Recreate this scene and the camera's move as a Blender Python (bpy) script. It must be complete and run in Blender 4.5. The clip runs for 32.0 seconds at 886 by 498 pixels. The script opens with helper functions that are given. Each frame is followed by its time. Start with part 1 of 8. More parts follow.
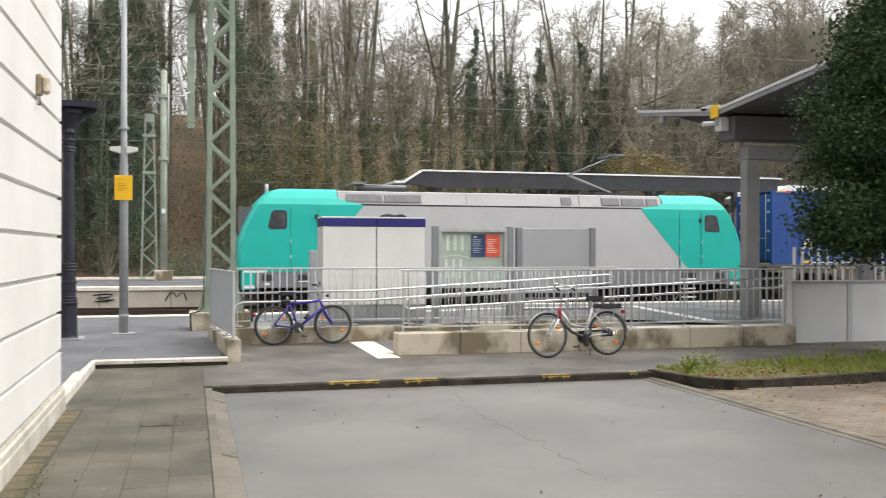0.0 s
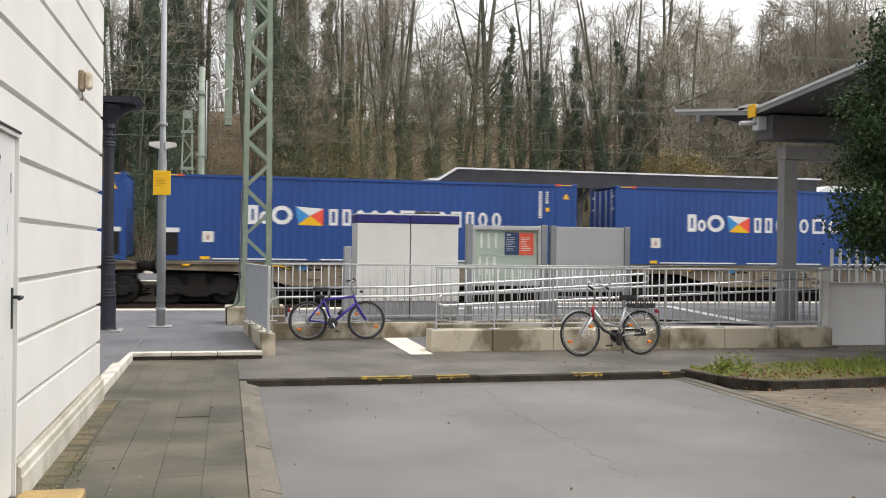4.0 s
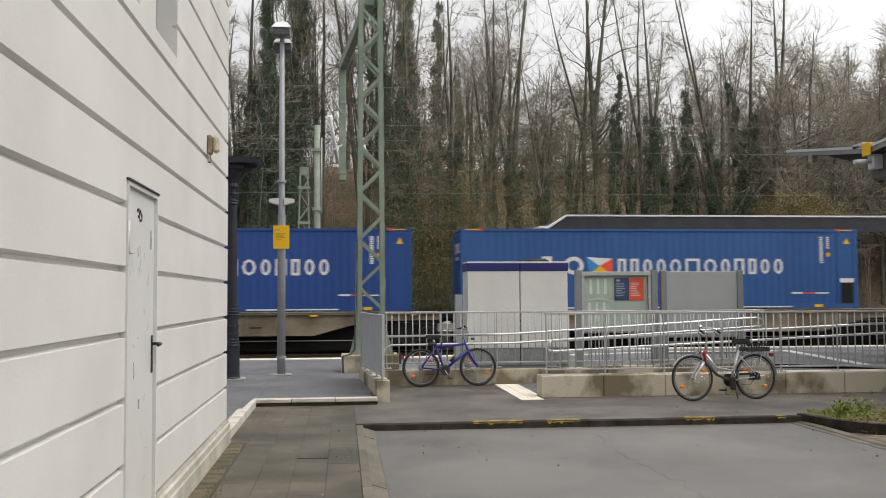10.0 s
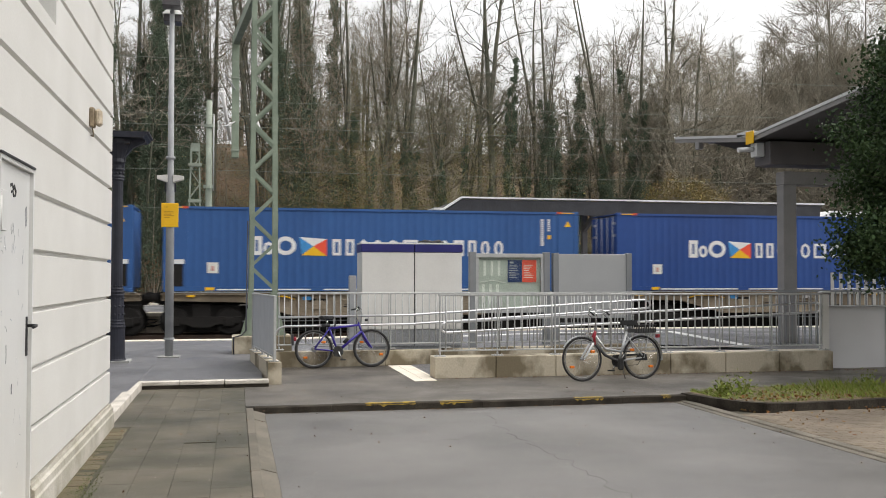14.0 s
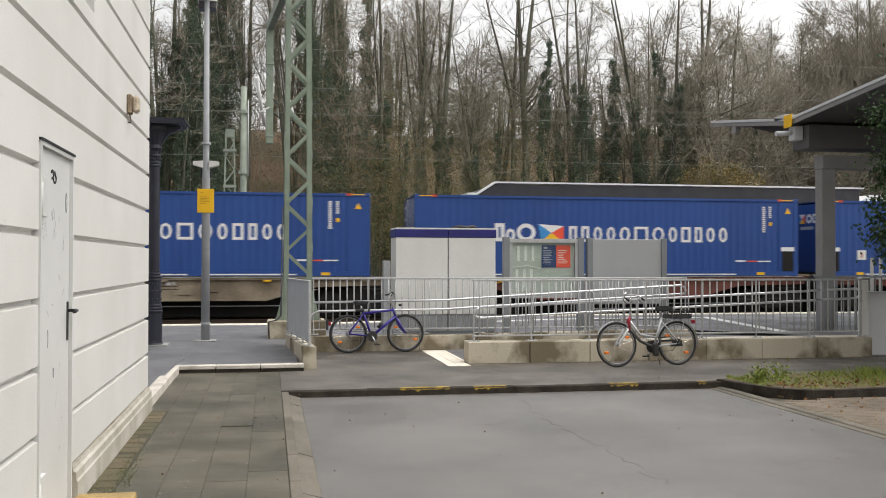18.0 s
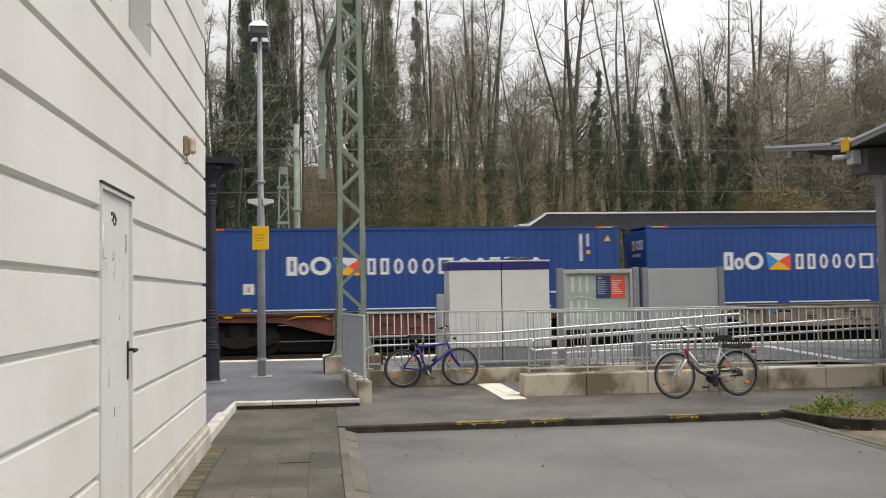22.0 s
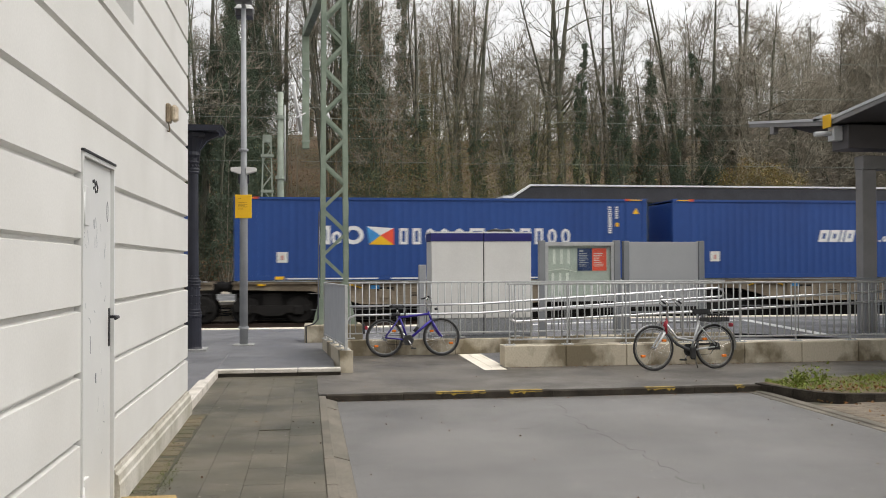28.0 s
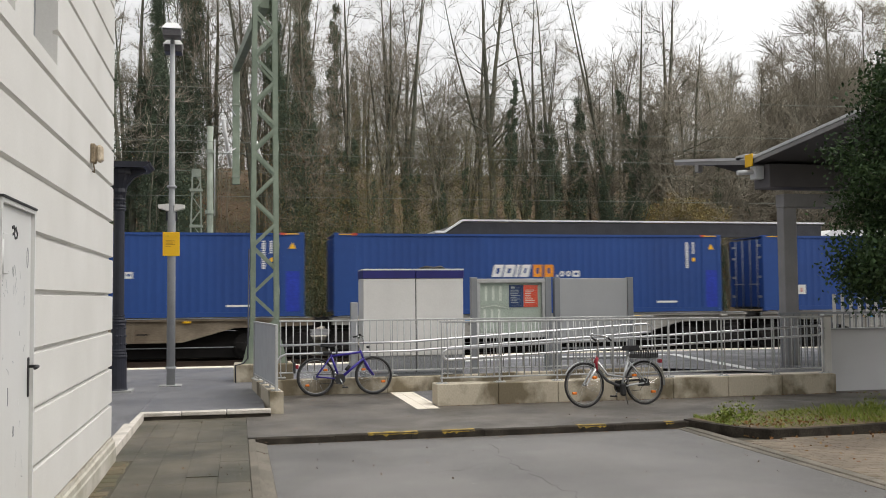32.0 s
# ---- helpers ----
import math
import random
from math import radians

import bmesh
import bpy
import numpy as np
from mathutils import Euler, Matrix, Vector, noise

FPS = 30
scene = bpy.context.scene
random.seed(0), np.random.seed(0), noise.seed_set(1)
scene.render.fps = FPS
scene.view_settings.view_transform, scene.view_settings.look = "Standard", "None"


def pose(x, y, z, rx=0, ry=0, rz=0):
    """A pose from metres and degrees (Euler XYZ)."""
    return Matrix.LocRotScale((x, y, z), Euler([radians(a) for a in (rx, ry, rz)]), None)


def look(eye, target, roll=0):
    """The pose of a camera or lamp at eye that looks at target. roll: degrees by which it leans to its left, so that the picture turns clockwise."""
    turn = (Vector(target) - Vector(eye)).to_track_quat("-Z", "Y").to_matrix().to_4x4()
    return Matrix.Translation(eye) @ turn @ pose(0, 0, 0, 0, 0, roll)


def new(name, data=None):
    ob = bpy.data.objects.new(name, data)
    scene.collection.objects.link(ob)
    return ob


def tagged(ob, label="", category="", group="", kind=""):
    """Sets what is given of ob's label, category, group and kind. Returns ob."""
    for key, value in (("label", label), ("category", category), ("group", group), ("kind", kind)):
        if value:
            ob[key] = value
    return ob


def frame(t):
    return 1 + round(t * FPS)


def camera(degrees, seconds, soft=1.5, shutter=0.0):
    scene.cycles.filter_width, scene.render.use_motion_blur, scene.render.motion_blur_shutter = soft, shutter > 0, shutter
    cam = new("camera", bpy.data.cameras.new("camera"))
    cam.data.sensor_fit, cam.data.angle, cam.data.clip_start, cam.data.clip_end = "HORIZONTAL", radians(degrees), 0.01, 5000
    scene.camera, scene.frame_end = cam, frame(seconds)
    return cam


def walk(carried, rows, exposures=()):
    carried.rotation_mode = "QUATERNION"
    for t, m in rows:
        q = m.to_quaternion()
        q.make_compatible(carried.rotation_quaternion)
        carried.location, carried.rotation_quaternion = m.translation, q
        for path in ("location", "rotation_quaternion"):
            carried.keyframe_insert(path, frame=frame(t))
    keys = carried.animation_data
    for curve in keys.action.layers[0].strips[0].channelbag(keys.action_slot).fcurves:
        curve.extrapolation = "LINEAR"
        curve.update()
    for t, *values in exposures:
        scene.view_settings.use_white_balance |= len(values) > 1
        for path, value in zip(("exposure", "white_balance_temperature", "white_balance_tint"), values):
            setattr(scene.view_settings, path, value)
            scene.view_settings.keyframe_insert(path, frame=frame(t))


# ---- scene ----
cam = camera(49.6, 32.0, soft=0.95, shutter=0.3)
PATH = [
    (0, (-1.682, 0.181, 1.679), (-1.175, 2.115, 1.681), 0.1),
    (0.5, (-1.672, 0.179, 1.669), (-1.305, 2.145, 1.674), 0.1),
    (1, (-1.672, 0.147, 1.672), (-1.356, 2.121, 1.678), -0.0),
    (1.5, (-1.674, 0.081, 1.664), (-1.325, 2.05, 1.658), 0.3),
    (2, (-1.668, 0.052, 1.661), (-1.254, 2.008, 1.658), 0.2),
    (2.5, (-1.668, 0.059, 1.658), (-1.217, 2.007, 1.654), 0.1),
    (3, (-1.685, 0.088, 1.66), (-1.237, 2.037, 1.647), -0.0),
    (3.5, (-1.684, 0.112, 1.667), (-1.25, 2.064, 1.665), 0.6),
    (5.5, (-1.711, 0.153, 1.648), (-1.258, 2.1, 1.629), 0.8),
    (6, (-1.695, 0.097, 1.667), (-1.227, 2.041, 1.641), 0.9),
    (6.5, (-1.708, 0.11, 1.665), (-1.209, 2.046, 1.697), 0.7),
    (7, (-1.703, 0.127, 1.651), (-1.237, 2.071, 1.728), -1.3),
    (7.5, (-1.641, 0.138, 1.628), (-1.211, 2.09, 1.713), -2.0),
    (8, (-1.621, 0.063, 1.602), (-1.573, 2.062, 1.632), -1.6),
    (8.5, (-1.692, -0.116, 1.642), (-1.749, 1.883, 1.674), -1.9),
    (9, (-1.698, -0.145, 1.663), (-1.736, 1.854, 1.709), -4.3),
    (9.5, (-1.701, -0.181, 1.635), (-1.553, 1.813, 1.693), -1.3),
    (10, (-1.69, -0.223, 1.636), (-1.483, 1.764, 1.735), -0.3),
    (10.5, (-1.659, -0.23, 1.634), (-1.357, 1.745, 1.72), -0.9),
    (11, (-1.647, -0.237, 1.64), (-1.291, 1.729, 1.735), -0.8),
    (11.5, (-1.633, -0.206, 1.627), (-1.248, 1.755, 1.687), -1.5),
    (12, (-1.645, -0.196, 1.624), (-1.283, 1.77, 1.68), -1.1),
    (12.5, (-1.654, -0.171, 1.629), (-1.286, 1.795, 1.659), -0.7),
    (13, (-1.657, -0.149, 1.637), (-1.26, 1.81, 1.689), -0.4),
    (13.5, (-1.662, -0.144, 1.639), (-1.25, 1.812, 1.693), -0.1),
    (15.5, (-1.669, -0.143, 1.657), (-1.228, 1.807, 1.733), 0.1),
    (16, (-1.676, -0.14, 1.649), (-1.31, 1.825, 1.696), -1.6),
    (16.5, (-1.697, -0.093, 1.636), (-1.42, 1.888, 1.644), -1.2),
    (17, (-1.691, -0.13, 1.652), (-1.407, 1.849, 1.682), -0.8),
    (17.5, (-1.685, -0.131, 1.651), (-1.361, 1.843, 1.682), -0.2),
    (18, (-1.679, -0.136, 1.648), (-1.324, 1.832, 1.675), 0.1),
    (18.5, (-1.687, -0.109, 1.649), (-1.324, 1.858, 1.675), -0.3),
    (19, (-1.682, -0.128, 1.648), (-1.335, 1.842, 1.675), -0.2),
    (19.5, (-1.684, -0.125, 1.651), (-1.336, 1.845, 1.676), -0.2),
    (20, (-1.675, -0.129, 1.651), (-1.356, 1.845, 1.694), -0.2),
    (20.5, (-1.663, -0.137, 1.646), (-1.313, 1.831, 1.698), -0.3),
    (21, (-1.665, -0.132, 1.656), (-1.314, 1.836, 1.723), -0.7),
    (21.5, (-1.675, -0.101, 1.657), (-1.35, 1.871, 1.738), -0.5),
    (22, (-1.684, -0.124, 1.66), (-1.437, 1.859, 1.755), -0.9),
    (22.5, (-1.683, -0.14, 1.647), (-1.429, 1.842, 1.719), -0.3),
    (23, (-1.689, -0.137, 1.648), (-1.393, 1.841, 1.7), 0.4),
    (23.5, (-1.699, -0.116, 1.642), (-1.376, 1.857, 1.665), 0.8),
    (24, (-1.704, -0.131, 1.645), (-1.382, 1.842, 1.684), 0.8),
    (24.5, (-1.703, -0.127, 1.641), (-1.392, 1.849, 1.678), 1.0),
    (25, (-1.694, -0.13, 1.645), (-1.391, 1.846, 1.69), 0.7),
    (25.5, (-1.692, -0.109, 1.637), (-1.407, 1.87, 1.655), 0.5),
    (27.5, (-1.677, -0.168, 1.662), (-1.401, 1.813, 1.68), -0.1),
    (28, (-1.669, -0.186, 1.667), (-1.389, 1.794, 1.7), -0.2),
    (28.5, (-1.685, -0.177, 1.675), (-1.372, 1.798, 1.714), 0.6),
    (29, (-1.687, -0.177, 1.71), (-1.372, 1.797, 1.782), 0.8),
    (29.5, (-1.692, -0.159, 1.75), (-1.419, 1.821, 1.811), -0.1),
    (30, (-1.688, -0.168, 1.753), (-1.413, 1.81, 1.862), -0.2),
    (30.5, (-1.69, -0.174, 1.754), (-1.402, 1.802, 1.853), -0.1),
    (31, (-1.68, -0.167, 1.749), (-1.357, 1.805, 1.834), 0.0),
    (31.5, (-1.659, -0.177, 1.748), (-1.262, 1.781, 1.845), -0.1),
    (32, (-1.661, -0.169, 1.75), (-1.242, 1.784, 1.851), -0.5),
]
walk(cam, [(t, look(eye, target, roll)) for t, eye, target, roll in PATH], [(0, 0.1, 6620, 10), (1, -0.18, 6620, 10), (2, -0.30, 6620, 10), (3, -0.12, 6620, 10), (6, -0.1, 6700, 10), (7, -0.06, 6700, 10), (9, -0.62, 6700, 10), (10.5, -0.5, 6700, 10), (13, -0.33, 6700, 10), (19, -0.37, 6700, 10), (23, -0.48, 6700, 10), (28, -0.42, 6700, 10), (32, -0.5, 6700, 10)])

# ---- light ----
world = bpy.data.worlds.new("overcast")
scene.world = world
world.use_nodes = True
wn, wl = world.node_tree.nodes, world.node_tree.links
sky = wn.new("ShaderNodeTexSky")
sky.sky_type = "NISHITA"
sky.sun_disc = False
sky.sun_elevation, sky.sun_rotation = radians(62), radians(95)
sky.air_density, sky.dust_density, sky.ozone_density = 1.0, 4.0, 1.0
veil = wn.new("ShaderNodeHueSaturation")
veil.inputs["Saturation"].default_value = 0.12
wl.new(sky.outputs[0], veil.inputs["Color"])
wl.new(veil.outputs[0], wn["Background"].inputs[0])
wn["Background"].inputs[1].default_value = 0.36
sun_data = bpy.data.lights.new("sun", "SUN")
sun_data.energy, sun_data.angle, sun_data.color = 0.8, radians(40), (1.0, 0.98, 0.95)
sun = new("sun", sun_data)
sun.matrix_world = look((16, -42, 55), (0, 0, 0))


# ---- materials ----
def M(name, c1, c2=None, scale=3.0, rough=0.7, bump=0.0, bscale=40.0, metal=0.0, fine=0.25, stretch=(1, 1, 1), spec=0.4, rand=0.0, sharp=0.15, world_space=False, damp=0.0):
    """Two-scale noise paint: broad stains from c1 to c2, fine grain, relief."""
    m = bpy.data.materials.new(name)
    m.use_nodes = True
    n, l = m.node_tree.nodes, m.node_tree.links
    b = n["Principled BSDF"]
    c2 = c2 or tuple(v * 0.8 for v in c1)
    co = n.new("ShaderNodeTexCoord")
    mp = n.new("ShaderNodeMapping")
    mp.inputs["Scale"].default_value = stretch
    if world_space:
        l.new(n.new("ShaderNodeNewGeometry").outputs["Position"], mp.inputs[0])
    else:
        l.new(co.outputs["Object"], mp.inputs[0])
    big, small = n.new("ShaderNodeTexNoise"), n.new("ShaderNodeTexNoise")
    big.inputs["Scale"].default_value, big.inputs["Detail"].default_value = scale, 6
    small.inputs["Scale"].default_value, small.inputs["Detail"].default_value = bscale, 4
    l.new(mp.outputs[0], big.inputs["Vector"])
    l.new(mp.outputs[0], small.inputs["Vector"])
    ramp = n.new("ShaderNodeMapRange")
    ramp.inputs[1].default_value, ramp.inputs[2].default_value = 0.5 - sharp, 0.5 + sharp
    l.new(big.outputs["Fac"], ramp.inputs[0])
    mix = n.new("ShaderNodeMix")
    mix.data_type = "RGBA"
    mix.inputs[6].default_value, mix.inputs[7].default_value = (*c1, 1), (*c2, 1)
    l.new(ramp.outputs[0], mix.inputs[0])
    grain = n.new("ShaderNodeMapRange")
    grain.inputs[1].default_value, grain.inputs[2].default_value = 0.3, 0.7
    grain.inputs[3].default_value, grain.inputs[4].default_value = 1 - fine, 1 + fine
    l.new(small.outputs["Fac"], grain.inputs[0])
    last = grain.outputs[0]
    if rand:
        info = n.new("ShaderNodeObjectInfo")
        rr = n.new("ShaderNodeMapRange")
        rr.inputs[3].default_value, rr.inputs[4].default_value = 1 - rand, 1 + rand
        l.new(info.outputs["Random"], rr.inputs[0])
        mul = n.new("ShaderNodeMath")
        mul.operation = "MULTIPLY"
        l.new(last, mul.inputs[0])
        l.new(rr.outputs[0], mul.inputs[1])
        last = mul.outputs[0]
    tint = n.new("ShaderNodeVectorMath")
    tint.operation = "SCALE"
    l.new(mix.outputs[2], tint.inputs[0])
    l.new(last, tint.inputs["Scale"])
    l.new(tint.outputs[0], b.inputs["Base Color"])
    b.inputs["Roughness"].default_value = rough
    if damp:
        wet = n.new("ShaderNodeTexNoise")
        wet.inputs["Scale"].default_value, wet.inputs["Detail"].default_value, wet.inputs["Roughness"].default_value = scale * 1.3, 2, 0.5
        l.new(mp.outputs[0], wet.inputs["Vector"])
        wr = n.new("ShaderNodeMapRange")
        wr.inputs[1].default_value, wr.inputs[2].default_value = 0.36, 0.62
        wr.inputs[3].default_value, wr.inputs[4].default_value = rough - damp, rough + damp
        l.new(wet.outputs["Fac"], wr.inputs[0])
        l.new(wr.outputs[0], b.inputs["Roughness"])
    b.inputs["Metallic"].default_value = metal
    b.inputs["Specular IOR Level"].default_value = spec
    if bump:
        bp = n.new("ShaderNodeBump")
        bp.inputs["Strength"].default_value, bp.inputs["Distance"].default_value = bump, 0.02
        l.new(small.outputs["Fac"], bp.inputs["Height"])
        l.new(bp.outputs[0], b.inputs["Normal"])
    return m


def leafy(name, cols, rough=0.55, trans=0.25):
    """Leaf paint that differs from leaf to leaf."""
    m = bpy.data.materials.new(name)
    m.use_nodes = True
    n, l = m.node_tree.nodes, m.node_tree.links
    b = n["Principled BSDF"]
    g = n.new("ShaderNodeNewGeometry")
    r = n.new("ShaderNodeValToRGB")
    el = r.color_ramp.elements
    el[0].color, el[1].color = (*cols[0], 1), (*cols[-1], 1)
    for i, c in enumerate(cols[1:-1], 1):
        el.new(i / (len(cols) - 1)).color = (*c, 1)
    l.new(g.outputs["Random Per Island"], r.inputs[0])
    l.new(r.outputs[0], b.inputs["Base Color"])
    b.inputs["Roughness"].default_value = rough
    b.inputs["Specular IOR Level"].default_value = 0.18
    return m


wall_white = M("wall_paint", (0.622, 0.613, 0.585), (0.56, 0.55, 0.52), 0.9, 0.75, 0.06, 60, fine=0.03)
plinth_mat = M("plinth_paint", (0.50, 0.475, 0.42), (0.33, 0.31, 0.25), 2.5, 0.8, 0.3, 50, fine=0.1)
door_paint = M("door_paint", (0.62, 0.62, 0.605), (0.565, 0.565, 0.545), 1.2, 0.4, 0.02, 60, fine=0.015)
asphalt = M("asphalt", (0.17, 0.162, 0.154), (0.105, 0.101, 0.097), 0.6, 0.38, 0.2, 120, fine=0.36, spec=0.5, sharp=0.24, damp=0.08)
pave_asphalt = M("pavement_asphalt", (0.125, 0.112, 0.096), (0.062, 0.056, 0.048), 0.8, 0.5, 0.4, 80, fine=0.4, spec=0.5, sharp=0.11, damp=0.14)
plat_asphalt = M("platform_asphalt", (0.15, 0.15, 0.158), (0.11, 0.11, 0.118), 0.7, 0.5, 0.3, 120, fine=0.25, spec=0.45, sharp=0.2, damp=0.14)
slab = M("paving_slab", (0.108, 0.094, 0.068), (0.052, 0.049, 0.033), 1.0, 0.5, 0.3, 110, fine=0.32, rand=0.07, spec=0.45, world_space=True, sharp=0.12, damp=0.12)
sett = M("paving_sett", (0.125, 0.098, 0.058), (0.06, 0.058, 0.028), 1.6, 0.7, 0.5, 60, fine=0.3, rand=0.12, world_space=True)
joint_soil = M("joint_soil", (0.07, 0.062, 0.046), (0.05, 0.052, 0.032), 3, 0.9, 0.4, 80)
kerb_stone = M("kerb_stone", (0.16, 0.14, 0.11), (0.085, 0.076, 0.057), 1.8, 0.6, 0.5, 60, fine=0.35, rand=0.05, world_space=True)
kerb_dark = M("kerb_dark", (0.055, 0.047, 0.037), (0.024, 0.020, 0.016), 5, 0.85, 0.6, 60, fine=0.4, spec=0.15, rand=0.05, world_space=True)
white_kerb = M("white_kerb", (0.62, 0.58, 0.52), (0.42, 0.39, 0.34), 3.0, 0.75, 0.4, 60, fine=0.15)
brick_tan = M("brick_tan", (0.20, 0.165, 0.122), (0.125, 0.10, 0.074), 1.2, 0.75, 0.5, 60, fine=0.3, rand=0.10, world_space=True)
concrete = M("concrete", (0.50, 0.445, 0.345), (0.17, 0.14, 0.09), 1.5, 0.8, 0.15, 40, fine=0.10, stretch=(1, 1, 0.8), sharp=0.06)
concrete_grey = M("concrete_grey", (0.36, 0.36, 0.35), (0.28, 0.28, 0.27), 1.5, 0.75, 0.25, 50, fine=0.12)
white_strip = M("pale_concrete", (0.78, 0.72, 0.62), (0.66, 0.60, 0.50), 2.5, 0.75, 0.2, 50, fine=0.1)
galv = M("galvanised_steel", (0.48, 0.485, 0.48), (0.40, 0.405, 0.40), 6, 0.5, 0.0, 40, metal=0.2, fine=0.08)
steel_bright = M("stainless_steel", (0.75, 0.75, 0.76), (0.62, 0.62, 0.64), 6, 0.28, 0, 40, metal=0.9, fine=0.05)
panel_grey = M("panel_grey", (0.46, 0.48, 0.50), (0.41, 0.43, 0.45), 4, 0.45, 0, 40, fine=0.04)
mast_green = M("mast_green", (0.26, 0.31, 0.24), (0.19, 0.235, 0.18), 2.5, 0.65, 0.1, 40, fine=0.12)
mast_grey = M("mast_grey", (0.30, 0.34, 0.28), (0.24, 0.27, 0.22), 2.5, 0.7, 0.1, 40, fine=0.12)
pole_grey = M("pole_grey", (0.34, 0.35, 0.36), (0.29, 0.30, 0.31), 4, 0.55, 0, 40, metal=0.0, fine=0.06)
iron_black = M("cast_iron_paint", (0.026, 0.028, 0.040), (0.017, 0.018, 0.027), 4, 0.40, 0.1, 40, fine=0.1)
sign_yellow = M("sign_yellow", (0.85, 0.50, 0.02), (0.82, 0.46, 0.015), 3, 0.4, 0, 40, fine=0.02)
cab_white = M("cabinet_white", (0.70, 0.69, 0.66), (0.63, 0.62, 0.59), 1.3, 0.45, 0, 40, fine=0.03)
cab_grey = M("cabinet_plinth", (0.30, 0.31, 0.32), None, 2, 0.6, 0, 40)
cab_blue = M("cabinet_blue", (0.025, 0.025, 0.16), (0.02, 0.02, 0.12), 2, 0.4, 0, 40, fine=0.05)
screen_grey = M("screen_wall_grey", (0.64, 0.64, 0.65), (0.56, 0.56, 0.57), 0.9, 0.7, 0.1, 50, fine=0.05)
board_grey = M("board_grey", (0.40, 0.41, 0.415), (0.36, 0.37, 0.375), 1.2, 0.5, 0, 40, fine=0.03)
post_grey = M("post_grey", (0.24, 0.25, 0.26), (0.21, 0.22, 0.23), 2, 0.5, 0, 40, fine=0.05)
paper = M("paper", (0.50, 0.53, 0.47), (0.44, 0.47, 0.42), 3, 0.6, 0, 40, fine=0.03)
paper_white = M("paper_white", (0.80, 0.80, 0.74), None, 3, 0.6, 0, 40, fine=0.03)
poster_blue = M("poster_blue", (0.025, 0.055, 0.17), None, 3, 0.4, 0, 40, fine=0.03)
poster_red = M("poster_red", (0.85, 0.10, 0.05), (0.8, 0.09, 0.05), 3, 0.4, 0, 40, fine=0.03)
paint_white = M("paint_white", (0.80, 0.80, 0.79), (0.72, 0.72, 0.71), 4, 0.5, 0, 40, fine=0.05)
paint_yellow = M("worn_yellow_paint", (0.50, 0.33, 0.035), (0.20, 0.14, 0.035), 9, 0.6, 0.1, 60, fine=0.2)
canopy_grey = M("canopy_grey", (0.105, 0.098, 0.102), (0.085, 0.08, 0.083), 2, 0.5, 0, 40, fine=0.05)
canopy_light = M("canopy_edge", (0.62, 0.63, 0.64), (0.55, 0.56, 0.57), 3, 0.45, 0, 40, fine=0.05)
# ballast and rails carry the train's deep shade, with grime, in their colour
ballast = M("ballast", (0.022, 0.019, 0.017), (0.013, 0.011, 0.010), 2, 0.9, 1.0, 22, fine=0.5)
rail_rust = M("rail_steel", (0.09, 0.06, 0.045), (0.06, 0.042, 0.032), 3, 0.5, 0, 40, metal=0.4)
sleeper_mat = M("sleeper", (0.035, 0.031, 0.027), (0.022, 0.02, 0.018), 2, 0.85, 0.2, 50)
litter = M("leaf_litter", (0.18, 0.122, 0.08), (0.10, 0.085, 0.052), 0.35, 0.95, 1.0, 9, fine=0.55)
# bark, twig and ivy are paled to stand for haze over the slope
bark = M("bark", (0.17, 0.168, 0.125), (0.10, 0.103, 0.078), 0.8, 0.95, 0.6, 14, fine=0.3, stretch=(1, 1, 0.35), rand=0.25)
twig = M("twig_bark", (0.36, 0.325, 0.26), (0.26, 0.235, 0.185), 0.5, 0.95, 0, 9, fine=0.2, rand=0.2)
ivy = leafy("ivy_leaf", [(0.095, 0.13, 0.092), (0.115, 0.15, 0.104), (0.135, 0.168, 0.112), (0.10, 0.136, 0.096)], 0.75)
holly = leafy("evergreen_leaf", [(0.018, 0.036, 0.014), (0.028, 0.055, 0.02), (0.042, 0.076, 0.026), (0.056, 0.088, 0.034)], 0.6)
moss_leaf = leafy("moss", [(0.07, 0.095, 0.02), (0.09, 0.12, 0.03), (0.11, 0.12, 0.04), (0.08, 0.08, 0.035)])
grass_leaf = leafy("grass_leaf", [(0.12, 0.17, 0.028), (0.17, 0.225, 0.038), (0.22, 0.24, 0.055), (0.13, 0.15, 0.034)])
autumn = leafy("autumn_leaf", [(0.17, 0.07, 0.025), (0.24, 0.13, 0.045), (0.14, 0.055, 0.025), (0.28, 0.18, 0.06)], 0.8)
bush_leaf = leafy("bush_leaf", [(0.25, 0.20, 0.08), (0.17, 0.165, 0.07), (0.27, 0.17, 0.09), (0.29, 0.24, 0.085), (0.18, 0.145, 0.07)], 0.8)
yellow_leaf = leafy("yellow_leaf", [(0.24, 0.21, 0.075), (0.29, 0.245, 0.085), (0.18, 0.18, 0.07), (0.21, 0.165, 0.07)], 0.8)
olive_leaf = leafy("olive_leaf", [(0.20, 0.21, 0.09), (0.26, 0.25, 0.10), (0.17, 0.19, 0.085), (0.24, 0.20, 0.095)])
rusty_leaf = leafy("rusty_leaf", [(0.26, 0.15, 0.075), (0.20, 0.125, 0.075), (0.30, 0.18, 0.08), (0.17, 0.11, 0.07)], 0.9)
dead_leaf = leafy("dead_leaf", [(0.21, 0.13, 0.078), (0.16, 0.105, 0.063), (0.25, 0.155, 0.085)], 0.9)
tyre_mat = M("tyre_rubber", (0.02, 0.02, 0.021), (0.03, 0.029, 0.028), 8, 0.75, 0.2, 60)
chrome = M("chrome", (0.7, 0.7, 0.71), (0.6, 0.6, 0.61), 8, 0.22, 0, 40, metal=1.0, fine=0.05)
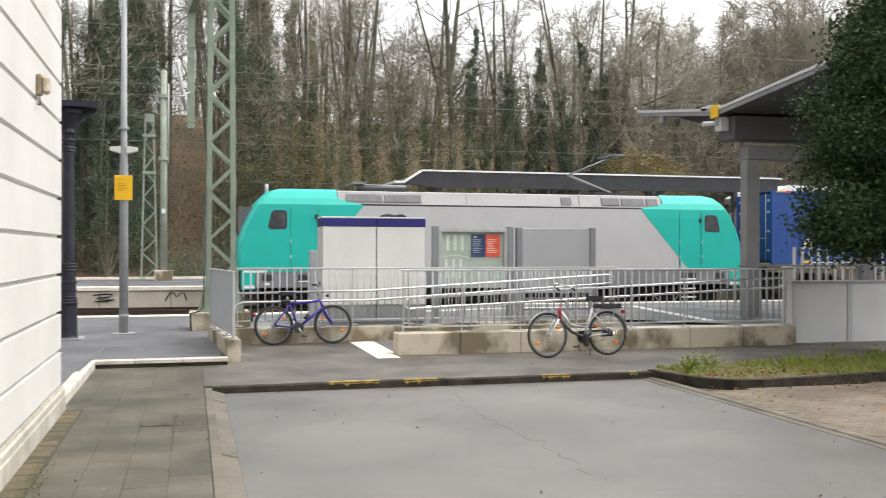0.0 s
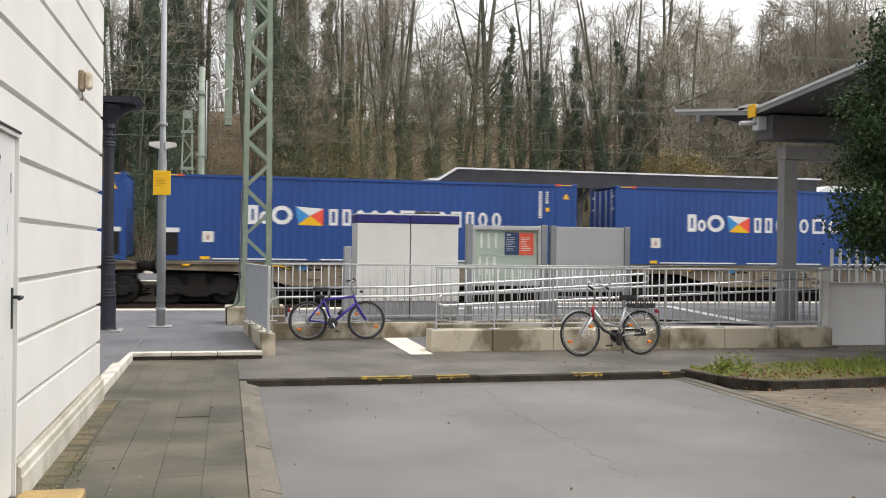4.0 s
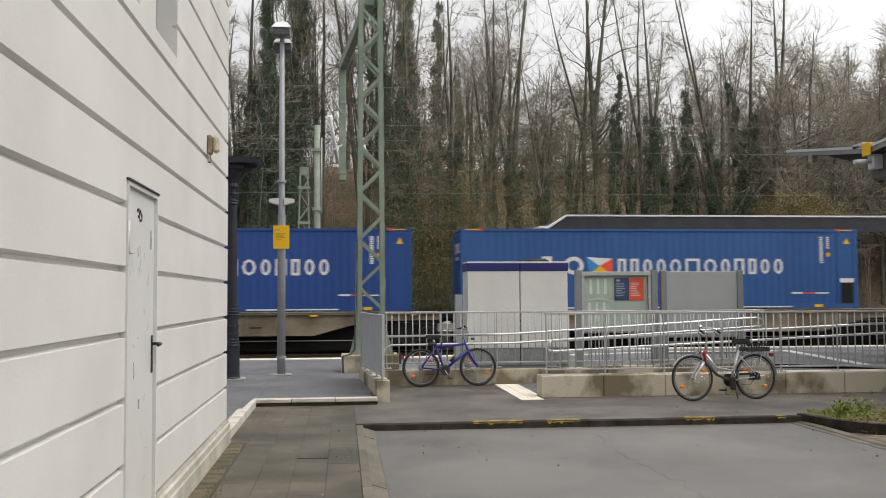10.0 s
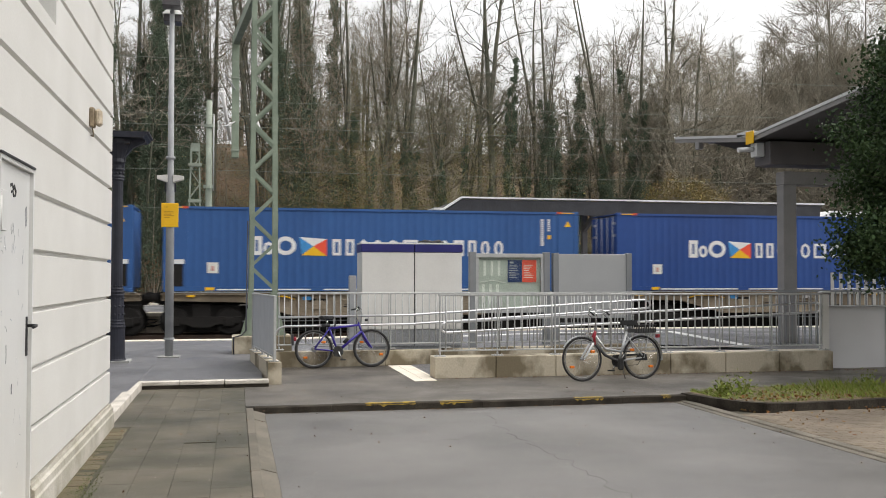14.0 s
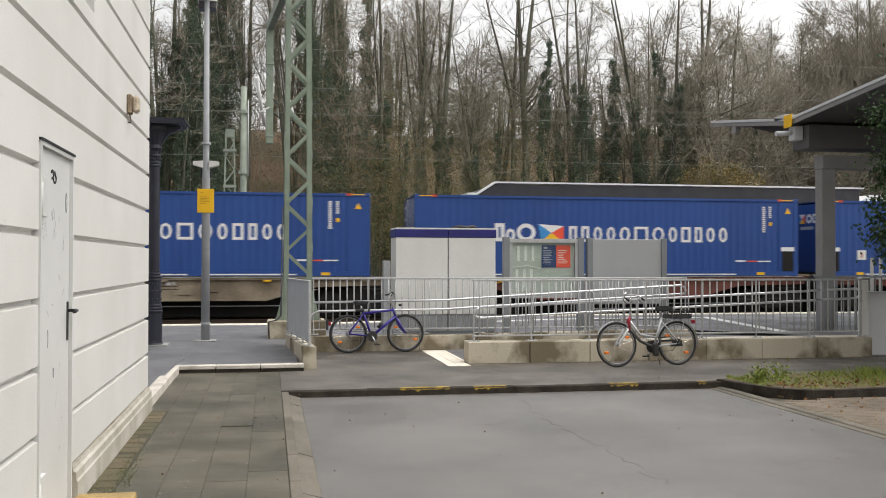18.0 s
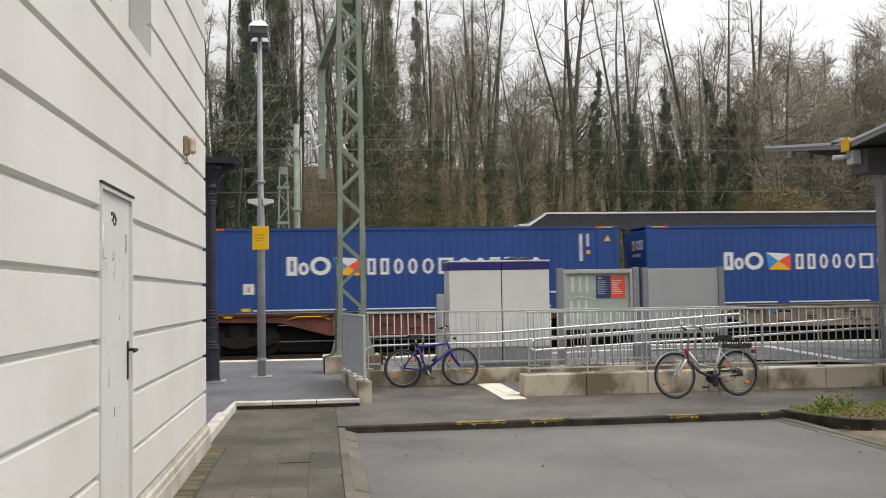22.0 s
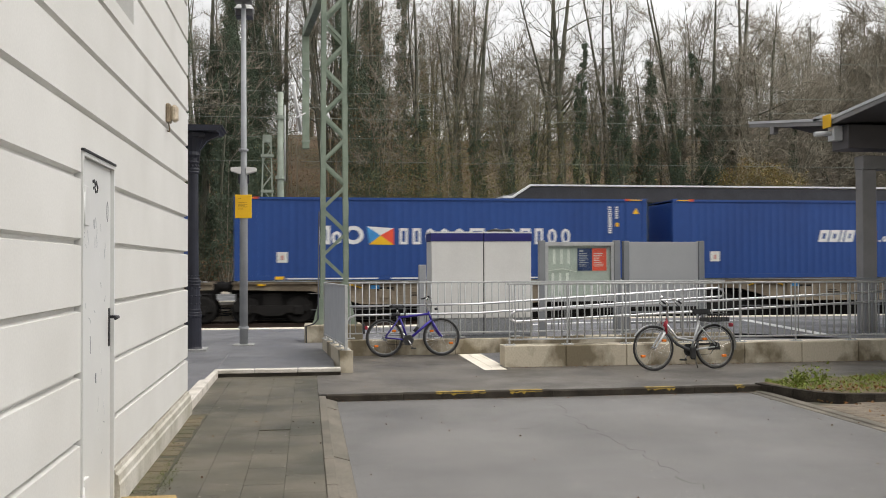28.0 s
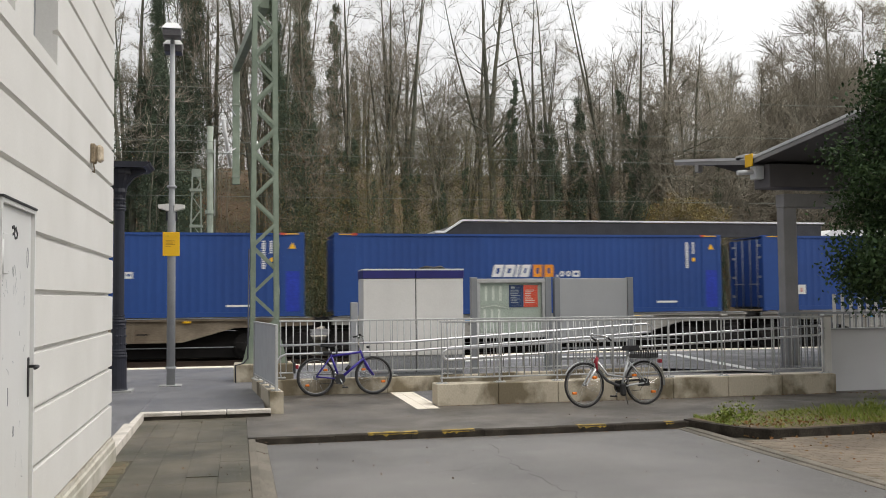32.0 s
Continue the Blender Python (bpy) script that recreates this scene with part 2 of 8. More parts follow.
black_plastic = M("black_plastic", (0.02, 0.02, 0.022), (0.028, 0.028, 0.03), 8, 0.5, 0.05, 50)
bike_blue = M("bike_blue", (0.035, 0.022, 0.26), (0.028, 0.018, 0.20), 8, 0.3, 0, 40, fine=0.05)
bike_silver = M("bike_silver", (0.55, 0.56, 0.57), (0.48, 0.49, 0.5), 8, 0.32, 0, 40, metal=0.5, fine=0.05)
bike_red = M("bike_red", (0.30, 0.015, 0.03), (0.24, 0.012, 0.025), 8, 0.3, 0, 40, fine=0.05)
reflector_orange = M("reflector", (0.85, 0.22, 0.03), None, 8, 0.25, 0, 40, fine=0.05)
cont_blue = M("container_blue", (0.019, 0.070, 0.262), (0.016, 0.058, 0.222), 0.7, 0.5, 0, 14, fine=0.06, stretch=(1, 1, 0.3))
cont_light = M("container_light_blue", (0.031, 0.106, 0.30), (0.026, 0.09, 0.26), 0.7, 0.5, 0, 14, fine=0.06, stretch=(1, 1, 0.3))
cont_orange = M("container_orange", (0.56, 0.085, 0.04), (0.48, 0.07, 0.034), 0.8, 0.55, 0, 14, fine=0.07, stretch=(1, 1, 0.3))
cont_patch = M("touched_up_blue", (0.02, 0.05, 0.42), None, 2, 0.5, 0, 14)
cont_red_patch = M("touched_up_red", (0.56, 0.055, 0.025), None, 2, 0.5, 0, 14)
wagon_beige = M("wagon_beige", (0.31, 0.26, 0.19), (0.16, 0.125, 0.088), 0.9, 0.8, 0.1, 20, fine=0.2)
wagon_red = M("wagon_red_oxide", (0.20, 0.07, 0.05), (0.12, 0.05, 0.04), 0.9, 0.8, 0.1, 20, fine=0.2)
wagon_grey = M("wagon_grey", (0.42, 0.41, 0.38), (0.30, 0.29, 0.26), 0.9, 0.8, 0.1, 20, fine=0.2)
# near-black: running-gear grime plus the shade beneath the train
bogie_dark = M("bogie_grime_shade", (0.014, 0.012, 0.0105), (0.009, 0.008, 0.007), 2, 0.85, 0.2, 20, fine=0.3)
loco_teal = M("loco_turquoise", (0.012, 0.47, 0.40), (0.012, 0.43, 0.365), 0.8, 0.35, 0, 20, fine=0.03)
loco_grey = M("loco_grey", (0.50, 0.49, 0.50), (0.46, 0.45, 0.46), 0.8, 0.4, 0, 20, fine=0.04)
# loco grey darkened to offset the skylight on the sloping roof
loco_roof = M("loco_grey_dimmed", (0.33, 0.325, 0.325), (0.29, 0.285, 0.285), 0.8, 0.55, 0, 20, fine=0.06)
loco_dark = M("loco_dark", (0.045, 0.045, 0.05), (0.033, 0.033, 0.037), 2, 0.6, 0, 20)
grille = M("grille", (0.16, 0.16, 0.165), (0.12, 0.12, 0.125), 3, 0.6, 0, 40)
sign_ink = M("sign_ink", (0.55, 0.30, 0.02), None, 4, 0.5, 0, 40)
dark_glass = M("dark_glass", (0.05, 0.055, 0.06), (0.07, 0.07, 0.07), 2, 0.08, 0, 40, spec=0.6)
ink = M("ink", (0.02, 0.02, 0.022), None, 4, 0.6, 0, 40)
glass = bpy.data.materials.new("pane_glass")
glass.use_nodes = True
glass.node_tree.nodes["Principled BSDF"].inputs["Base Color"].default_value = (0.9, 0.95, 0.93, 1)
glass.node_tree.nodes["Principled BSDF"].inputs["Transmission Weight"].default_value = 1.0
glass.node_tree.nodes["Principled BSDF"].inputs["Roughness"].default_value = 0.03


# ---- mesh helpers ----
def box(bm, x0, x1, y0, y1, z0, z1, bev=0.0):
    vs = [bm.verts.new((x, y, z)) for x in (x0, x1) for y in (y0, y1) for z in (z0, z1)]
    fs = [bm.faces.new([vs[i] for i in q]) for q in ((0, 1, 3, 2), (4, 6, 7, 5), (0, 4, 5, 1), (2, 3, 7, 6), (0, 2, 6, 4), (1, 5, 7, 3))]
    if bev:
        es = list({e for f in fs for e in f.edges})
        bmesh.ops.bevel(bm, geom=es, offset=bev, segments=1, affect="EDGES", profile=0.5)
    return bm


def tube(bm, pts, r, n=8, closed=False, caps=True):
    """A tube along pts; r is one radius or one for each point."""
    pts = [Vector(p) for p in pts]
    rs = r if isinstance(r, (list, tuple)) else [r] * len(pts)
    rings, count = [], len(pts)
    ref = None
    for i, p in enumerate(pts):
        a = pts[(i - 1) % count] if closed or i else pts[i]
        b = pts[(i + 1) % count] if closed or i < count - 1 else pts[i]
        d = (b - a).normalized()
        if ref is None:
            ref = d.orthogonal().normalized()
        u = (ref - d * ref.dot(d))
        u = u.normalized() if u.length > 1e-4 else d.orthogonal().normalized()
        ref = u
        v = d.cross(u)
        rings.append([bm.verts.new(p + (u * math.cos(k * 2 * math.pi / n) + v * math.sin(k * 2 * math.pi / n)) * rs[i]) for k in range(n)])
    for i in range(count if closed else count - 1):
        p, q = rings[i], rings[(i + 1) % count]
        for k in range(n):
            bm.faces.new((p[k], p[(k + 1) % n], q[(k + 1) % n], q[k])).smooth = n > 5
    if caps and not closed:
        bm.faces.new(rings[0][::-1])
        bm.faces.new(rings[-1])
    return bm


def lathe(bm, rows, n=16, centre=(0, 0, 0)):
    """A turned body from rows of (radius, height)."""
    cx, cy, cz = centre
    rings = [[bm.verts.new((cx + r * math.cos(k * 2 * math.pi / n), cy + r * math.sin(k * 2 * math.pi / n), cz + z)) for k in range(n)] for r, z in rows]
    for p, q in zip(rings, rings[1:]):
        for k in range(n):
            bm.faces.new((p[k], p[(k + 1) % n], q[(k + 1) % n], q[k]))
    bm.faces.new(rings[0][::-1])
    bm.faces.new(rings[-1])
    return bm


def prism(bm, poly, y0, y1, axis="y"):
    """A polygon in x and z, drawn out along y (or in y and z along x, or in x and y along z)."""
    put = {"y": lambda a, b, c: (a, c, b), "x": lambda a, b, c: (c, a, b), "z": lambda a, b, c: (a, b, c)}[axis]
    p = [bm.verts.new(put(a, b, y0)) for a, b in poly]
    q = [bm.verts.new(put(a, b, y1)) for a, b in poly]
    bm.faces.new(p)
    bm.faces.new(q[::-1])
    for i in range(len(p)):
        j = (i + 1) % len(p)
        bm.faces.new((p[i], q[i], q[j], p[j]))
    bmesh.ops.recalc_face_normals(bm, faces=bm.faces[:])
    return bm


def B():
    return bmesh.new()


def mesh_of(name, bm):
    bmesh.ops.recalc_face_normals(bm, faces=bm.faces[:])
    me = bpy.data.meshes.new(name)
    bm.to_mesh(me)
    bm.free()
    return me


def part(name, bm, material, parent, label="", at=None):
    """Links a bmesh (or a ready mesh) as one mesh object under a thing."""
    me = bm if isinstance(bm, bpy.types.Mesh) else mesh_of(name, bm)
    if not me.materials:
        me.materials.append(material)
    ob = new(name, me)
    ob.parent = parent
    if at is not None:
        ob.matrix_basis = at
    if label:
        ob["label"] = label
    return ob


def thing(name, label, category, at=None, group="", kind=""):
    ob = new(name)
    ob.empty_display_size = 0.2
    ob.matrix_basis = at or pose(0, 0, 0)
    return tagged(ob, label, category, group, kind)


def solid(name, bm, material, label, category, at=None, group="", kind=""):
    """A thing of one mesh."""
    ob = new(name, mesh_of(name, bm))
    ob.data.materials.append(material)
    ob.matrix_basis = at or pose(0, 0, 0)
    return tagged(ob, label, category, group, kind)


def raw_mesh(name, verts, faces, material, smooth=False):
    me = bpy.data.meshes.new(name)
    me.from_pydata(verts, [], faces)
    me.update()
    me.materials.append(material)
    if smooth:
        me.polygons.foreach_set("use_smooth", [True] * len(me.polygons))
    return me


# ---- levels and lines of the plan ----
WALL, CORNER = -3.0, 10.85          # face and far corner of the station building
KERB_Y = 12.18                      # kerb between car park and pavement
EDGE_Y = 23.5                       # near platform edge
NEAR, RAIL = 32.8, -0.02            # near side of the train, top of rail
TRACKS = (25.3, 29.6, 34.05, 48.2)
rnd = random.Random(4)


def step(v, a, b):
    v = min(1.0, max(0.0, (v - a) / (b - a)))
    return v * v * (3 - 2 * v)


def plat_z(x):
    return 0.14 + 0.16 * step(x, -1.0, 6.0)


def hill_z(x, y):
    rise = 12.0 + 3.0 * step(x, 22, 45) + 2.0 * step(-x, 5, 40)
    t = step(y, 50, 76)
    z = -0.35 + rise * t + 0.05 * max(0, y - 76) * step(x, 10, 50)
    if y > 50.5:
        z += 0.5 * noise.noise(Vector((x * 0.15, y * 0.15, 0))) + 0.2 * noise.noise(Vector((x * 0.6, y * 0.6, 3)))
    return z


# ---- ground, roads and pavements ----
def ground_sheet():
    xs = [-1500, -600, -250, -120] + [i * 2.0 for i in range(-40, 61)] + [160, 260, 600, 1500]
    ys = [-1200, -300, -60, -20, 0, 23.3, 23.4, 35.8, 35.9, 40] + [46 + i * 1.5 for i in range(0, 40)] + [115, 140, 200, 400, 1500]
    vs = [(x, y, hill_z(x, y) if y > 45 else -0.98 if 23.35 < y < 35.85 else -0.35) for y in ys for x in xs]
    nx = len(xs)
    fs = [(j * nx + i, j * nx + i + 1, (j + 1) * nx + i + 1, (j + 1) * nx + i) for j in range(len(ys) - 1) for i in range(nx - 1)]
    ob = new("ground", raw_mesh("ground", vs, fs, litter, True))
    tagged(ob, "wooded slope covered with brown leaf litter and soil", "ground", kind="structure")


ground_sheet()
tagged(solid("road", box(B(), -1.295, 4.45, -16, KERB_Y, -0.33, -0.08), asphalt, "", ""), "damp grey asphalt of a small car park", "road", kind="structure")
tagged(solid("road_verge", box(B(), -40, -3.1, -16, -15.9, -0.33, -0.08), asphalt, "", ""), "asphalt edge behind the building", "road", kind="structure")


def pavement_sheet():
    bm = B()
    prism(bm, [(-1.53, KERB_Y + 0.13), (40, KERB_Y + 0.13), (40, 15.5), (8.7, 15.5), (8.7, 15.2), (1.45, 15.2), (1.45, 17.5), (-1.2, 17.5), (-1.2, 14.62), (-1.53, 14.6)], -0.33, 0.0, "z")
    tagged(solid("pavement", bm, pave_asphalt, "", ""), "dark damp asphalt footway before the ramp", "pavement", kind="structure")
    bm = box(B(), -3.05, -1.532, -16, 14.47, -0.33, -0.006)
    walkway = tagged(solid("walkway", bm, joint_soil, "", ""), "slab footpath along the white building with mossy joints", "pavement", kind="structure")
    bm = box(B(), 4.45, 30, -16, 11.3, -0.33, -0.10)
    bay = tagged(solid("parking_bay", bm, joint_soil, "", ""), "tan brick-paved parking bay strewn with leaves", "pavement", kind="structure")
    return walkway, bay


walkway, bay = pavement_sheet()


def ramp_and_platforms():
    # sloping ramp between the two low walls
    bm = B()
    prism(bm, [(1.45, -0.33), (8.7, -0.33), (8.7, 0.30), (1.45, 0.005)], 15.3, 17.69, "y")
    tagged(solid("ramp", bm, plat_asphalt, "", ""), "grey asphalt ramp rising to the platform", "ramp", kind="structure")
    # near platform: a sheet that climbs gently to the right
    xs = [-60, -30, -12, -6, -3.1, -3.02, -1.2502, -1.2498] + [-0.4 + i * 0.9 for i in range(0, 9)] + [8.7, 12, 20, 40, 90]
    vs, fs = [], []
    for x in xs:
        y0 = (10.86 if x < -3.05 else 14.5) if x < -1.25 else (17.68 if x < 8.65 else 15.55)
        z = plat_z(x)
        vs += [(x, y0, 0.09 if y0 < 15 else z), (x, 17.7, z), (x, EDGE_Y - 0.35, z), (x, EDGE_Y, z), (x, EDGE_Y, -0.99)]
    for i in range(len(xs) - 1):
        for k in range(4):
            fs.append((i * 5 + k, (i + 1) * 5 + k, (i + 1) * 5 + k + 1, i * 5 + k + 1))
    ob = new("platform", raw_mesh("platform", vs, fs, plat_asphalt))
    plat = tagged(ob, "grey asphalt station platform", "platform", kind="structure")
    # pale edge slabs, one metre each
    edge = [mesh_of("edge_slab", box(B(), 0.005, 0.995, EDGE_Y - 0.15, EDGE_Y + 0.04, -0.12, 0.016, 0.006))]
    edge[0].materials.append(white_strip)
    for i in range(-24, 46):
        if plat_z(i) == plat_z(i + 1):
            part("edge_slab", edge[0], white_strip, plat, at=pose(i, 0, plat_z(i)))
        else:
            a = math.degrees(math.atan(plat_z(i + 1) - plat_z(i)))
            part("edge_slab", edge[0], white_strip, plat, at=pose(i, 0, plat_z(i), 0, -a, 0))
    strip = mesh_of("edge_strip", box(B(), 0.005, 0.995, EDGE_Y - 0.36, EDGE_Y - 0.165, -0.1, 0.010, 0.004))
    for i in range(-24, 46):
        a = math.degrees(math.atan(plat_z(i + 1) - plat_z(i)))
        part("edge_strip", strip, white_strip, plat, at=pose(i, 0, plat_z(i), 0, -a, 0))
    # white guide lines: one along the platform, one slanting to the ramp's head
    for k in range(4, 10):
        xa, xb = -0.4 + 0.9 * k, min(0.5 + 0.9 * k, 8.7)
        bm = B()
        vs = [bm.verts.new((x, y, plat_z(x) + dz)) for x in (xa, xb) for y in (21.66, 21.88) for dz in (-0.01, 0.009)]
        for q in ((0, 1, 3, 2), (4, 6, 7, 5), (0, 4, 5, 1), (2, 3, 7, 6), (1, 5, 7, 3)):
            bm.faces.new([vs[n] for n in q])
        part("guide_line", bm, paint_white, plat, "white guide line")
    part("guide_line", prism(B(), [(8.70, 21.88), (8.95, 21.88), (8.22, 16.7), (7.98, 16.7)], 0.302, 0.312, "z"), paint_white, plat, "white guide line")
    # far platform
    fp = tagged(solid("far_platform", box(B(), -150, 190, 35.75, 45.6, -0.99, 0.34), plat_asphalt, "", ""), "far island platform with grey asphalt top", "platform", kind="structure")
    for i in range(-12, 16):
        part("wall_slab", box(B(), i * 2.4 + 0.012, i * 2.4 + 2.388, 35.66, 35.748, -0.99, 0.22, 0.008), concrete_mid, fp, "weathered pale concrete edge slab")
        part("coping", box(B(), i * 2.4 + 0.006, i * 2.4 + 2.394, 35.6, 36.3, 0.222, 0.36, 0.01), white_strip, fp)
    part("back_edge", box(B(), -60, 90, 45.3, 45.7, 0.34, 0.44), white_strip, fp)


concrete_mid = M("concrete_weathered", (0.55, 0.49, 0.41), (0.42, 0.37, 0.30), 0.9, 0.8, 0.2, 30, fine=0.14)
ramp_and_platforms()


def graffiti():
    # two scrawled marks on the far platform wall
    for name, pts in (("scrawl", [(-5.0, .06), (-4.6, .1), (-4.35, .07), (-4.5, -.02), (-4.9, -.05), (-4.6, -.12), (-4.3, -.1), (-4.55, -.17), (-4.95, -.16)]),
                      ("scrawl", [(-2.6, -.18), (-2.45, .08), (-2.3, .12), (-2.2, -.02), (-2.05, .1), (-1.95, .12), (-1.85, -.18)])):
        bm = B()
        tube(bm, [(x, 35.645, z + 0.02) for x, z in pts], 0.022, 5)
        tagged(solid(name, bm, ink, "", ""), "black sprayed scrawl on the far platform wall", "graffiti")


graffiti()


def tracks():
    for n, y in enumerate(TRACKS):
        top = (-0.32 if NEAR - 1 < y < NEAR + 3 else -0.62) if y < 36 else RAIL
        bed = box(B(), -400, 700, y - 1.7, y + 1.7, -1.0 if y < 36 else -0.4, top - 0.2)
        base = tagged(solid("track_bed", bed, ballast, "", ""), "grimy stone ballast under a railway track, darkened for the train's shade", "track", kind="structure")
        for s in (-0.755, 0.755):
            bm = box(B(), -400, 700, y + s - 0.035, y + s + 0.035, top - 0.04, top)
            box(bm, -400, 700, y + s - 0.07, y + s + 0.07, top - 0.18, top - 0.15)
            box(bm, -400, 700, y + s - 0.012, y + s + 0.012, top - 0.15, top - 0.04)
            part("rail", bm, rail_rust, base, "worn steel rail")
        bm = B()
        for i in range(-50, 90):
            box(bm, i * 0.62, i * 0.62 + 0.26, y - 1.3, y + 1.3, top - 0.26, top - 0.181)
        ob = part("sleepers", bm, sleeper_mat, base, "concrete sleepers")
        ob["kind"] = "stuff"


tracks()


# ---- station building ----
OPEN = [(5.75, 6.70, 0.05, 2.36), (1.85, 2.955, 1.735, 3.6), (6.60, 7.47, 3.53, 5.3), (5.1, 6.06, 3.53, 5.3)]   # door, window, shuttered windows


def free_spans(z0, z1, y0, y1):
    spans = [(y0, y1)]
    for a, b, c, d in OPEN:
        if z1 > c + 1e-4 and z0 < d - 1e-4:
            spans = [s for p, q in spans for s in ((p, min(q, a)), (max(p, b), q)) if s[1] - s[0] > 0.01]
    return spans


lamp_base = M("lamp_base", (0.30, 0.235, 0.155), (0.20, 0.155, 0.10), 9, 0.6, 0.1, 60)
lamp_beige = M("lamp_beige", (0.55, 0.47, 0.36), (0.40, 0.33, 0.24), 8, 0.4, 0, 40)


def building():
    zs = sorted({0.0, 9.2, *[v for o in OPEN for v in o[2:]]})
    bm = B()
    for z0, z1 in zip(zs, zs[1:]):
        for a, b in free_spans(z0, z1, -16, CORNER):
            box(bm, WALL - 0.45, WALL - 0.04, a, b, z0, z1)
    wall = tagged(solid("wall_east", bm, wall_white, "", ""), "white rendered station wall with horizontal grooves", "wall", kind="structure")
    levels = [0.255] + [0.622 + 0.3955 * i for i in range(0, 22)]
    for z0, z1 in zip(levels, levels[1:]):
        cuts = sorted({z0 + 0.010, z1 - 0.010, *[v for o in OPEN for v in o[2:] if z0 + 0.05 < v < z1 - 0.05]})
        for c0, c1 in zip(cuts, cuts[1:]):
            for a, b in free_spans(c0, c1, -16, CORNER + 0.028):
                bm = B()
                lo = 0.013 if c0 == z0 + 0.010 else 0.0
                hi = 0.010 if c1 == z1 - 0.010 else 0.0
                prism(bm, [(WALL - 0.04, c0), (WALL, c0 + lo), (WALL, c1 - hi), (WALL - 0.04, c1)], a, b, "y")
                part("course", bm, wall_white, wall)
    bm = B()
    prism(bm, [(WALL - 0.04, 0), (WALL + 0.045, 0), (WALL + 0.045, 0.15), (WALL + 0.036, 0.165), (WALL + 0.034, 0.215), (WALL + 0.014, 0.228), (WALL + 0.010, 0.255), (WALL - 0.04, 0.255)], 6.72, CORNER + 0.07, "y")
    prism(bm, [(WALL - 0.04, 0), (WALL + 0.045, 0), (WALL + 0.045, 0.15), (WALL + 0.036, 0.165), (WALL + 0.034, 0.215), (WALL + 0.014, 0.228), (WALL + 0.010, 0.255), (WALL - 0.04, 0.255)], -16, 5.73, "y")
    part("plinth", bm, plinth_mat, wall, "stained moulded plinth")
    for nm, b4 in (("wall_north", (-14, WALL - 0.04, CORNER - 0.45, CORNER)), ("wall_south", (-14, WALL - 0.45, -16, -15.55)), ("wall_west", (-14.4, -14, -16, CORNER))):
        b4 = (b4[0], b4[1] - (0.421 if nm == "wall_north" else 0), b4[2], b4[3])
        tagged(solid(nm, box(B(), *b4, 0, 9.2), wall_white, "", ""), "white rendered station wall", "wall", kind="structure")
    tagged(solid("roof", box(B(), -14.9, WALL + 0.4, -16.4, CORNER + 0.5, 9.2, 9.5), post_grey, "", ""), "grey flat roof over the station", "roof", kind="structure")
    # steel door in its opening
    door = thing("door_1", "white steel service door with scratches, closed", "door", pose(WALL, 5.75, 0.05), kind="structure")
    bm = box(B(), -0.045, -0.012, 0.03, 0.92, 0.01, 2.28, 0.004)
    part("leaf", bm, door_paint, door)
    bm = box(B(), -0.08, 0.012, 0.002, 0.03, 0, 2.305)
    box(bm, -0.08, 0.012, 0.92, 0.948, 0, 2.305)
    box(bm, -0.08, 0.012, 0.03, 0.92, 2.28, 2.305)
    part("door_frame", bm, door_paint, door)
    # ink-coloured strip stands for the shadow under the lintel
    part("lintel_shadow_strip", box(B(), -0.08, 0.02, -0.01, 0.96, 2.306, 2.320), ink, door, "dark strip standing for the shadow over the door")
    bm = box(B(), -0.014, -0.004, 0.845, 0.885, 1.07, 1.33, 0.004)
    part("handle_plate", bm, black_plastic, door)
    bm = tube(B(), [(-0.006, 0.865, 1.27), (0.05, 0.865, 1.27), (0.055, 0.85, 1.27), (0.055, 0.75, 1.265)], 0.011, 8)
    part("handle", bm, black_plastic, door, "black lever handle")
    # thin ink line drawn as the shade in the gap along the leaf
    part("gap_shade", box(B(), -0.04, -0.008, 0.0305, 0.036, 0.01, 2.28), ink, door, "dark strip standing for the shaded gap beside the door leaf")
    for z in (0.10, 1.86):
        bm = box(B(), -0.0115, 0.016, 0.037, 0.16, z, z + 0.24, 0.004)
        tube(bm, [(0.006, 0.03, z), (0.006, 0.03, z + 0.2)], 0.012, 8)
        part("hinge", bm, door_paint, door)
    # scribble at the top, an oval mark, and scratches that wander over the leaf
    def stroke(pts, w, mt, name):
        bm = tube(B(), [(-0.0105, y, z) for y, z in pts], w, 5)
        for v in bm.verts:
            v.co.x = -0.0105 + 0.35 * (v.co.x + 0.0105)
        part(name, bm, mt, door)
    stroke([(0.36, 2.15), (0.41, 2.16), (0.43, 2.13), (0.46, 2.155), (0.50, 2.12)], 0.012, ink, "scribble")
    stroke([(0.38, 2.11), (0.42, 2.12), (0.44, 2.09), (0.49, 2.095), (0.51, 2.13)], 0.010, ink, "scribble")
    stroke([(0.81 + 0.022 * math.cos(k * 0.524), 1.985 + 0.065 * math.sin(k * 0.524)) for k in range(13)], 0.005, post_grey, "oval_mark")
    rs = random.Random(81)
    for k in range(30):
        y, z = rs.uniform(0.15, 0.8), rs.choice((rs.uniform(1.6, 1.9), rs.uniform(1.3, 1.75), rs.uniform(0.3, 1.3)))
        d, ln = rs.uniform(0.9, 2.2), rs.uniform(0.03, 0.11)
        pts = [(y, z)]
        for _ in range(4):
            d += rs.gauss(0, 0.45)
            pts.append((min(0.9, max(0.06, pts[-1][0] + math.cos(d) * ln / 4)), pts[-1][1] + math.sin(d) * ln / 4))
        stroke(pts, rs.uniform(0.0015, 0.004), rs.choice((board_grey, board_grey, panel_grey, paint_white)), "scratch")
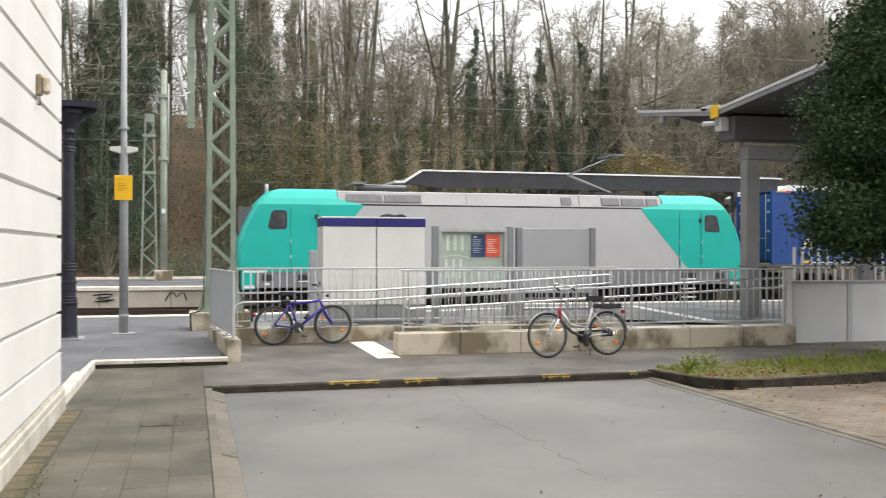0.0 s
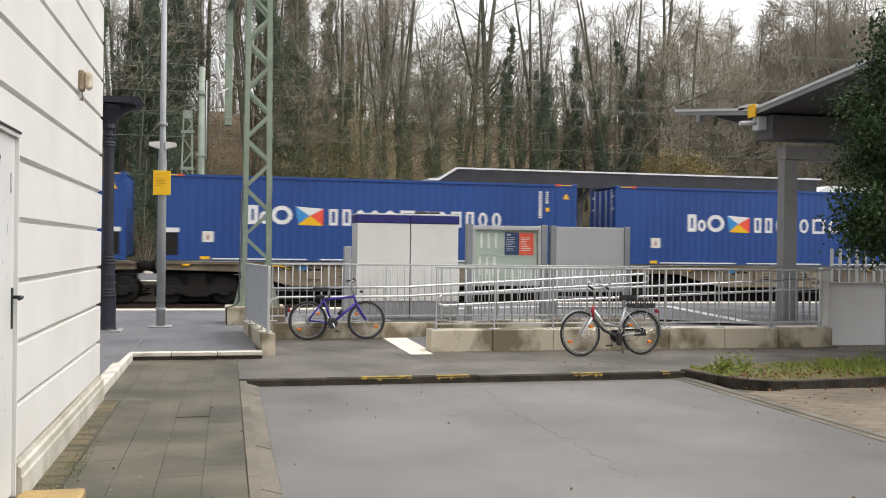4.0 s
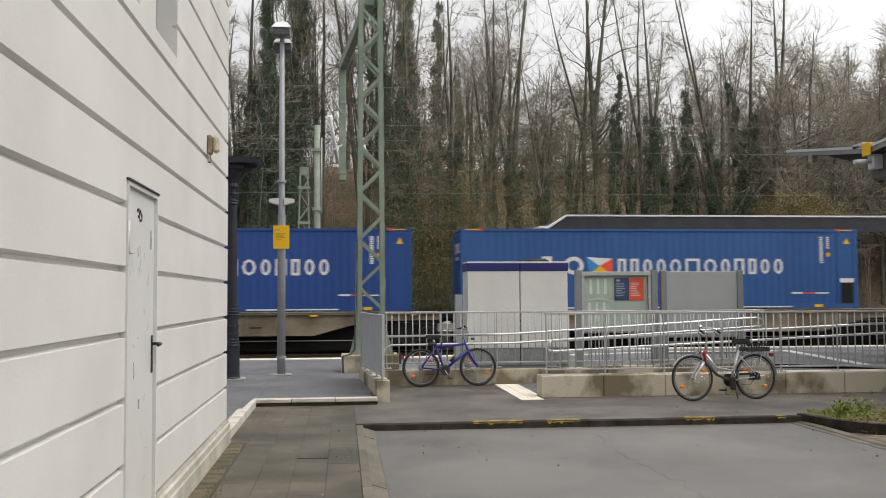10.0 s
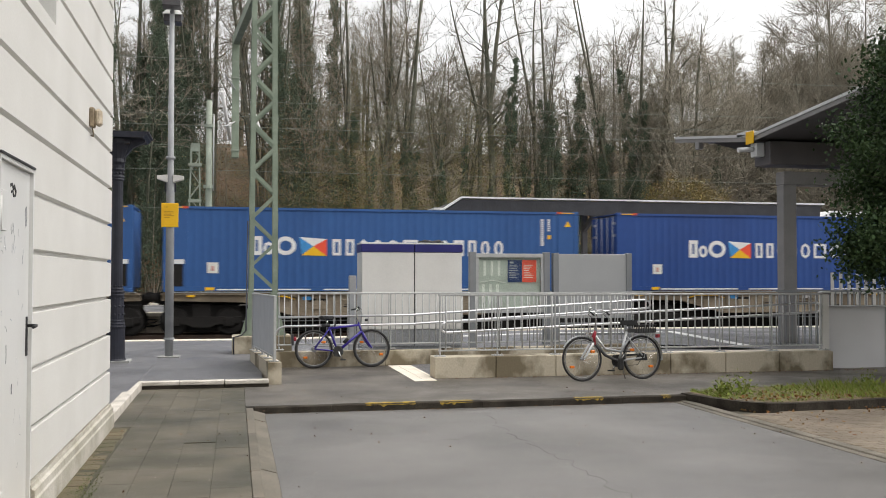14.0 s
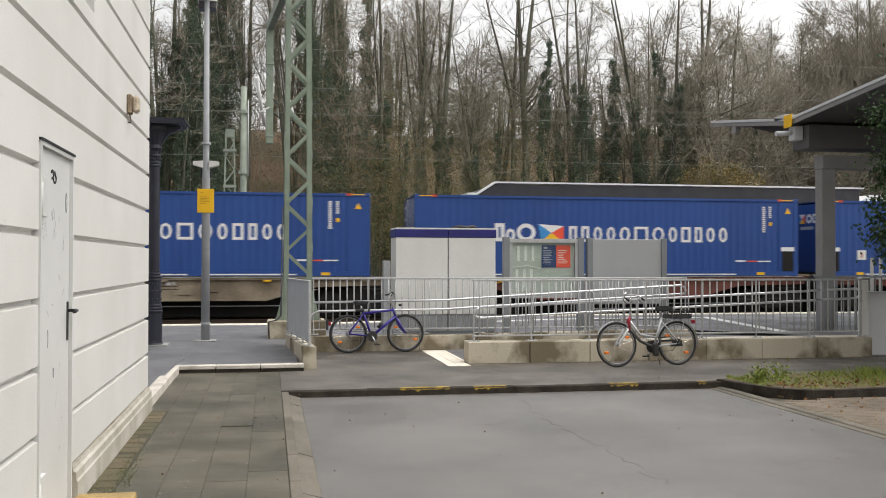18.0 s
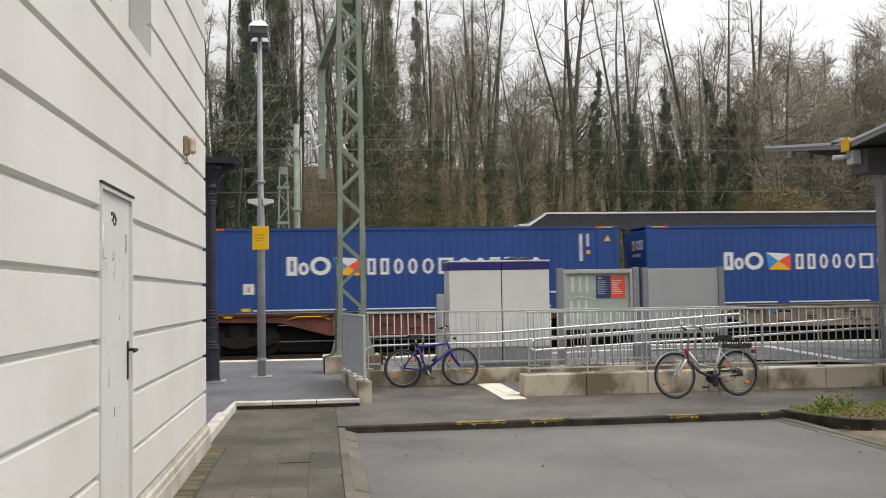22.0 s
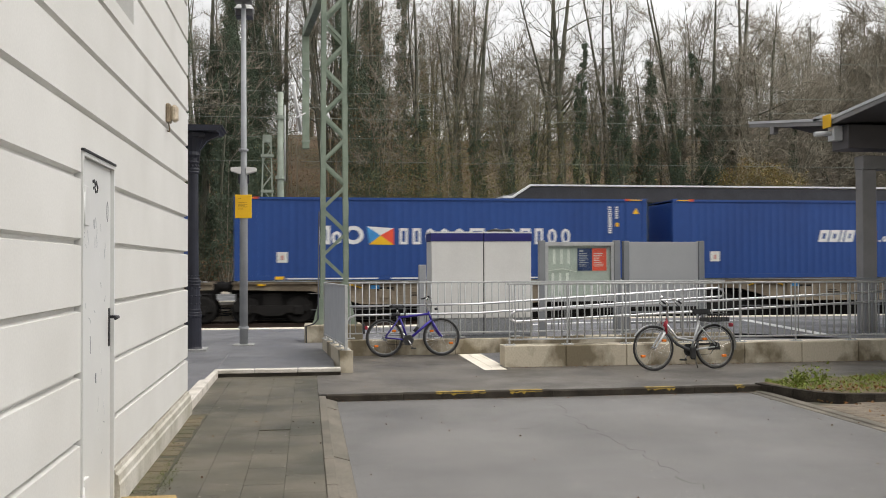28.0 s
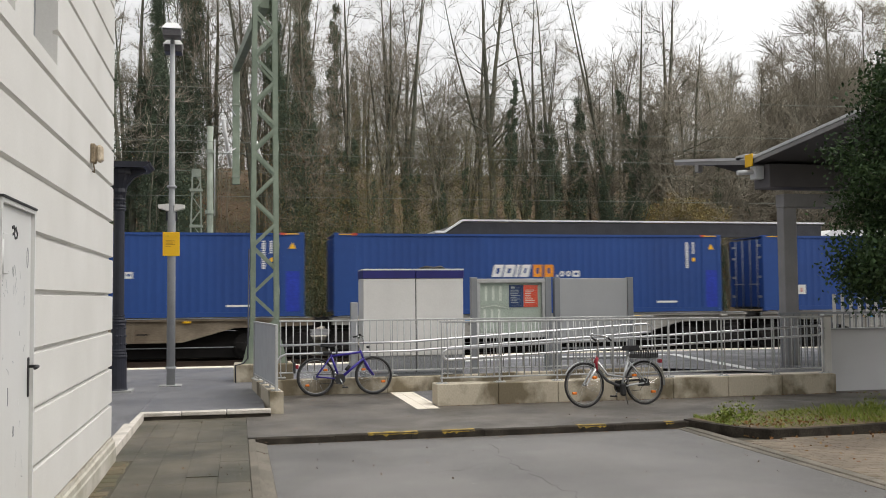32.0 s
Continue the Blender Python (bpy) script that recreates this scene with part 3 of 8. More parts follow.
    stroke([(0.46, 0.93), (0.455, 0.90), (0.46, 0.87)], 0.010, post_grey, "chip")
    stroke([(0.30, 1.18), (0.305, 1.12), (0.30, 1.07)], 0.005, post_grey, "chip")
    for z in (1.82, 1.795):
        stroke([(0.06, z), (0.085, z)], 0.006, post_grey, "screw_mark")
        stroke([(0.11, z), (0.135, z)], 0.006, post_grey, "screw_mark")
    # window with deep reveal and projecting sill
    win = thing("window_1", "white-framed window with a thick projecting stone sill", "window", pose(WALL, 1.85, 1.735), kind="structure")
    part("window_sill", box(B(), -0.28, 0.13, -0.12, 0.975, -0.10, 0.0, 0.012), wall_white, win, "thick white stone sill")
    bm = box(B(), -0.20, -0.11, 0.0, 0.10, 0.0, 1.86)
    box(bm, -0.20, -0.11, 0.90, 1.103, 0.0, 1.86)
    box(bm, -0.20, -0.11, 0.10, 0.90, 0.0, 0.09)
    box(bm, -0.20, -0.11, 0.10, 0.90, 1.77, 1.86)
    box(bm, -0.20, -0.12, 0.47, 0.53, 0.09, 1.77)
    part("window_frame", bm, paint_white, win)
    for a, b in ((0.10, 0.47), (0.53, 0.90)):
        part("pane", box(B(), -0.17, -0.162, a, b, 0.09, 1.77), dark_glass, win)
    part("backing", box(B(), -0.44, -0.40, -0.02, 1.12, -0.02, 1.88), paint_white, win)
    for a, b, c, d in OPEN[2:]:
        win = thing("window_2" if a > 5 else "window_3", "narrow upper window closed by a grey louvred shutter", "window", pose(WALL, a, c), kind="structure")
        part("backing", box(B(), -0.4, -0.36, 0, b - a, 0, d - c), ink, win)
        bm = box(B(), -0.22, -0.16, 0, 0.05, 0, d - c)
        box(bm, -0.22, -0.16, b - a - 0.05, b - a, 0, d - c)
        part("window_frame", bm, post_grey, win)
        for i in range(16):
            part("slat", box(B(), -0.205, -0.175, 0.05, b - a - 0.05, 0.02 + i * 0.11, 0.10 + i * 0.11), post_grey, win)
    # bell box and cable on the wall
    lamp = thing("wall_lamp", "weathered beige bulkhead lamp on the white wall", "lamp", pose(WALL, 9.22, 3.12))
    part("base", box(B(), 0, 0.045, -0.065, 0.065, -0.09, 0.09, 0.01), lamp_base, lamp)
    part("cover", box(B(), 0.045, 0.11, -0.055, 0.055, -0.08, 0.08, 0.022), lamp_beige, lamp, "yellowed glass cover")
    bm = tube(B(), [(0.02, 0, -0.09), (0.03, 0, -0.14), (0.025, 0.03, -0.17), (0.005, 0.05, -0.16)], 0.007, 6)
    part("cable", bm, lamp_base, lamp)
    return wall


building()


# ---- low walls, fences and panel of the ramp ----
def low_walls():
    wf = tagged(solid("ramp_wall_front", box(B(), 1.5, 8.74, 15.125, 15.36, -0.2, 0.33), concrete, "", ""), "low stained concrete wall along the ramp", "wall", kind="structure")
    x = 1.49
    while x < 8.7:
        e = min(x + 1.03, 8.76)
        block = part("wall_block", box(B(), x + 0.006, e - 0.006, 15.1, 15.50, -0.2, 0.345, 0.01), concrete, wf)
        if x > 5.5:
            part("coping", box(B(), x + 0.008, e - 0.008, 15.19, 15.495, 0.346, 0.352), white_strip, block, "pale strip along the wall top")
        x = e
    wb = tagged(solid("ramp_wall_back", box(B(), -1.15, 2.45, 17.50, 17.69, -0.2, 0.27), concrete, "", ""), "low stained concrete wall behind the ramp", "wall", kind="structure")
    x = -1.15
    while x < 6.4:
        e = x + 1.1
        z = 0.285 + 0.05 * step(x, 1, 5)
        part("wall_block", box(B(), x + 0.006, e - 0.006, 17.48, 17.71, -0.2, z, 0.01), concrete, wb)
        x = e
    bm = B()
    prism(bm, [(-1.17, 14.75), (-0.97, 14.75), (-1.19, 17.478), (-1.40, 17.478)], -0.2, 0.335, "z")
    tagged(solid("end_wall", bm, concrete, "", ""), "low concrete end wall carrying a grey panel", "wall", kind="structure")
    # pale tactile strip at the foot of the ramp
    for i, (a, b) in enumerate(((1.1, 1.27), (1.275, 1.46), (1.465, 1.76), (1.765, 2.06))):
        s = tagged(solid("tactile_strip", box(B(), a, b, 14.75 if b < 1.47 else 15.4, 17.46, -0.05, 0.006 + 0.001 * i), white_strip, "", ""), "pale ribbed guide strip at the foot of the ramp", "guide strip", group="guide strips")
    return wf


low_walls()


def railing(name, x0, x1, y, z0, z1, label, posts, hand):
    f = thing(name, label, "railing", pose(x0, y, z0))
    w, h = x1 - x0, z1 - z0
    part("top_rail", box(B(), 0, w, -0.02, 0.02, h - 0.032, h, 0.005), galv, f)
    part("bottom_rail", box(B(), 0, w, -0.015, 0.015, 0.03, 0.055, 0.004), galv, f)
    n = int(w / 0.128)
    bar = mesh_of("bar", tube(B(), [(0, 0, 0.06), (0, 0, h - 0.02)], 0.0108, 6))
    for i in range(1, n):
        part("bar", bar, galv, f, at=pose(w * i / n, 0, 0))
    for k in range(posts + 1):
        px = min(w - 0.03, max(0.03, w * k / posts))
        post = part("post", box(B(), -0.009, 0.009, -0.018, 0.018, 0.0, h - 0.033, 0.003), galv, f, at=pose(px, 0.0, 0.0))
        bm = box(B(), -0.09, 0.09, -0.07, 0.07, -0.052, -0.038, 0.003)
        for sx in (-0.06, 0.06):
            lathe(bm, [(0.012, 0), (0.012, 0.02)], 6, (sx, -0.045, -0.04))
        tube(bm, [(0, 0, -0.04), (0, 0, 0.01)], 0.016, 8)
        part("foot_plate", bm, galv, post)
    for pts in hand:
        bm = tube(B(), [(p[0] - x0, p[1] - y, p[2] - z0) for p in pts], 0.021, 8)
        part("handrail", bm, steel_bright, f, "polished steel handrail tube")
    return f


def loop(xa, za, xb, zb, y, drop=0.17):
    """Two parallel rails joined by round ends."""
    s = (zb - za) / (xb - xa)
    lo = [(xa + 0.02, y, za - 0.03), (xa, y, za - 0.06), (xa, y, za - drop + 0.06), (xa + 0.02, y, za - drop + 0.03)]
    ro = [(xb - 0.02, y, zb - drop + 0.03), (xb, y, zb - drop + 0.06), (xb, y, zb - 0.06), (xb - 0.02, y, zb - 0.03)]
    return [[(xa + 0.07, y, za + s * 0.07)] + lo + [(xa + 0.07, y, za - drop + s * 0.07), (xb - 0.07, y, zb - drop - s * 0.07)] + ro + [(xb - 0.07, y, zb - s * 0.07), (xa + 0.07, y, za + s * 0.07)]]


railing("ramp_railing", 1.58, 8.62, 15.25, 0.395, 1.365, "galvanised steel bar railing on the front ramp wall with sloping handrails", 7, loop(1.66, 0.89, 8.66, 1.192, 15.36))
railing("ramp_railing", -0.92, 6.4, 17.6, 0.36, 1.355, "galvanised steel bar railing behind the ramp with sloping handrails", 7,
        [[(-0.9, 17.5, 0.905), (1.5, 17.5, 0.935), (6.2, 17.5, 1.2), (6.3, 17.5, 1.17), (6.33, 17.5, 1.1), (6.3, 17.5, 1.04)], [(-0.95, 17.5, 0.60), (-0.9, 17.5, 0.70), (-0.8, 17.5, 0.745), (1.5, 17.5, 0.765), (6.2, 17.5, 1.03), (6.3, 17.5, 1.04)]])


def end_panel():
    p = thing("railing_panel", "plain grey sheet panel in a steel frame on the end wall", "railing panel", pose(-1.07, 14.85, 0.335, 0, 0, 6.2))
    part("sheet", box(B(), -0.006, 0.006, 0.03, 2.62, 0.09, 1.0), panel_grey, p)
    part("top_rail", box(B(), -0.022, 0.022, 0, 2.65, 0.985, 1.02, 0.004), galv, p)
    part("bottom_rail", box(B(), -0.02, 0.02, 0.045, 2.60, 0.06, 0.089, 0.004), galv, p)
    for y in (0.0, 2.61):
        part("post", box(B(), -0.022, 0.022, y, y + 0.044, 0, 0.984, 0.004), galv, p)
    for y in (0.1, 0.7, 1.4, 2.1, 2.5):
        bm = box(B(), -0.07, 0.07, y - 0.06, y + 0.06, 0.0, 0.016, 0.003)
        tube(bm, [(0, y, 0), (0, y, 0.065)], 0.018, 8)
        part("foot_plate", bm, galv, p)


end_panel()


def grey_wall():
    w = tagged(solid("screen_wall", box(B(), 8.79, 40, 15.40, 15.55, -0.2, 1.10), screen_grey, "", ""), "smooth grey rendered screen wall beside the ramp", "wall", kind="structure")
    part("pale_strip", box(B(), 10.02, 10.12, 15.385, 15.398, 0.0, 1.10), panel_grey, w, "paler joint strip")
    part("coping", box(B(), 8.77, 40, 15.37, 15.58, 1.102, 1.13), board_grey, w)
    post = thing("gate_post", "light grey steel gate post with a latch", "post", pose(8.69, 15.3, 0.345))
    part("post", box(B(), -0.075, 0.075, -0.05, 0.06, 0, 1.0, 0.015), cab_white, post)
    part("cap", box(B(), -0.08, 0.12, -0.06, 0.08, 1.002, 1.05, 0.02), galv, post)
    part("latch", tube(B(), [(-0.06, -0.05, 0.62), (-0.10, -0.07, 0.64), (-0.10, -0.07, 0.78), (-0.06, -0.05, 0.8)], 0.012, 6), galv, post)
    # low picket rail behind the screen wall
    f = thing("back_railing", "dark steel railing behind the grey screen wall", "railing", pose(8.9, 17.2, 0.30))
    part("top_rail", box(B(), 0, 14, -0.02, 0.02, 1.05, 1.09), post_grey, f)
    bar = mesh_of("bar", box(B(), -0.01, 0.01, -0.01, 0.01, 0, 1.05))
    for i in range(100):
        part("bar", bar, post_grey, f, at=pose(0.07 + i * 0.14, 0, 0))
    f = thing("picket_gate", "white steel picket gate beyond the pavilion post", "gate", pose(10.6, 17.9, 0.30))
    for i in range(20):
        part("picket", box(B(), i * 0.2, i * 0.2 + 0.07, -0.01, 0.01, 0, 1.45 if i < 12 else 1.25), cab_white, f)
    part("rail", box(B(), 0, 3.9, 0.012, 0.03, 1.0, 1.05), cab_white, f)


grey_wall()


# ---- kerbs ----
def kerbs():
    k = thing("front_kerb", "dark damp stone kerb with remains of yellow paint", "kerb", pose(0, 0, 0), kind="structure")
    stone = [mesh_of("kerb_block", box(B(), 0.004, 0.996, KERB_Y, KERB_Y + 0.125, -0.2, 0.004 + 0.004 * i, 0.012)) for i in range(3)]
    for i in range(6):
        part("kerb_block", stone[i % 3], kerb_dark, k, at=pose(-1.437 + i * 0.985, 0, 0))
    for x, w in ((-0.02, 0.66), (0.96, 0.44), (2.83, 0.40), (4.1, 0.12)):
        n = 14
        top = [(x + w * i / n, KERB_Y + 0.01 + 0.022 * rnd.random()) for i in range(n + 1)]
        bot = [(x + w * i / n, KERB_Y + 0.05 + 0.065 * rnd.random()) for i in range(n, -1, -1)]
        part("yellow_mark", prism(B(), top + bot, 0.006, 0.0155, "z"), paint_yellow, k, "worn yellow kerb paint")
        top = [(x + w * i / n, 0.002 - 0.008 * rnd.random()) for i in range(n + 1)]
        bot = [(x + w * i / n, -0.008 - 0.03 * rnd.random() ** 3) for i in range(n, -1, -1)]
        part("yellow_mark", prism(B(), top + bot, KERB_Y - 0.004, KERB_Y + 0.004, "y"), paint_yellow, k, "worn yellow kerb paint")
    s = thing("path_kerb", "flush kerb stones between footpath and car park", "kerb", pose(0, 0, 0), kind="structure")
    a = mesh_of("kerb_block", box(B(), -1.529, -1.44, 0.002, 0.998, -0.2, 0.0, 0.006))
    b = mesh_of("gutter_block", prism(B(), [(-1.437, -0.2), (-1.298, -0.2), (-1.298, -0.074), (-1.437, -0.035)], 0.0015, 0.7485, "y"))
    for i in range(26):
        part("kerb_block", a, kerb_stone, s, at=pose(0, KERB_Y - 1.0 - i * 1.0, rnd.uniform(-0.004, 0.004)))
    for i in range(34):
        part("gutter_block", b, kerb_stone, s, at=pose(0, KERB_Y - 0.76 - i * 0.75, rnd.uniform(-0.004, 0.004)))
    w = thing("platform_kerb", "white stone edging at the platform step", "kerb", pose(0, 0, 0), kind="structure")
    for x0, x1 in ((-3.12, -2.47), (-2.46, -1.82), (-1.81, -1.17)):
        part("edge_stone", box(B(), x0, x1, 14.46, 14.64, 0.05, 0.108, 0.008), white_kerb, w)
        part("riser", box(B(), x0, x1, 14.48, 14.62, -0.1, 0.049), kerb_dark, w)
    for y0, y1 in ((CORNER + 0.09, 12.1), (12.11, 13.3), (13.31, 14.455)):
        part("edge_stone", box(B(), -3.14, -2.99, y0, y1, -0.05, 0.108, 0.008), white_kerb, w)
    e = thing("bay_edging", "weathered stone edging of the brick parking bay", "kerb", pose(0, 0, 0), kind="structure")
    c = mesh_of("edge_block", box(B(), 4.36, 4.50, 0.003, 0.797, -0.25, -0.062, 0.010))
    d = mesh_of("gutter_block", box(B(), 4.25, 4.357, 0.003, 0.797, -0.25, -0.074, 0.004))
    for i in range(30):
        part("edge_block", c, kerb_stone, e, at=pose(0, 11.45 - i * 0.8, 0))
        part("gutter_block", d, kerb_stone, e, at=pose(0, 11.6 - i * 0.8, 0))
    # curved dark kerb round the planting bed
    path = [(4.42, 12.3), (4.50, 11.95), (4.60, 11.6), (4.76, 11.25), (5.0, 11.02), (5.35, 10.95), (6.2, 11.05), (7.2, 11.2), (8.4, 11.35), (10, 11.5), (13, 11.6), (20, 11.7)]
    q = thing("bed_kerb", "dark stone kerb round the planting bed", "kerb", pose(0, 0, 0), kind="structure")
    for (xa, ya), (xb, yb) in zip(path, path[1:]):
        d = Vector((xb - xa, yb - ya)).normalized()
        nrm = Vector((-d.y, d.x)) * 0.11
        gap = d * 0.004
        part("kerb_block", prism(B(), [(xa + gap.x, ya + gap.y), (xb - gap.x, yb - gap.y), (xb - gap.x + nrm.x, yb - gap.y + nrm.y), (xa + gap.x + nrm.x, ya + gap.y + nrm.y)], -0.25, 0.03, "z"), kerb_dark, q)
    bm = B()
    prism(bm, [(x + 0.1, y + 0.08) for x, y in path] + [(20, 13.0), (7, 13.0), (5.2, 12.75), (4.55, 12.42)], -0.2, 0.015, "z")
    tagged(solid("planting_bed", bm, litter, "", ""), "planting bed of dark soil and fallen leaves", "bed", kind="structure")


kerbs()


# ---- platform furniture ----
lamp_dark = M("lamp_glass_dark", (0.10, 0.095, 0.10), (0.07, 0.066, 0.07), 5, 0.35, 0, 40)


def lamp_pole():
    p = thing("street_lamp", "grey steel platform lamp pole with camera housing and yellow sign", "lamp", pose(-2.88, 18.57, 0.14))
    part("pole", tube(B(), [(0, 0, 0), (0, 0, 3.25), (0, 0, 3.4), (0, 0, 6.55)], [0.08, 0.076, 0.058, 0.046], 14), pole_grey, p)
    part("base_plate", box(B(), -0.2, 0.2, -0.2, 0.2, 0, 0.02, 0.005), concrete_grey, p)
    part("collar", lathe(B(), [(0.098, 0.32), (0.098, 0.36)], 14), pole_grey, p)
    part("collar", lathe(B(), [(0.08, 3.72), (0.09, 3.73), (0.09, 3.76), (0.08, 3.77)], 14), pole_grey, p)
    for s, y, z in ((1, -0.12, 6.62), (-1, 0.28, 6.42)):
        bm = B()
        q = [bm.verts.new((sx * w, y + sy * w, zz)) for w, zz in ((0.19, 0.09), (0.10, 0.215)) for sx, sy in ((-1, -1), (1, -1), (1, 1), (-1, 1))]
        for k in range(4):
            bm.faces.new((q[k], q[(k + 1) % 4], q[4 + (k + 1) % 4], q[4 + k]))
        bm.faces.new(q[4:])
        bm.faces.new(q[3::-1])
        head = part("lamp_head", bm, paint_white, p, "white lamp hood", at=pose(0, 0, z))
        part("lens", box(B(), -0.165, 0.165, y - 0.165, y + 0.165, -0.05, 0.088, 0.01), lamp_dark, head, "grey ribbed lamp glass")
    part("arm", tube(B(), [(0, -0.1, 6.53), (0, 0.3, 6.36)], 0.035, 8), post_grey, p)
    for s in (-1, 1):
        bm = B()
        prism(bm, [(s * 0.05, 3.28), (s * 0.24, 3.34), (s * 0.24, 3.40), (s * 0.05, 3.42)], -0.09, 0.12, "y")
        part("camera_housing", bm, cab_white, p, "white camera housing")
    part("camera_housing", box(B(), -0.1, 0.1, -0.02, 0.02, 3.1, 3.27), iron_black, p)
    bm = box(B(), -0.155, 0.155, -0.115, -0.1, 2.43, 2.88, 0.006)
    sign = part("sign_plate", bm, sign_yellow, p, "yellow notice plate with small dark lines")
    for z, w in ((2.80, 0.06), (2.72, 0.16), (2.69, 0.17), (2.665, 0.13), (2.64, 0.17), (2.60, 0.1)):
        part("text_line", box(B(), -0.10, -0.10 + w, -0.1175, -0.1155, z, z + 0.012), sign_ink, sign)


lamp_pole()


def iron_column():
    c = thing("iron_column", "black cast-iron column with ornate capital on the platform", "column", pose(-3.72, 17.65, 0.14))
    part("base", lathe(B(), [(0.175, 0), (0.17, 0.035), (0.158, 0.06), (0.15, 0.12), (0.147, 0.58), (0.155, 0.60)], 20), iron_black, c, "flared cast-iron base")
    part("shaft", lathe(B(), [(0.128, 0.60), (0.124, 1.22), (0.098, 1.30), (0.093, 3.20), (0.093, 3.48)], 18), iron_black, c)
    for z, q in ((0.625, 0.158), (0.675, 0.150), (0.725, 0.140), (1.18, 0.136), (1.235, 0.142), (1.285, 0.120), (3.22, 0.112), (3.27, 0.118), (3.40, 0.116)):
        part("ring", lathe(B(), [(q - 0.03, z - 0.026), (q - 0.006, z - 0.022), (q, z), (q - 0.006, z + 0.022), (q - 0.03, z + 0.026)], 18), iron_black, c)
    # rows of cast studs on the collar and under the capital
    for z, q, n, w in ((0.84, 0.128, 10, 0.016), (0.98, 0.127, 10, 0.022), (1.12, 0.126, 10, 0.016), (1.34, 0.099, 10, 0.014), (3.335, 0.096, 10, 0.02)):
        for k in range(n):
            a = k * 2 * math.pi / n + 0.2
            part("stud", lathe(B(), [(w, -0.004), (w, 0.006), (w * 0.6, 0.014), (0.001, 0.017)], 8), iron_black, c).matrix_local = Matrix.Translation((q * math.cos(a), q * math.sin(a), z)) @ Matrix.Rotation(a, 4, "Z") @ Matrix.Rotation(math.pi / 2, 4, "Y")
    part("capital", lathe(B(), [(0.10, 3.48), (0.13, 3.53), (0.12, 3.59), (0.15, 3.68), (0.2, 3.83), (0.24, 3.86), (0.24, 3.93)], 12), iron_black, c)
    part("foot", box(B(), -0.25, 0.25, -0.25, 0.25, -0.01, 0.03), concrete_grey, c)
    bm = B()
    prism(bm, [(0.08, 3.28), (0.13, 3.63), (0.25, 3.79), (0.46, 3.89), (0.46, 3.94), (-3, 3.94), (-3, 3.87), (0.05, 3.87)], -0.06, 0.06, "y")
    part("bracket", bm, iron_black, c)
    bm = B()
    prism(bm, [(-6, 3.942), (0.44, 3.942), (0.46, 3.965), (0.50, 3.985), (0.51, 4.01), (0.545, 4.02), (0.545, 4.045), (-6, 4.045)], -0.34, 0.64, "y")
    part("eaves_board", bm, iron_black, c)


iron_column()


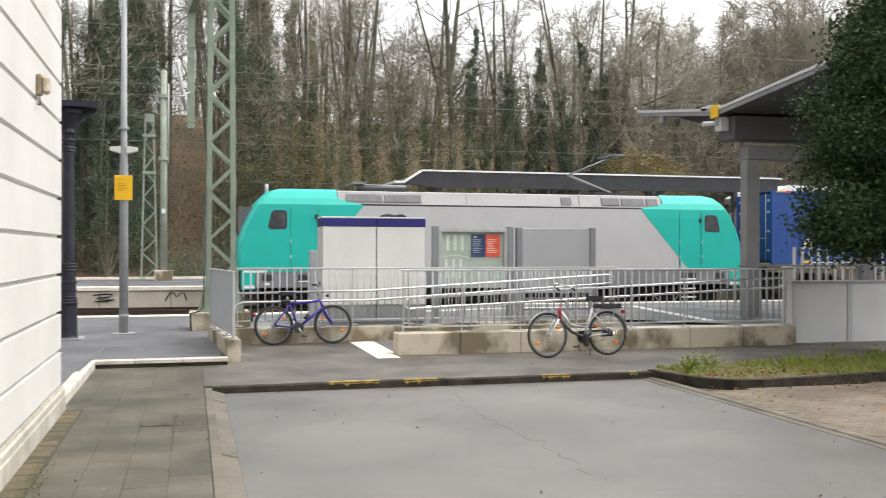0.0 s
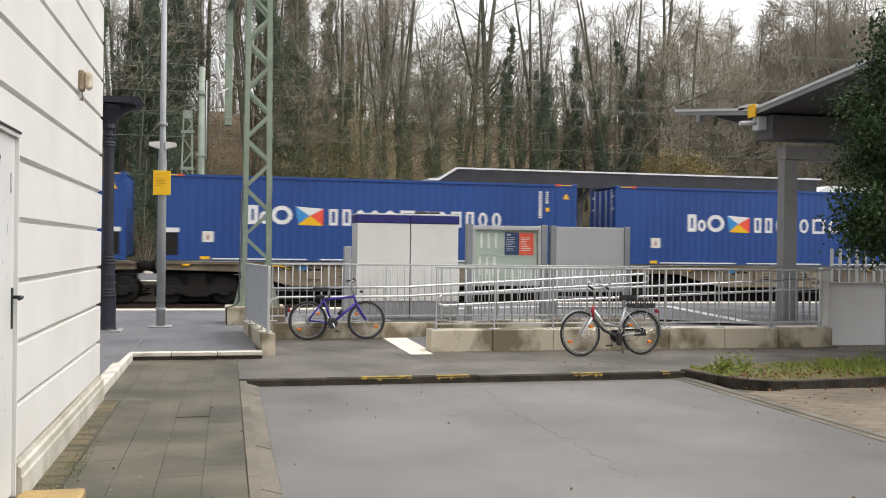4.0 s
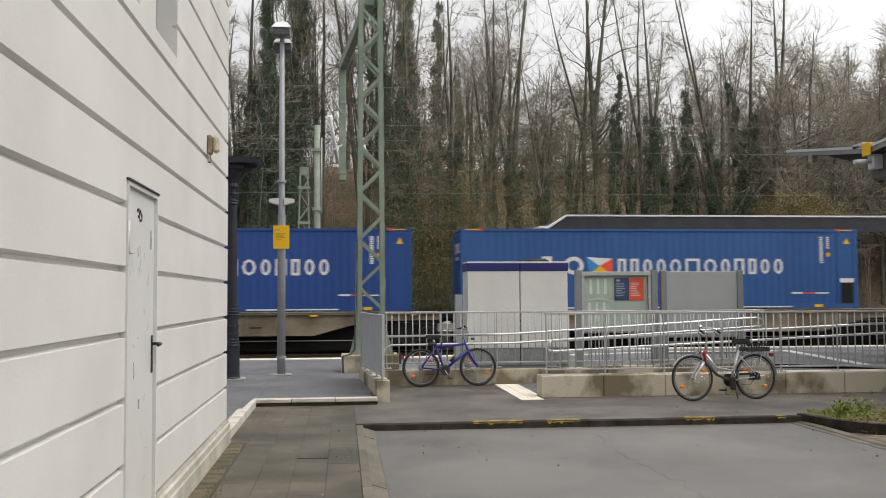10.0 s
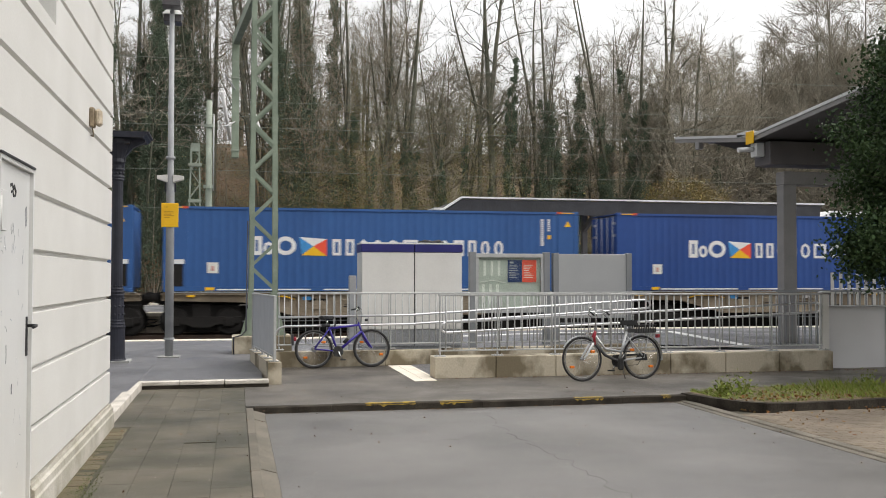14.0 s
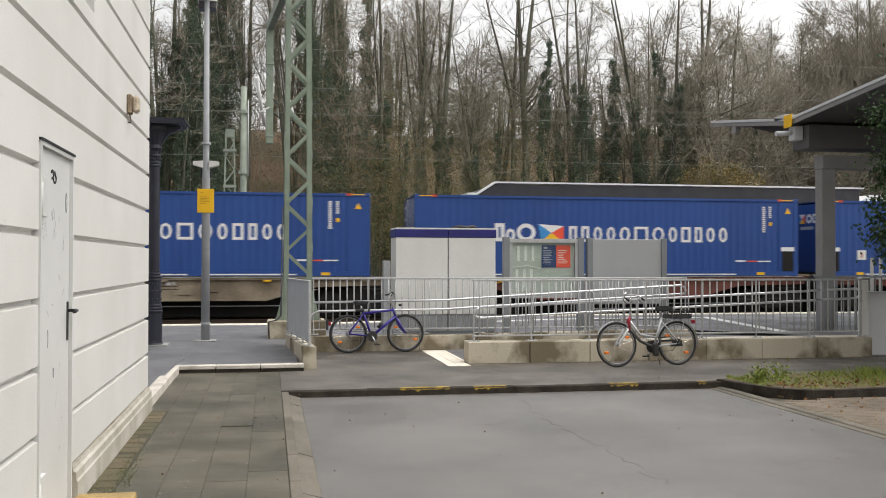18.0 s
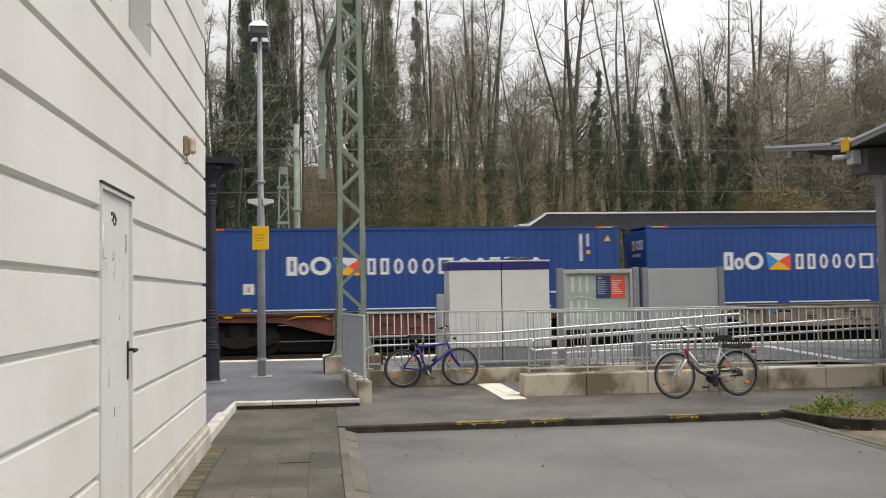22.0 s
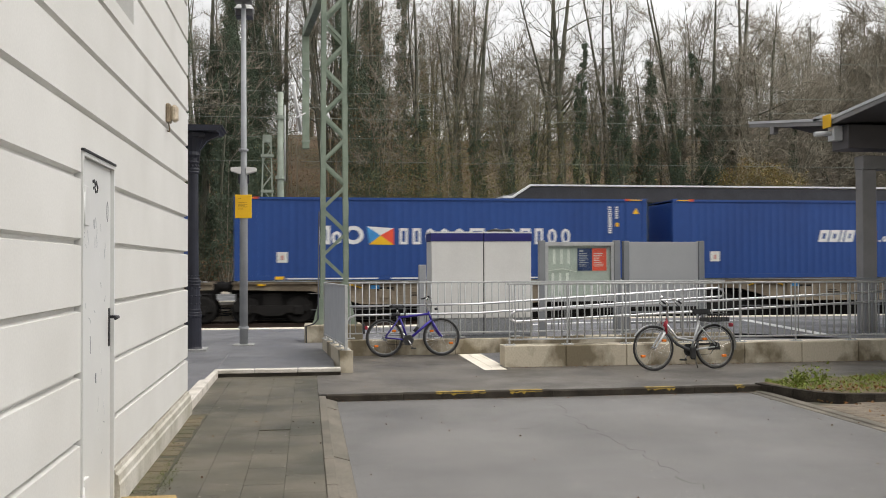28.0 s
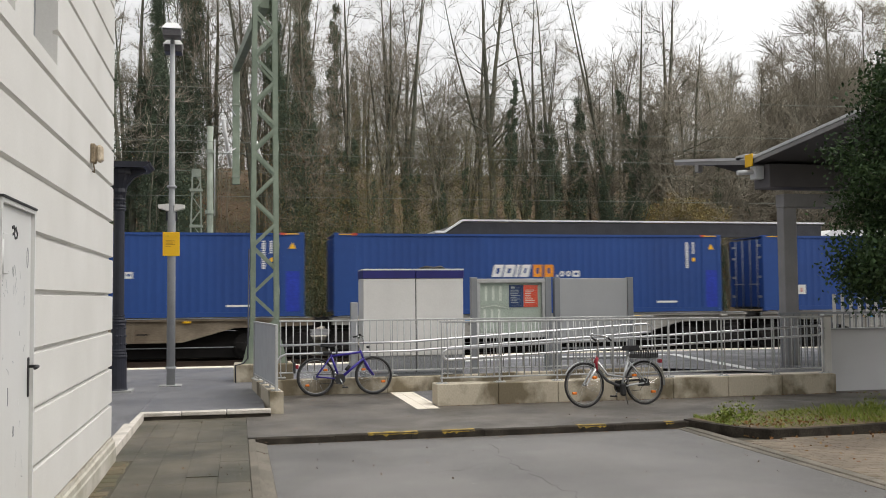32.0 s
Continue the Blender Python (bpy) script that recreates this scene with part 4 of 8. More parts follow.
def big_mast():
    m = thing("catenary_mast", "green lattice steel catenary mast on a concrete block", "mast", pose(-1.13, 19.35, 0.14))
    part("footing", box(B(), -0.6, 0.08, -0.40, 0.36, -0.1, 0.345, 0.02), concrete, m, "pale concrete footing block")
    part("footing", box(B(), 0.085, 0.55, -0.40, 0.36, -0.1, 0.345, 0.02), concrete, m, "pale concrete footing block")
    H, w0, w1, d = 9.4, 0.29, 0.235, 0.24

    def half(z):
        return w0 + (w1 - w0) * z / H
    for sx in (-1, 1):
        for sy in (-1, 1):
            bm = B()
            a, b = Vector((sx * w0, sy * d, 0.345)), Vector((sx * w1, sy * d * 0.8, H))
            for q, wx, wy in ((0, 0.10, 0.008), (1, 0.008, 0.10)):
                ps = []
                for p in (a, b):
                    ox, oy = p.x, p.y
                    xs = sorted((ox, ox - sx * (wx if q == 0 else 0.010)))
                    ys = sorted((oy, oy - sy * (wy if q == 1 else 0.010)))
                    ps.append([bm.verts.new((x, y, p.z)) for x, y in ((xs[0], ys[0]), (xs[1], ys[0]), (xs[1], ys[1]), (xs[0], ys[1]))])
                for k in range(4):
                    bm.faces.new((ps[0][k], ps[0][(k + 1) % 4], ps[1][(k + 1) % 4], ps[1][k]))
                bm.faces.new(ps[0]); bm.faces.new(ps[1])
            part("leg", bm, mast_green, m)
    n = 18
    for face, sy in (("front", -1), ("back", 1)):
        for i in range(n):
            za, zb = 0.75 + (H - 0.8) * i / n, 0.75 + (H - 0.8) * (i + 1) / n
            s = 1 if i % 2 else -1
            y = sy * (d - 0.004) * (1 - 0.2 * za / H)
            a, b = Vector((s * half(za) * 0.9, y, za)), Vector((-s * half(zb) * 0.9, y, zb))
            dd = (b - a).normalized()
            nn = Vector((-dd.z, 0, dd.x)) * 0.03
            bm = B()
            prism(bm, [(a.x - nn.x, a.z - nn.z), (b.x - nn.x, b.z - nn.z), (b.x + nn.x, b.z + nn.z), (a.x + nn.x, a.z + nn.z)], y - 0.006, y + 0.006, "y")
            part("lacing_bar", bm, mast_green, m)
    for sx in (-1, 1):
        for i in range(n):
            za, zb = 0.75 + (H - 0.8) * i / n, 0.75 + (H - 0.8) * (i + 1) / n
            s = 1 if i % 2 else -1
            bm = tube(B(), [(sx * half(za) * 0.985, s * d * 0.8, za), (sx * half(zb) * 0.985, -s * d * 0.75, zb)], 0.018, 4)
            part("lacing_bar", bm, mast_green, m)
    for sx in (-1, 1):
        bm = B()
        prism(bm, [(sx * 0.20, 0.345), (sx * 0.46, 0.345), (sx * 0.42, 0.42), (sx * 0.285, 0.95), (sx * 0.20, 0.95)], -d - 0.012, -d + 0.0, "y")
        part("gusset", bm, mast_green, m)
    # long bracket arm over the tracks and its drop post
    bm = B()
    prism(bm, [(0.1, 7.55), (0.1, 7.8), (8.35, 8.35), (8.35, 8.1)], -0.085, 0.085, "x")
    for v in bm.verts:
        v.co.x -= 0.58 * (v.co.y - 0.1) / 8.1
    part("arm", bm, mast_green, m, "green cross arm over the tracks")
    part("drop_post", box(B(), -0.68, -0.48, 8.06, 8.26, 4.86, 8.3, 0.01), mast_green, m, "green hanging post")
    for z in (5.05, 7.1):
        part("clamp", box(B(), -0.70, -0.46, 8.04, 8.28, z, z + 0.05), mast_grey, m)
    for y0, y1, x0, z0, x1, z1 in ((8.0, 6.9, -0.72, 5.35, -0.93, 6.5), (8.88, 9.1, -0.01, 6.22, 0.14, 5.70)):
        bm = tube(B(), [(x0, y0, z0), (x1, y1, z1)], 0.05, 8)
        part("insulator", bm, paint_white, m, "white insulator rod")
    for k in range(2):
        part("strut", tube(B(), [(-0.58, 8.16, 5.9 + k * 0.9), (-0.85, 6.6, 5.5 + k * 1.4)], 0.02, 6), galv, m)
    part("cable", tube(B(), [(-0.56, -0.40, -0.1), (-0.57, -0.42, 0.33), (-0.42, -0.36, 0.36), (-0.33, -0.27, 0.45), (-0.31, -0.25, 2.6)], 0.014, 6), iron_black, m)


big_mast()


def far_masts():
    for x, y, h, w, lat in ((-3.46, 43.6, 7.2, 0.33, True), (-2.86, 43.4, 9.1, 0.16, False)):
        m = thing("far_mast", "grey-green lattice mast on the far platform" if lat else "slim grey-green tubular mast on the far platform", "mast", pose(x, y, 0.34))
        if lat:
            for sx in (-1, 1):
                for sy in (-1, 1):
                    part("leg", tube(B(), [(sx * w, sy * 0.2, 0), (sx * w * 0.5, sy * 0.12, h)], 0.04, 4), mast_grey, m)
            for i in range(12):
                za, zb = h * i / 12, h * (i + 1) / 12
                s = 1 if i % 2 else -1
                for sy in (-1, 1):
                    part("lacing_bar", tube(B(), [(s * w * (1 - za / h / 2), sy * 0.2, za), (-s * w * (1 - zb / h / 2), sy * 0.16, zb)], 0.022, 4), mast_grey, m)
            part("cap", box(B(), -w * 0.55, w * 0.55, -0.15, 0.15, h - 0.35, h), mast_grey, m)
            for z in (h - 1.0, h - 2.6):
                part("band", box(B(), -w * 0.85, w * 0.85, -0.2, 0.2, z, z + 0.12), mast_grey, m)
        else:
            part("pole", tube(B(), [(0, 0, 0), (0, 0, h)], [w, w * 0.8], 10), mast_grey, m)
            part("footing", box(B(), -0.38, 0.38, -0.3, 0.3, -0.02, 0.45, 0.02), concrete, m)
            for z in (h - 1.2, h - 3.9):
                part("band", lathe(B(), [(w + 0.07, z), (w + 0.07, z + 0.15)], 10), mast_grey, m)
            part("plate", box(B(), -0.07, 0.07, -w - 0.02, -w, 2.9, 3.1), paint_white, m)
            part("conduit", tube(B(), [(0.2, -0.12, h - 4), (0.2, -0.12, h - 0.6)], 0.03, 6), galv, m)


far_masts()


wire_grey = M("wire_grey", (0.26, 0.29, 0.245), (0.20, 0.23, 0.195), 2, 0.6, 0, 40)


def wires():
    for y, z in ((25.3, 5.55), (25.3, 7.5), (29.6, 7.25), (34.05, 5.35), (34.05, 7.5), (48.2, 5.0), (48.2, 8.3)):
        bm = B()
        tube(bm, [(x, y, z - (0.25 * math.sin((x + 150) / 60 * math.pi) ** 2 if z > 5.6 else 0)) for x in range(-150, 240, 10)], 0.008, 4)
        tagged(solid("overhead_wire", bm, wire_grey, "", ""), "thin grey-green overhead line wire", "wire", group="overhead wires")


wires()


def cabinet():
    c = thing("switch_cabinet", "tall white two-door switch cabinet with blue top band", "cabinet", pose(0.74, 18.5, 0.19))
    W, D, H = 2.01, 0.75, 2.12
    part("body", box(B(), 0.0, W, 0.02, D, 0.09, H - 0.18, 0.006), cab_white, c)
    part("plinth", box(B(), 0.02, W - 0.02, 0.03, D - 0.02, 0, 0.089), cab_grey, c)
    part("lower_panel", box(B(), 0.004, W - 0.004, 0.004, 0.019, 0.092, 0.42, 0.003), cab_grey, c, "grey lower panel")
    for a, b in ((0.006, 1.035), (1.055, W - 0.006)):
        part("door", box(B(), a, b, -0.012, 0.019, 0.43, H - 0.185, 0.004), cab_white, c)
        part("lock", lathe(B(), [(0.018, 0), (0.018, 0.01)], 10, (b - 0.08, -0.02, 1.1)), galv, c)
    part("door_gap", box(B(), 1.036, 1.054, 0.0, 0.0195, 0.1, H - 0.185), ink, c)
    for a, b in ((-0.012, 1.04), (1.05, W + 0.012)):
        part("top_band", box(B(), a, b, -0.02, D + 0.01, H - 0.178, H - 0.02, 0.008), cab_blue, c, "dark blue top band")
    part("lid", box(B(), -0.01, W + 0.01, -0.015, D, H - 0.019, H + 0.01, 0.004), cab_white, c)
    bm = tube(B(), [(1.15, 0.2, H + 0.02), (1.3, 0.22, H + 0.045), (1.45, 0.2, H + 0.03), (1.6, 0.24, H + 0.05), (1.68, 0.2, H + 0.02)], [0.02, 0.035, 0.03, 0.035, 0.015], 6)
    tagged(solid("black_bag", bm, black_plastic, "", "", pose(0.74, 18.5, 0.19)), "crumpled black plastic on top of the cabinet", "rubbish")
    g = thing("grey_post", "narrow grey steel box post beside the cabinet", "post", pose(0.57, 18.5, 0.17))
    part("shaft", box(B(), -0.08, 0.06, -0.06, 0.08, 0, 1.5, 0.01), pole_grey, g)


cabinet()


def notice_boards():
    b = thing("notice_board", "grey glazed notice case with timetables and two posters", "notice board", pose(2.93, 18.6, 0.22))
    for x in (0.0, 1.56):
        part("post", box(B(), x, x + 0.13, -0.03, 0.10, 0, 1.93, 0.006), post_grey, b)
    bm = box(B(), 0.132, 1.558, -0.01, 0.09, 0.70, 0.80, 0.004)
    box(bm, 0.132, 1.558, -0.01, 0.09, 1.82, 1.90, 0.004)
    box(bm, 0.132, 0.19, -0.01, 0.09, 0.80, 1.82)
    box(bm, 1.50, 1.558, -0.01, 0.09, 0.80, 1.82)
    part("case_frame", bm, galv, b)
    part("backing", box(B(), 0.19, 1.50, 0.05, 0.085, 0.80, 1.82), paper, b, "pale green backing sheet")
    for i in range(3):
        x = 0.30 + i * 0.15
        part("timetable_column", box(B(), x, x + 0.055, 0.044, 0.049, 1.45, 1.75), paper_white, b)
        part("timetable_column", box(B(), x - 0.03, x + 0.025, 0.044, 0.049, 0.9, 1.28), paper_white, b)
    part("map_arc", tube(B(), [(0.22, 0.046, 1.32), (0.5, 0.046, 1.36), (0.8, 0.046, 1.30)], 0.012, 4), paper_white, b)
    for x, mt in ((0.81, poster_blue), (1.115, poster_red)):
        p = part("poster", box(B(), x, x + 0.30, 0.036, 0.043, 1.32, 1.77), mt, b, "blue poster" if mt == poster_blue else "orange-red poster")
        for k in range(8):
            z = 1.66 - k * 0.036
            part("text_line", box(B(), x + 0.03, x + 0.12 + 0.12 * rnd.random(), 0.0335, 0.0355, z, z + 0.012), panel_grey if mt == poster_blue else paper_white, p)
        if mt == poster_blue:
            part("mark", box(B(), x + 0.04, x + 0.12, 0.0335, 0.0355, 1.70, 1.74), panel_grey, p)
    pane = part("pane", box(B(), 0.19, 1.50, 0.004, 0.010, 0.80, 1.82), glass, b)
    pane.visible_shadow = False
    b = thing("display_board", "plain grey backed display board on two posts", "notice board", pose(4.69, 18.6, 0.25))
    for x in (0.0, 1.60):
        part("post", box(B(), x, x + 0.12, -0.03, 0.10, 0, 1.89, 0.006), post_grey, b)
    part("board", box(B(), 0.122, 1.598, 0.0, 0.06, 0.55, 1.87, 0.005), board_grey, b)
    for i, z in enumerate((0.1, 0.32)):
        part("cross_bar", box(B(), 0.122, 1.598, 0.02, 0.05, z + 0.1, z + 0.14), post_grey, b)


notice_boards()


def canopy():
    c = thing("platform_canopy", "grey butterfly-roofed platform canopy on steel posts", "canopy", pose(8.75, 17.85, 0.30))
    L = 26.0
    for s, tip, zt in ((-1, -3.6, 4.57), (1, 3.5, 4.70)):
        bm = prism(B(), [(0.0, 4.17), (tip, zt - 0.08), (tip, zt + 0.03), (0.0, 4.28)], 0.03, L, "x")
        part("roof_plate", bm, canopy_grey, c)
        bm = prism(B(), [(0.0, 4.245), (tip, zt - 0.005), (tip, zt + 0.05), (0.0, 4.30)], -0.02, 0.028, "x")
        part("fascia", bm, canopy_light, c, "pale metal fascia")
        part("fascia_board", prism(B(), [(0.0, 4.15), (tip, zt - 0.09), (tip, zt - 0.006), (0.0, 4.244)], 0.0, 0.028, "x"), canopy_mid, c)
        bm = prism(B(), [(s * 0.3, 3.86), (tip * 0.75, zt - 0.22), (tip * 0.8, zt - 0.12), (s * 0.3, 4.16)], 0.6 if s > 0 else 4.0, 0.85 if s > 0 else 4.25, "x")
        part("rafter", bm, canopy_grey, c)
        for k in range(1, 5 if s > 0 else 1):
            part("rafter", mesh_of("rafter", prism(B(), [(s * 0.3, 3.86), (tip * 0.75, zt - 0.22), (tip * 0.8, zt - 0.12), (s * 0.3, 4.16)], 0.6 + 4.6 * k, 0.85 + 4.6 * k, "x")), canopy_grey, c)
    part("wing_bracket", box(B(), 0.0, 0.12, 2.3, 2.48, 4.30, 4.47, 0.01), canopy_mid, c)
    part("girder", box(B(), 0.25, L, -0.3, 0.3, 3.66, 4.14, 0.01), canopy_grey, c)
    part("girder_end", box(B(), 0.05, 0.24, -0.12, 0.12, 3.84, 4.12, 0.01), canopy_light, c)
    part("gutter_spout", tube(B(), [(-0.3, 0.0, 3.97), (0.1, 0.0, 4.0)], 0.05, 8), canopy_light, c)
    part("track_sign", box(B(), -0.06, -0.025, -0.16, 0.12, 4.10, 4.36, 0.004), sign_yellow, c, "small yellow sign")
    part("end_cap", box(B(), -0.02, 0.5, 0.15, 0.55, 4.31, 4.40), canopy_light, c)
    post = mesh_of("post", box(B(), -0.15, 0.15, -0.13, 0.13, 0.0, 3.26, 0.01))
    for k, x in enumerate((0.80, 3.6, 9.4, 15.2, 21)):
        part("post", post, canopy_mid, c, at=pose(x, 0, 0))
    part("lower_beam", box(B(), 0.65, L, -0.16, 0.16, 3.262, 3.54, 0.01), canopy_mid, c)


canopy_mid = M("canopy_post_grey", (0.27, 0.26, 0.26), (0.22, 0.215, 0.215), 2, 0.5, 0, 40, fine=0.05)
canopy()


def far_canopy():
    c = thing("far_canopy", "long flat grey canopy with white edge on the far platform", "canopy", pose(7.3, 37.6, 0.34))
    part("fascia", prism(B(), [(-0.75, 3.98), (0.0, 4.46), (16.2, 4.46), (16.2, 3.9), (0.5, 3.86)], 0.0, 0.12, "y"), loco_dark, c)
    part("roof_plate", prism(B(), [(-0.75, 4.0), (0.0, 4.47), (16.4, 4.47), (16.4, 4.40), (0.1, 4.40)], 0.13, 5.5, "y"), canopy_grey, c)
    part("white_edge", prism(B(), [(-0.8, 4.0), (-0.02, 4.50), (16.4, 4.50), (16.4, 4.565), (-0.05, 4.565), (-0.9, 4.02)], -0.05, 0.3, "y"), paint_white, c, "white roof edge")
    part("cross_edge", box(B(), -1.1, -0.55, 0.4, 5, 4.05, 4.13), paint_white, c)
    for x in (0.9, 6.0, 11.0, 15.4):
        part("post", box(B(), x, x + 0.22, 2.3, 2.55, 0, 4.39), canopy_mid, c)
        part("bracket", prism(B(), [(0.4, 4.38), (2.3, 3.5), (2.3, 3.3), (0.2, 4.2)], x, x + 0.15, "x"), canopy_mid, c)
    r = thing("white_shelter", "low white-roofed shelter on the far platform", "shelter", pose(23.6, 38.2, 0.34))
    part("roof", prism(B(), [(0.0, 3.85), (0.9, 4.30), (4.5, 4.25), (6.0, 3.7), (6.0, 3.5), (0.0, 3.6)], 0, 4, "y"), paint_white, r)
    for x in (0.5, 5.2):
        part("post", box(B(), x, x + 0.2, 1.9, 2.1, 0, 3.52), canopy_mid, r)


far_canopy()


# ---- woodland ----
def grow(seed, height, lean=0.0, spread=0.3, twigs=1.0, first=0.36, forks=1, rise=0.6, wob=0.014, girth=1.0):
    """Verts and faces of trunk with limbs, of the thin twigs, and the trunk's line."""
    r = random.Random(seed)
    V, Fc, v2, f2 = [], [], [], []

    def limb(V, Fc, pts, ra, rb, n):
        base = len(V)
        m = len(pts)
        for i, p in enumerate(pts):
            d = (pts[min(i + 1, m - 1)] - pts[max(i - 1, 0)]).normalized()
            u = d.orthogonal().normalized()
            w = d.cross(u)
            q = ra + (rb - ra) * i / (m - 1)
            for k in range(n):
                a = k * 2 * math.pi / n
                V.append(tuple(p + u * (math.cos(a) * q) + w * (math.sin(a) * q)))
        for i in range(m - 1):
            for k in range(n):
                Fc.append((base + i * n + k, base + i * n + (k + 1) % n, base + (i + 1) * n + (k + 1) % n, base + (i + 1) * n + k))

    def line(p, d, length, m, wob, up):
        pts = [p.copy()]
        d = d.normalized()
        for _ in range(m):
            d = (d + Vector((r.gauss(0, wob), r.gauss(0, wob), r.gauss(0, wob) + up))).normalized()
            pts.append(pts[-1] + d * (length / m))
        return pts

    trunk = line(Vector((0, 0, -0.5)), Vector((lean, r.uniform(-0.02, 0.02), 1)), height, 12, wob, 0.012)
    r0 = height * 0.008 * r.uniform(0.8, 1.2) * girth
    limb(V, Fc, trunk, r0, 0.02, 7)
    stems = [(trunk, r0, height)]
    for k in range(forks):
        i = r.randint(3, 6) if forks < 4 else r.randint(2, 4)
        a = r.uniform(0, 6.28)
        sp = r.uniform(0.1, 0.2) if forks < 4 else 0.55
        ln = height * r.uniform(0.4, 0.62)
        t2 = line(trunk[i], Vector((math.cos(a) * sp, math.sin(a) * sp, 1)), ln, 9, wob, 0.03)
        limb(V, Fc, t2, r0 * 0.55, 0.015, 6)
        stems.append((t2, r0 * 0.6, ln))
    for stem, rr, hh in stems:
        m = len(stem)
        for j in range(int(19 * twigs * (0.5 + 0.5 * hh / height))):
            f = r.uniform(first if hh == height else 0.2, 0.99)
            i = min(m - 2, int(f * (m - 1)))
            p = stem[i].lerp(stem[i + 1], f * (m - 1) - i)
            a = r.uniform(0, 2 * math.pi)
            ln = height * spread * (1.08 - f) * r.uniform(0.45, 1.1) + 0.5
            d = Vector((math.cos(a), math.sin(a), rise + r.uniform(-0.7, 0.6)))
            b1 = line(p, d, ln, 6, 0.22, 0.05)
            limb(V, Fc, b1, max(0.017, rr * 0.34 * (1.1 - f)), 0.007, 4)
            for _ in range(int(7 * twigs)):
                k = r.randint(1, 6)
                q = b1[k]
                e = (b1[k] - b1[k - 1]).normalized() + Vector((r.gauss(0, 0.6), r.gauss(0, 0.6), r.gauss(0.2, 0.4)))
                b2 = line(q, e, r.uniform(0.4, 0.4 * ln + 0.5), 3, 0.2, 0.03)
                limb(v2, f2, b2, 0.010, 0.005, 3)
                for _ in range(4):
                    kk = r.randint(1, 3)
                    e2 = (b2[kk] - b2[kk - 1]).normalized() + Vector((r.gauss(0, 0.6), r.gauss(0, 0.6), r.gauss(0.15, 0.4)))
                    limb(v2, f2, line(b2[kk], e2, r.uniform(0.25, 0.9), 2, 0.12, 0.03), 0.0078, 0.0042, 3)
    return V, Fc, v2, f2, trunk, r0


def leaves(pts, size, seed, flat=0.0):
    """Quads turned at random at the given points; pts rows of place."""
    r = np.random.RandomState(seed)
    n = len(pts)
    pts = np.asarray(pts, float)
    a = r.normal(size=(n, 3))
    a[:, 2] *= 1 - flat
    a /= np.linalg.norm(a, axis=1)[:, None]
    b = np.cross(a, r.normal(size=(n, 3)))
    b /= np.linalg.norm(b, axis=1)[:, None]
    s = size * r.uniform(0.6, 1.4, (n, 1))
    c = np.stack([pts - a * s, pts - b * s * 0.55, pts + a * s, pts + b * s * 0.55], 1).reshape(-1, 3)
    return [tuple(v) for v in c], [(4 * i, 4 * i + 1, 4 * i + 2, 4 * i + 3) for i in range(n)]


def ivy_on(trunk, r0, seed, top, wide, count):
    """Ivy in uneven clumps up a trunk."""
    r = random.Random(seed)
    pts = []
    clumps = []
    for _ in range(int(95 * top + 14)):
        f = top * r.random() ** 0.85
        i = min(len(trunk) - 2, int(f * (len(trunk) - 1)))
        p = trunk[i].lerp(trunk[i + 1], f * (len(trunk) - 1) - i)
        a = r.uniform(0, 6.283)
        e = r0 + wide * (1.1 - 0.75 * f / top) * r.uniform(0.05, 0.75)
        clumps.append((p.x + math.cos(a) * e, p.y + math.sin(a) * e, p.z, r.uniform(0.4, 1.0) * wide * (1.15 - 0.7 * f / top)))
    for _ in range(int(count * 1.35)):
        x, y, z, s = clumps[r.randrange(len(clumps))]
        pts.append((x + r.gauss(0, 0.27 * s), y + r.gauss(0, 0.27 * s), z + r.gauss(0, 0.5 * s)))
    lv, lf = leaves(pts, 0.041, seed)
    return raw_mesh("ivy", lv, lf, ivy)


def tree_kinds():
    """Tall slender trees, middling ones, ivy-clad ones, a spreading and a leaning one."""
    kinds = {}

    def add(key, s, h, clad=0.0, wide=0.5, count=0, **kw):
        V, Fc, v2, f2, trunk, r0 = grow(100 + s, h, **kw)
        kinds[key] = (raw_mesh("trunk", V, Fc, bark, True), raw_mesh("crown", v2, f2, twig), ivy_on(trunk, r0, s, clad, wide, count) if clad else None, h)
    for k in range(5):
        add("tall%d" % k, k, 20, spread=0.19 + 0.02 * k, first=0.38, rise=0.9, lean=(0.0, 0.015, -0.02, 0.025, -0.01)[k], girth=1.5, twigs=1.1, forks=(1, 2, 2, 1, 3)[k], wob=0.022)
    for k in range(4):
        add("mid%d" % k, 10 + k, 12, spread=0.30, first=0.36, rise=0.8, twigs=1.15, lean=(0.0, 0.025, -0.025, 0.01)[k], girth=1.5, forks=(2, 3, 2, 3)[k], wob=0.026)
    for k in range(3):
        add("ivytall%d" % k, 20 + k, 20, clad=(0.5, 0.62, 0.42)[k], wide=(0.8, 1.0, 0.65)[k], count=24000, spread=0.16, first=0.4, rise=1.0, lean=(0.0, -0.03, 0.04)[k], girth=1.3)
    for k in range(3):
        add("ivycol%d" % k, 30 + k, 12, clad=(0.96, 0.9, 0.8)[k], wide=(0.48, 0.6, 0.42)[k], count=13000, spread=0.14, first=0.45, rise=0.6, twigs=0.7)
    add("dark", 40, 20, clad=0.95, wide=1.5, count=46000, spread=0.15, first=0.4, rise=0.6, twigs=0.8)
    add("round", 50, 12, spread=0.34, first=0.3, rise=0.45, twigs=1.5, forks=6, girth=1.3)
    add("round2", 52, 12, spread=0.36, first=0.26, rise=0.5, twigs=1.9, forks=6, girth=1.1)
    add("leaning", 51, 20, spread=0.13, first=0.4, rise=0.9, lean=-0.17, wob=0.02, clad=0.55, wide=0.8, count=15000)
    return kinds


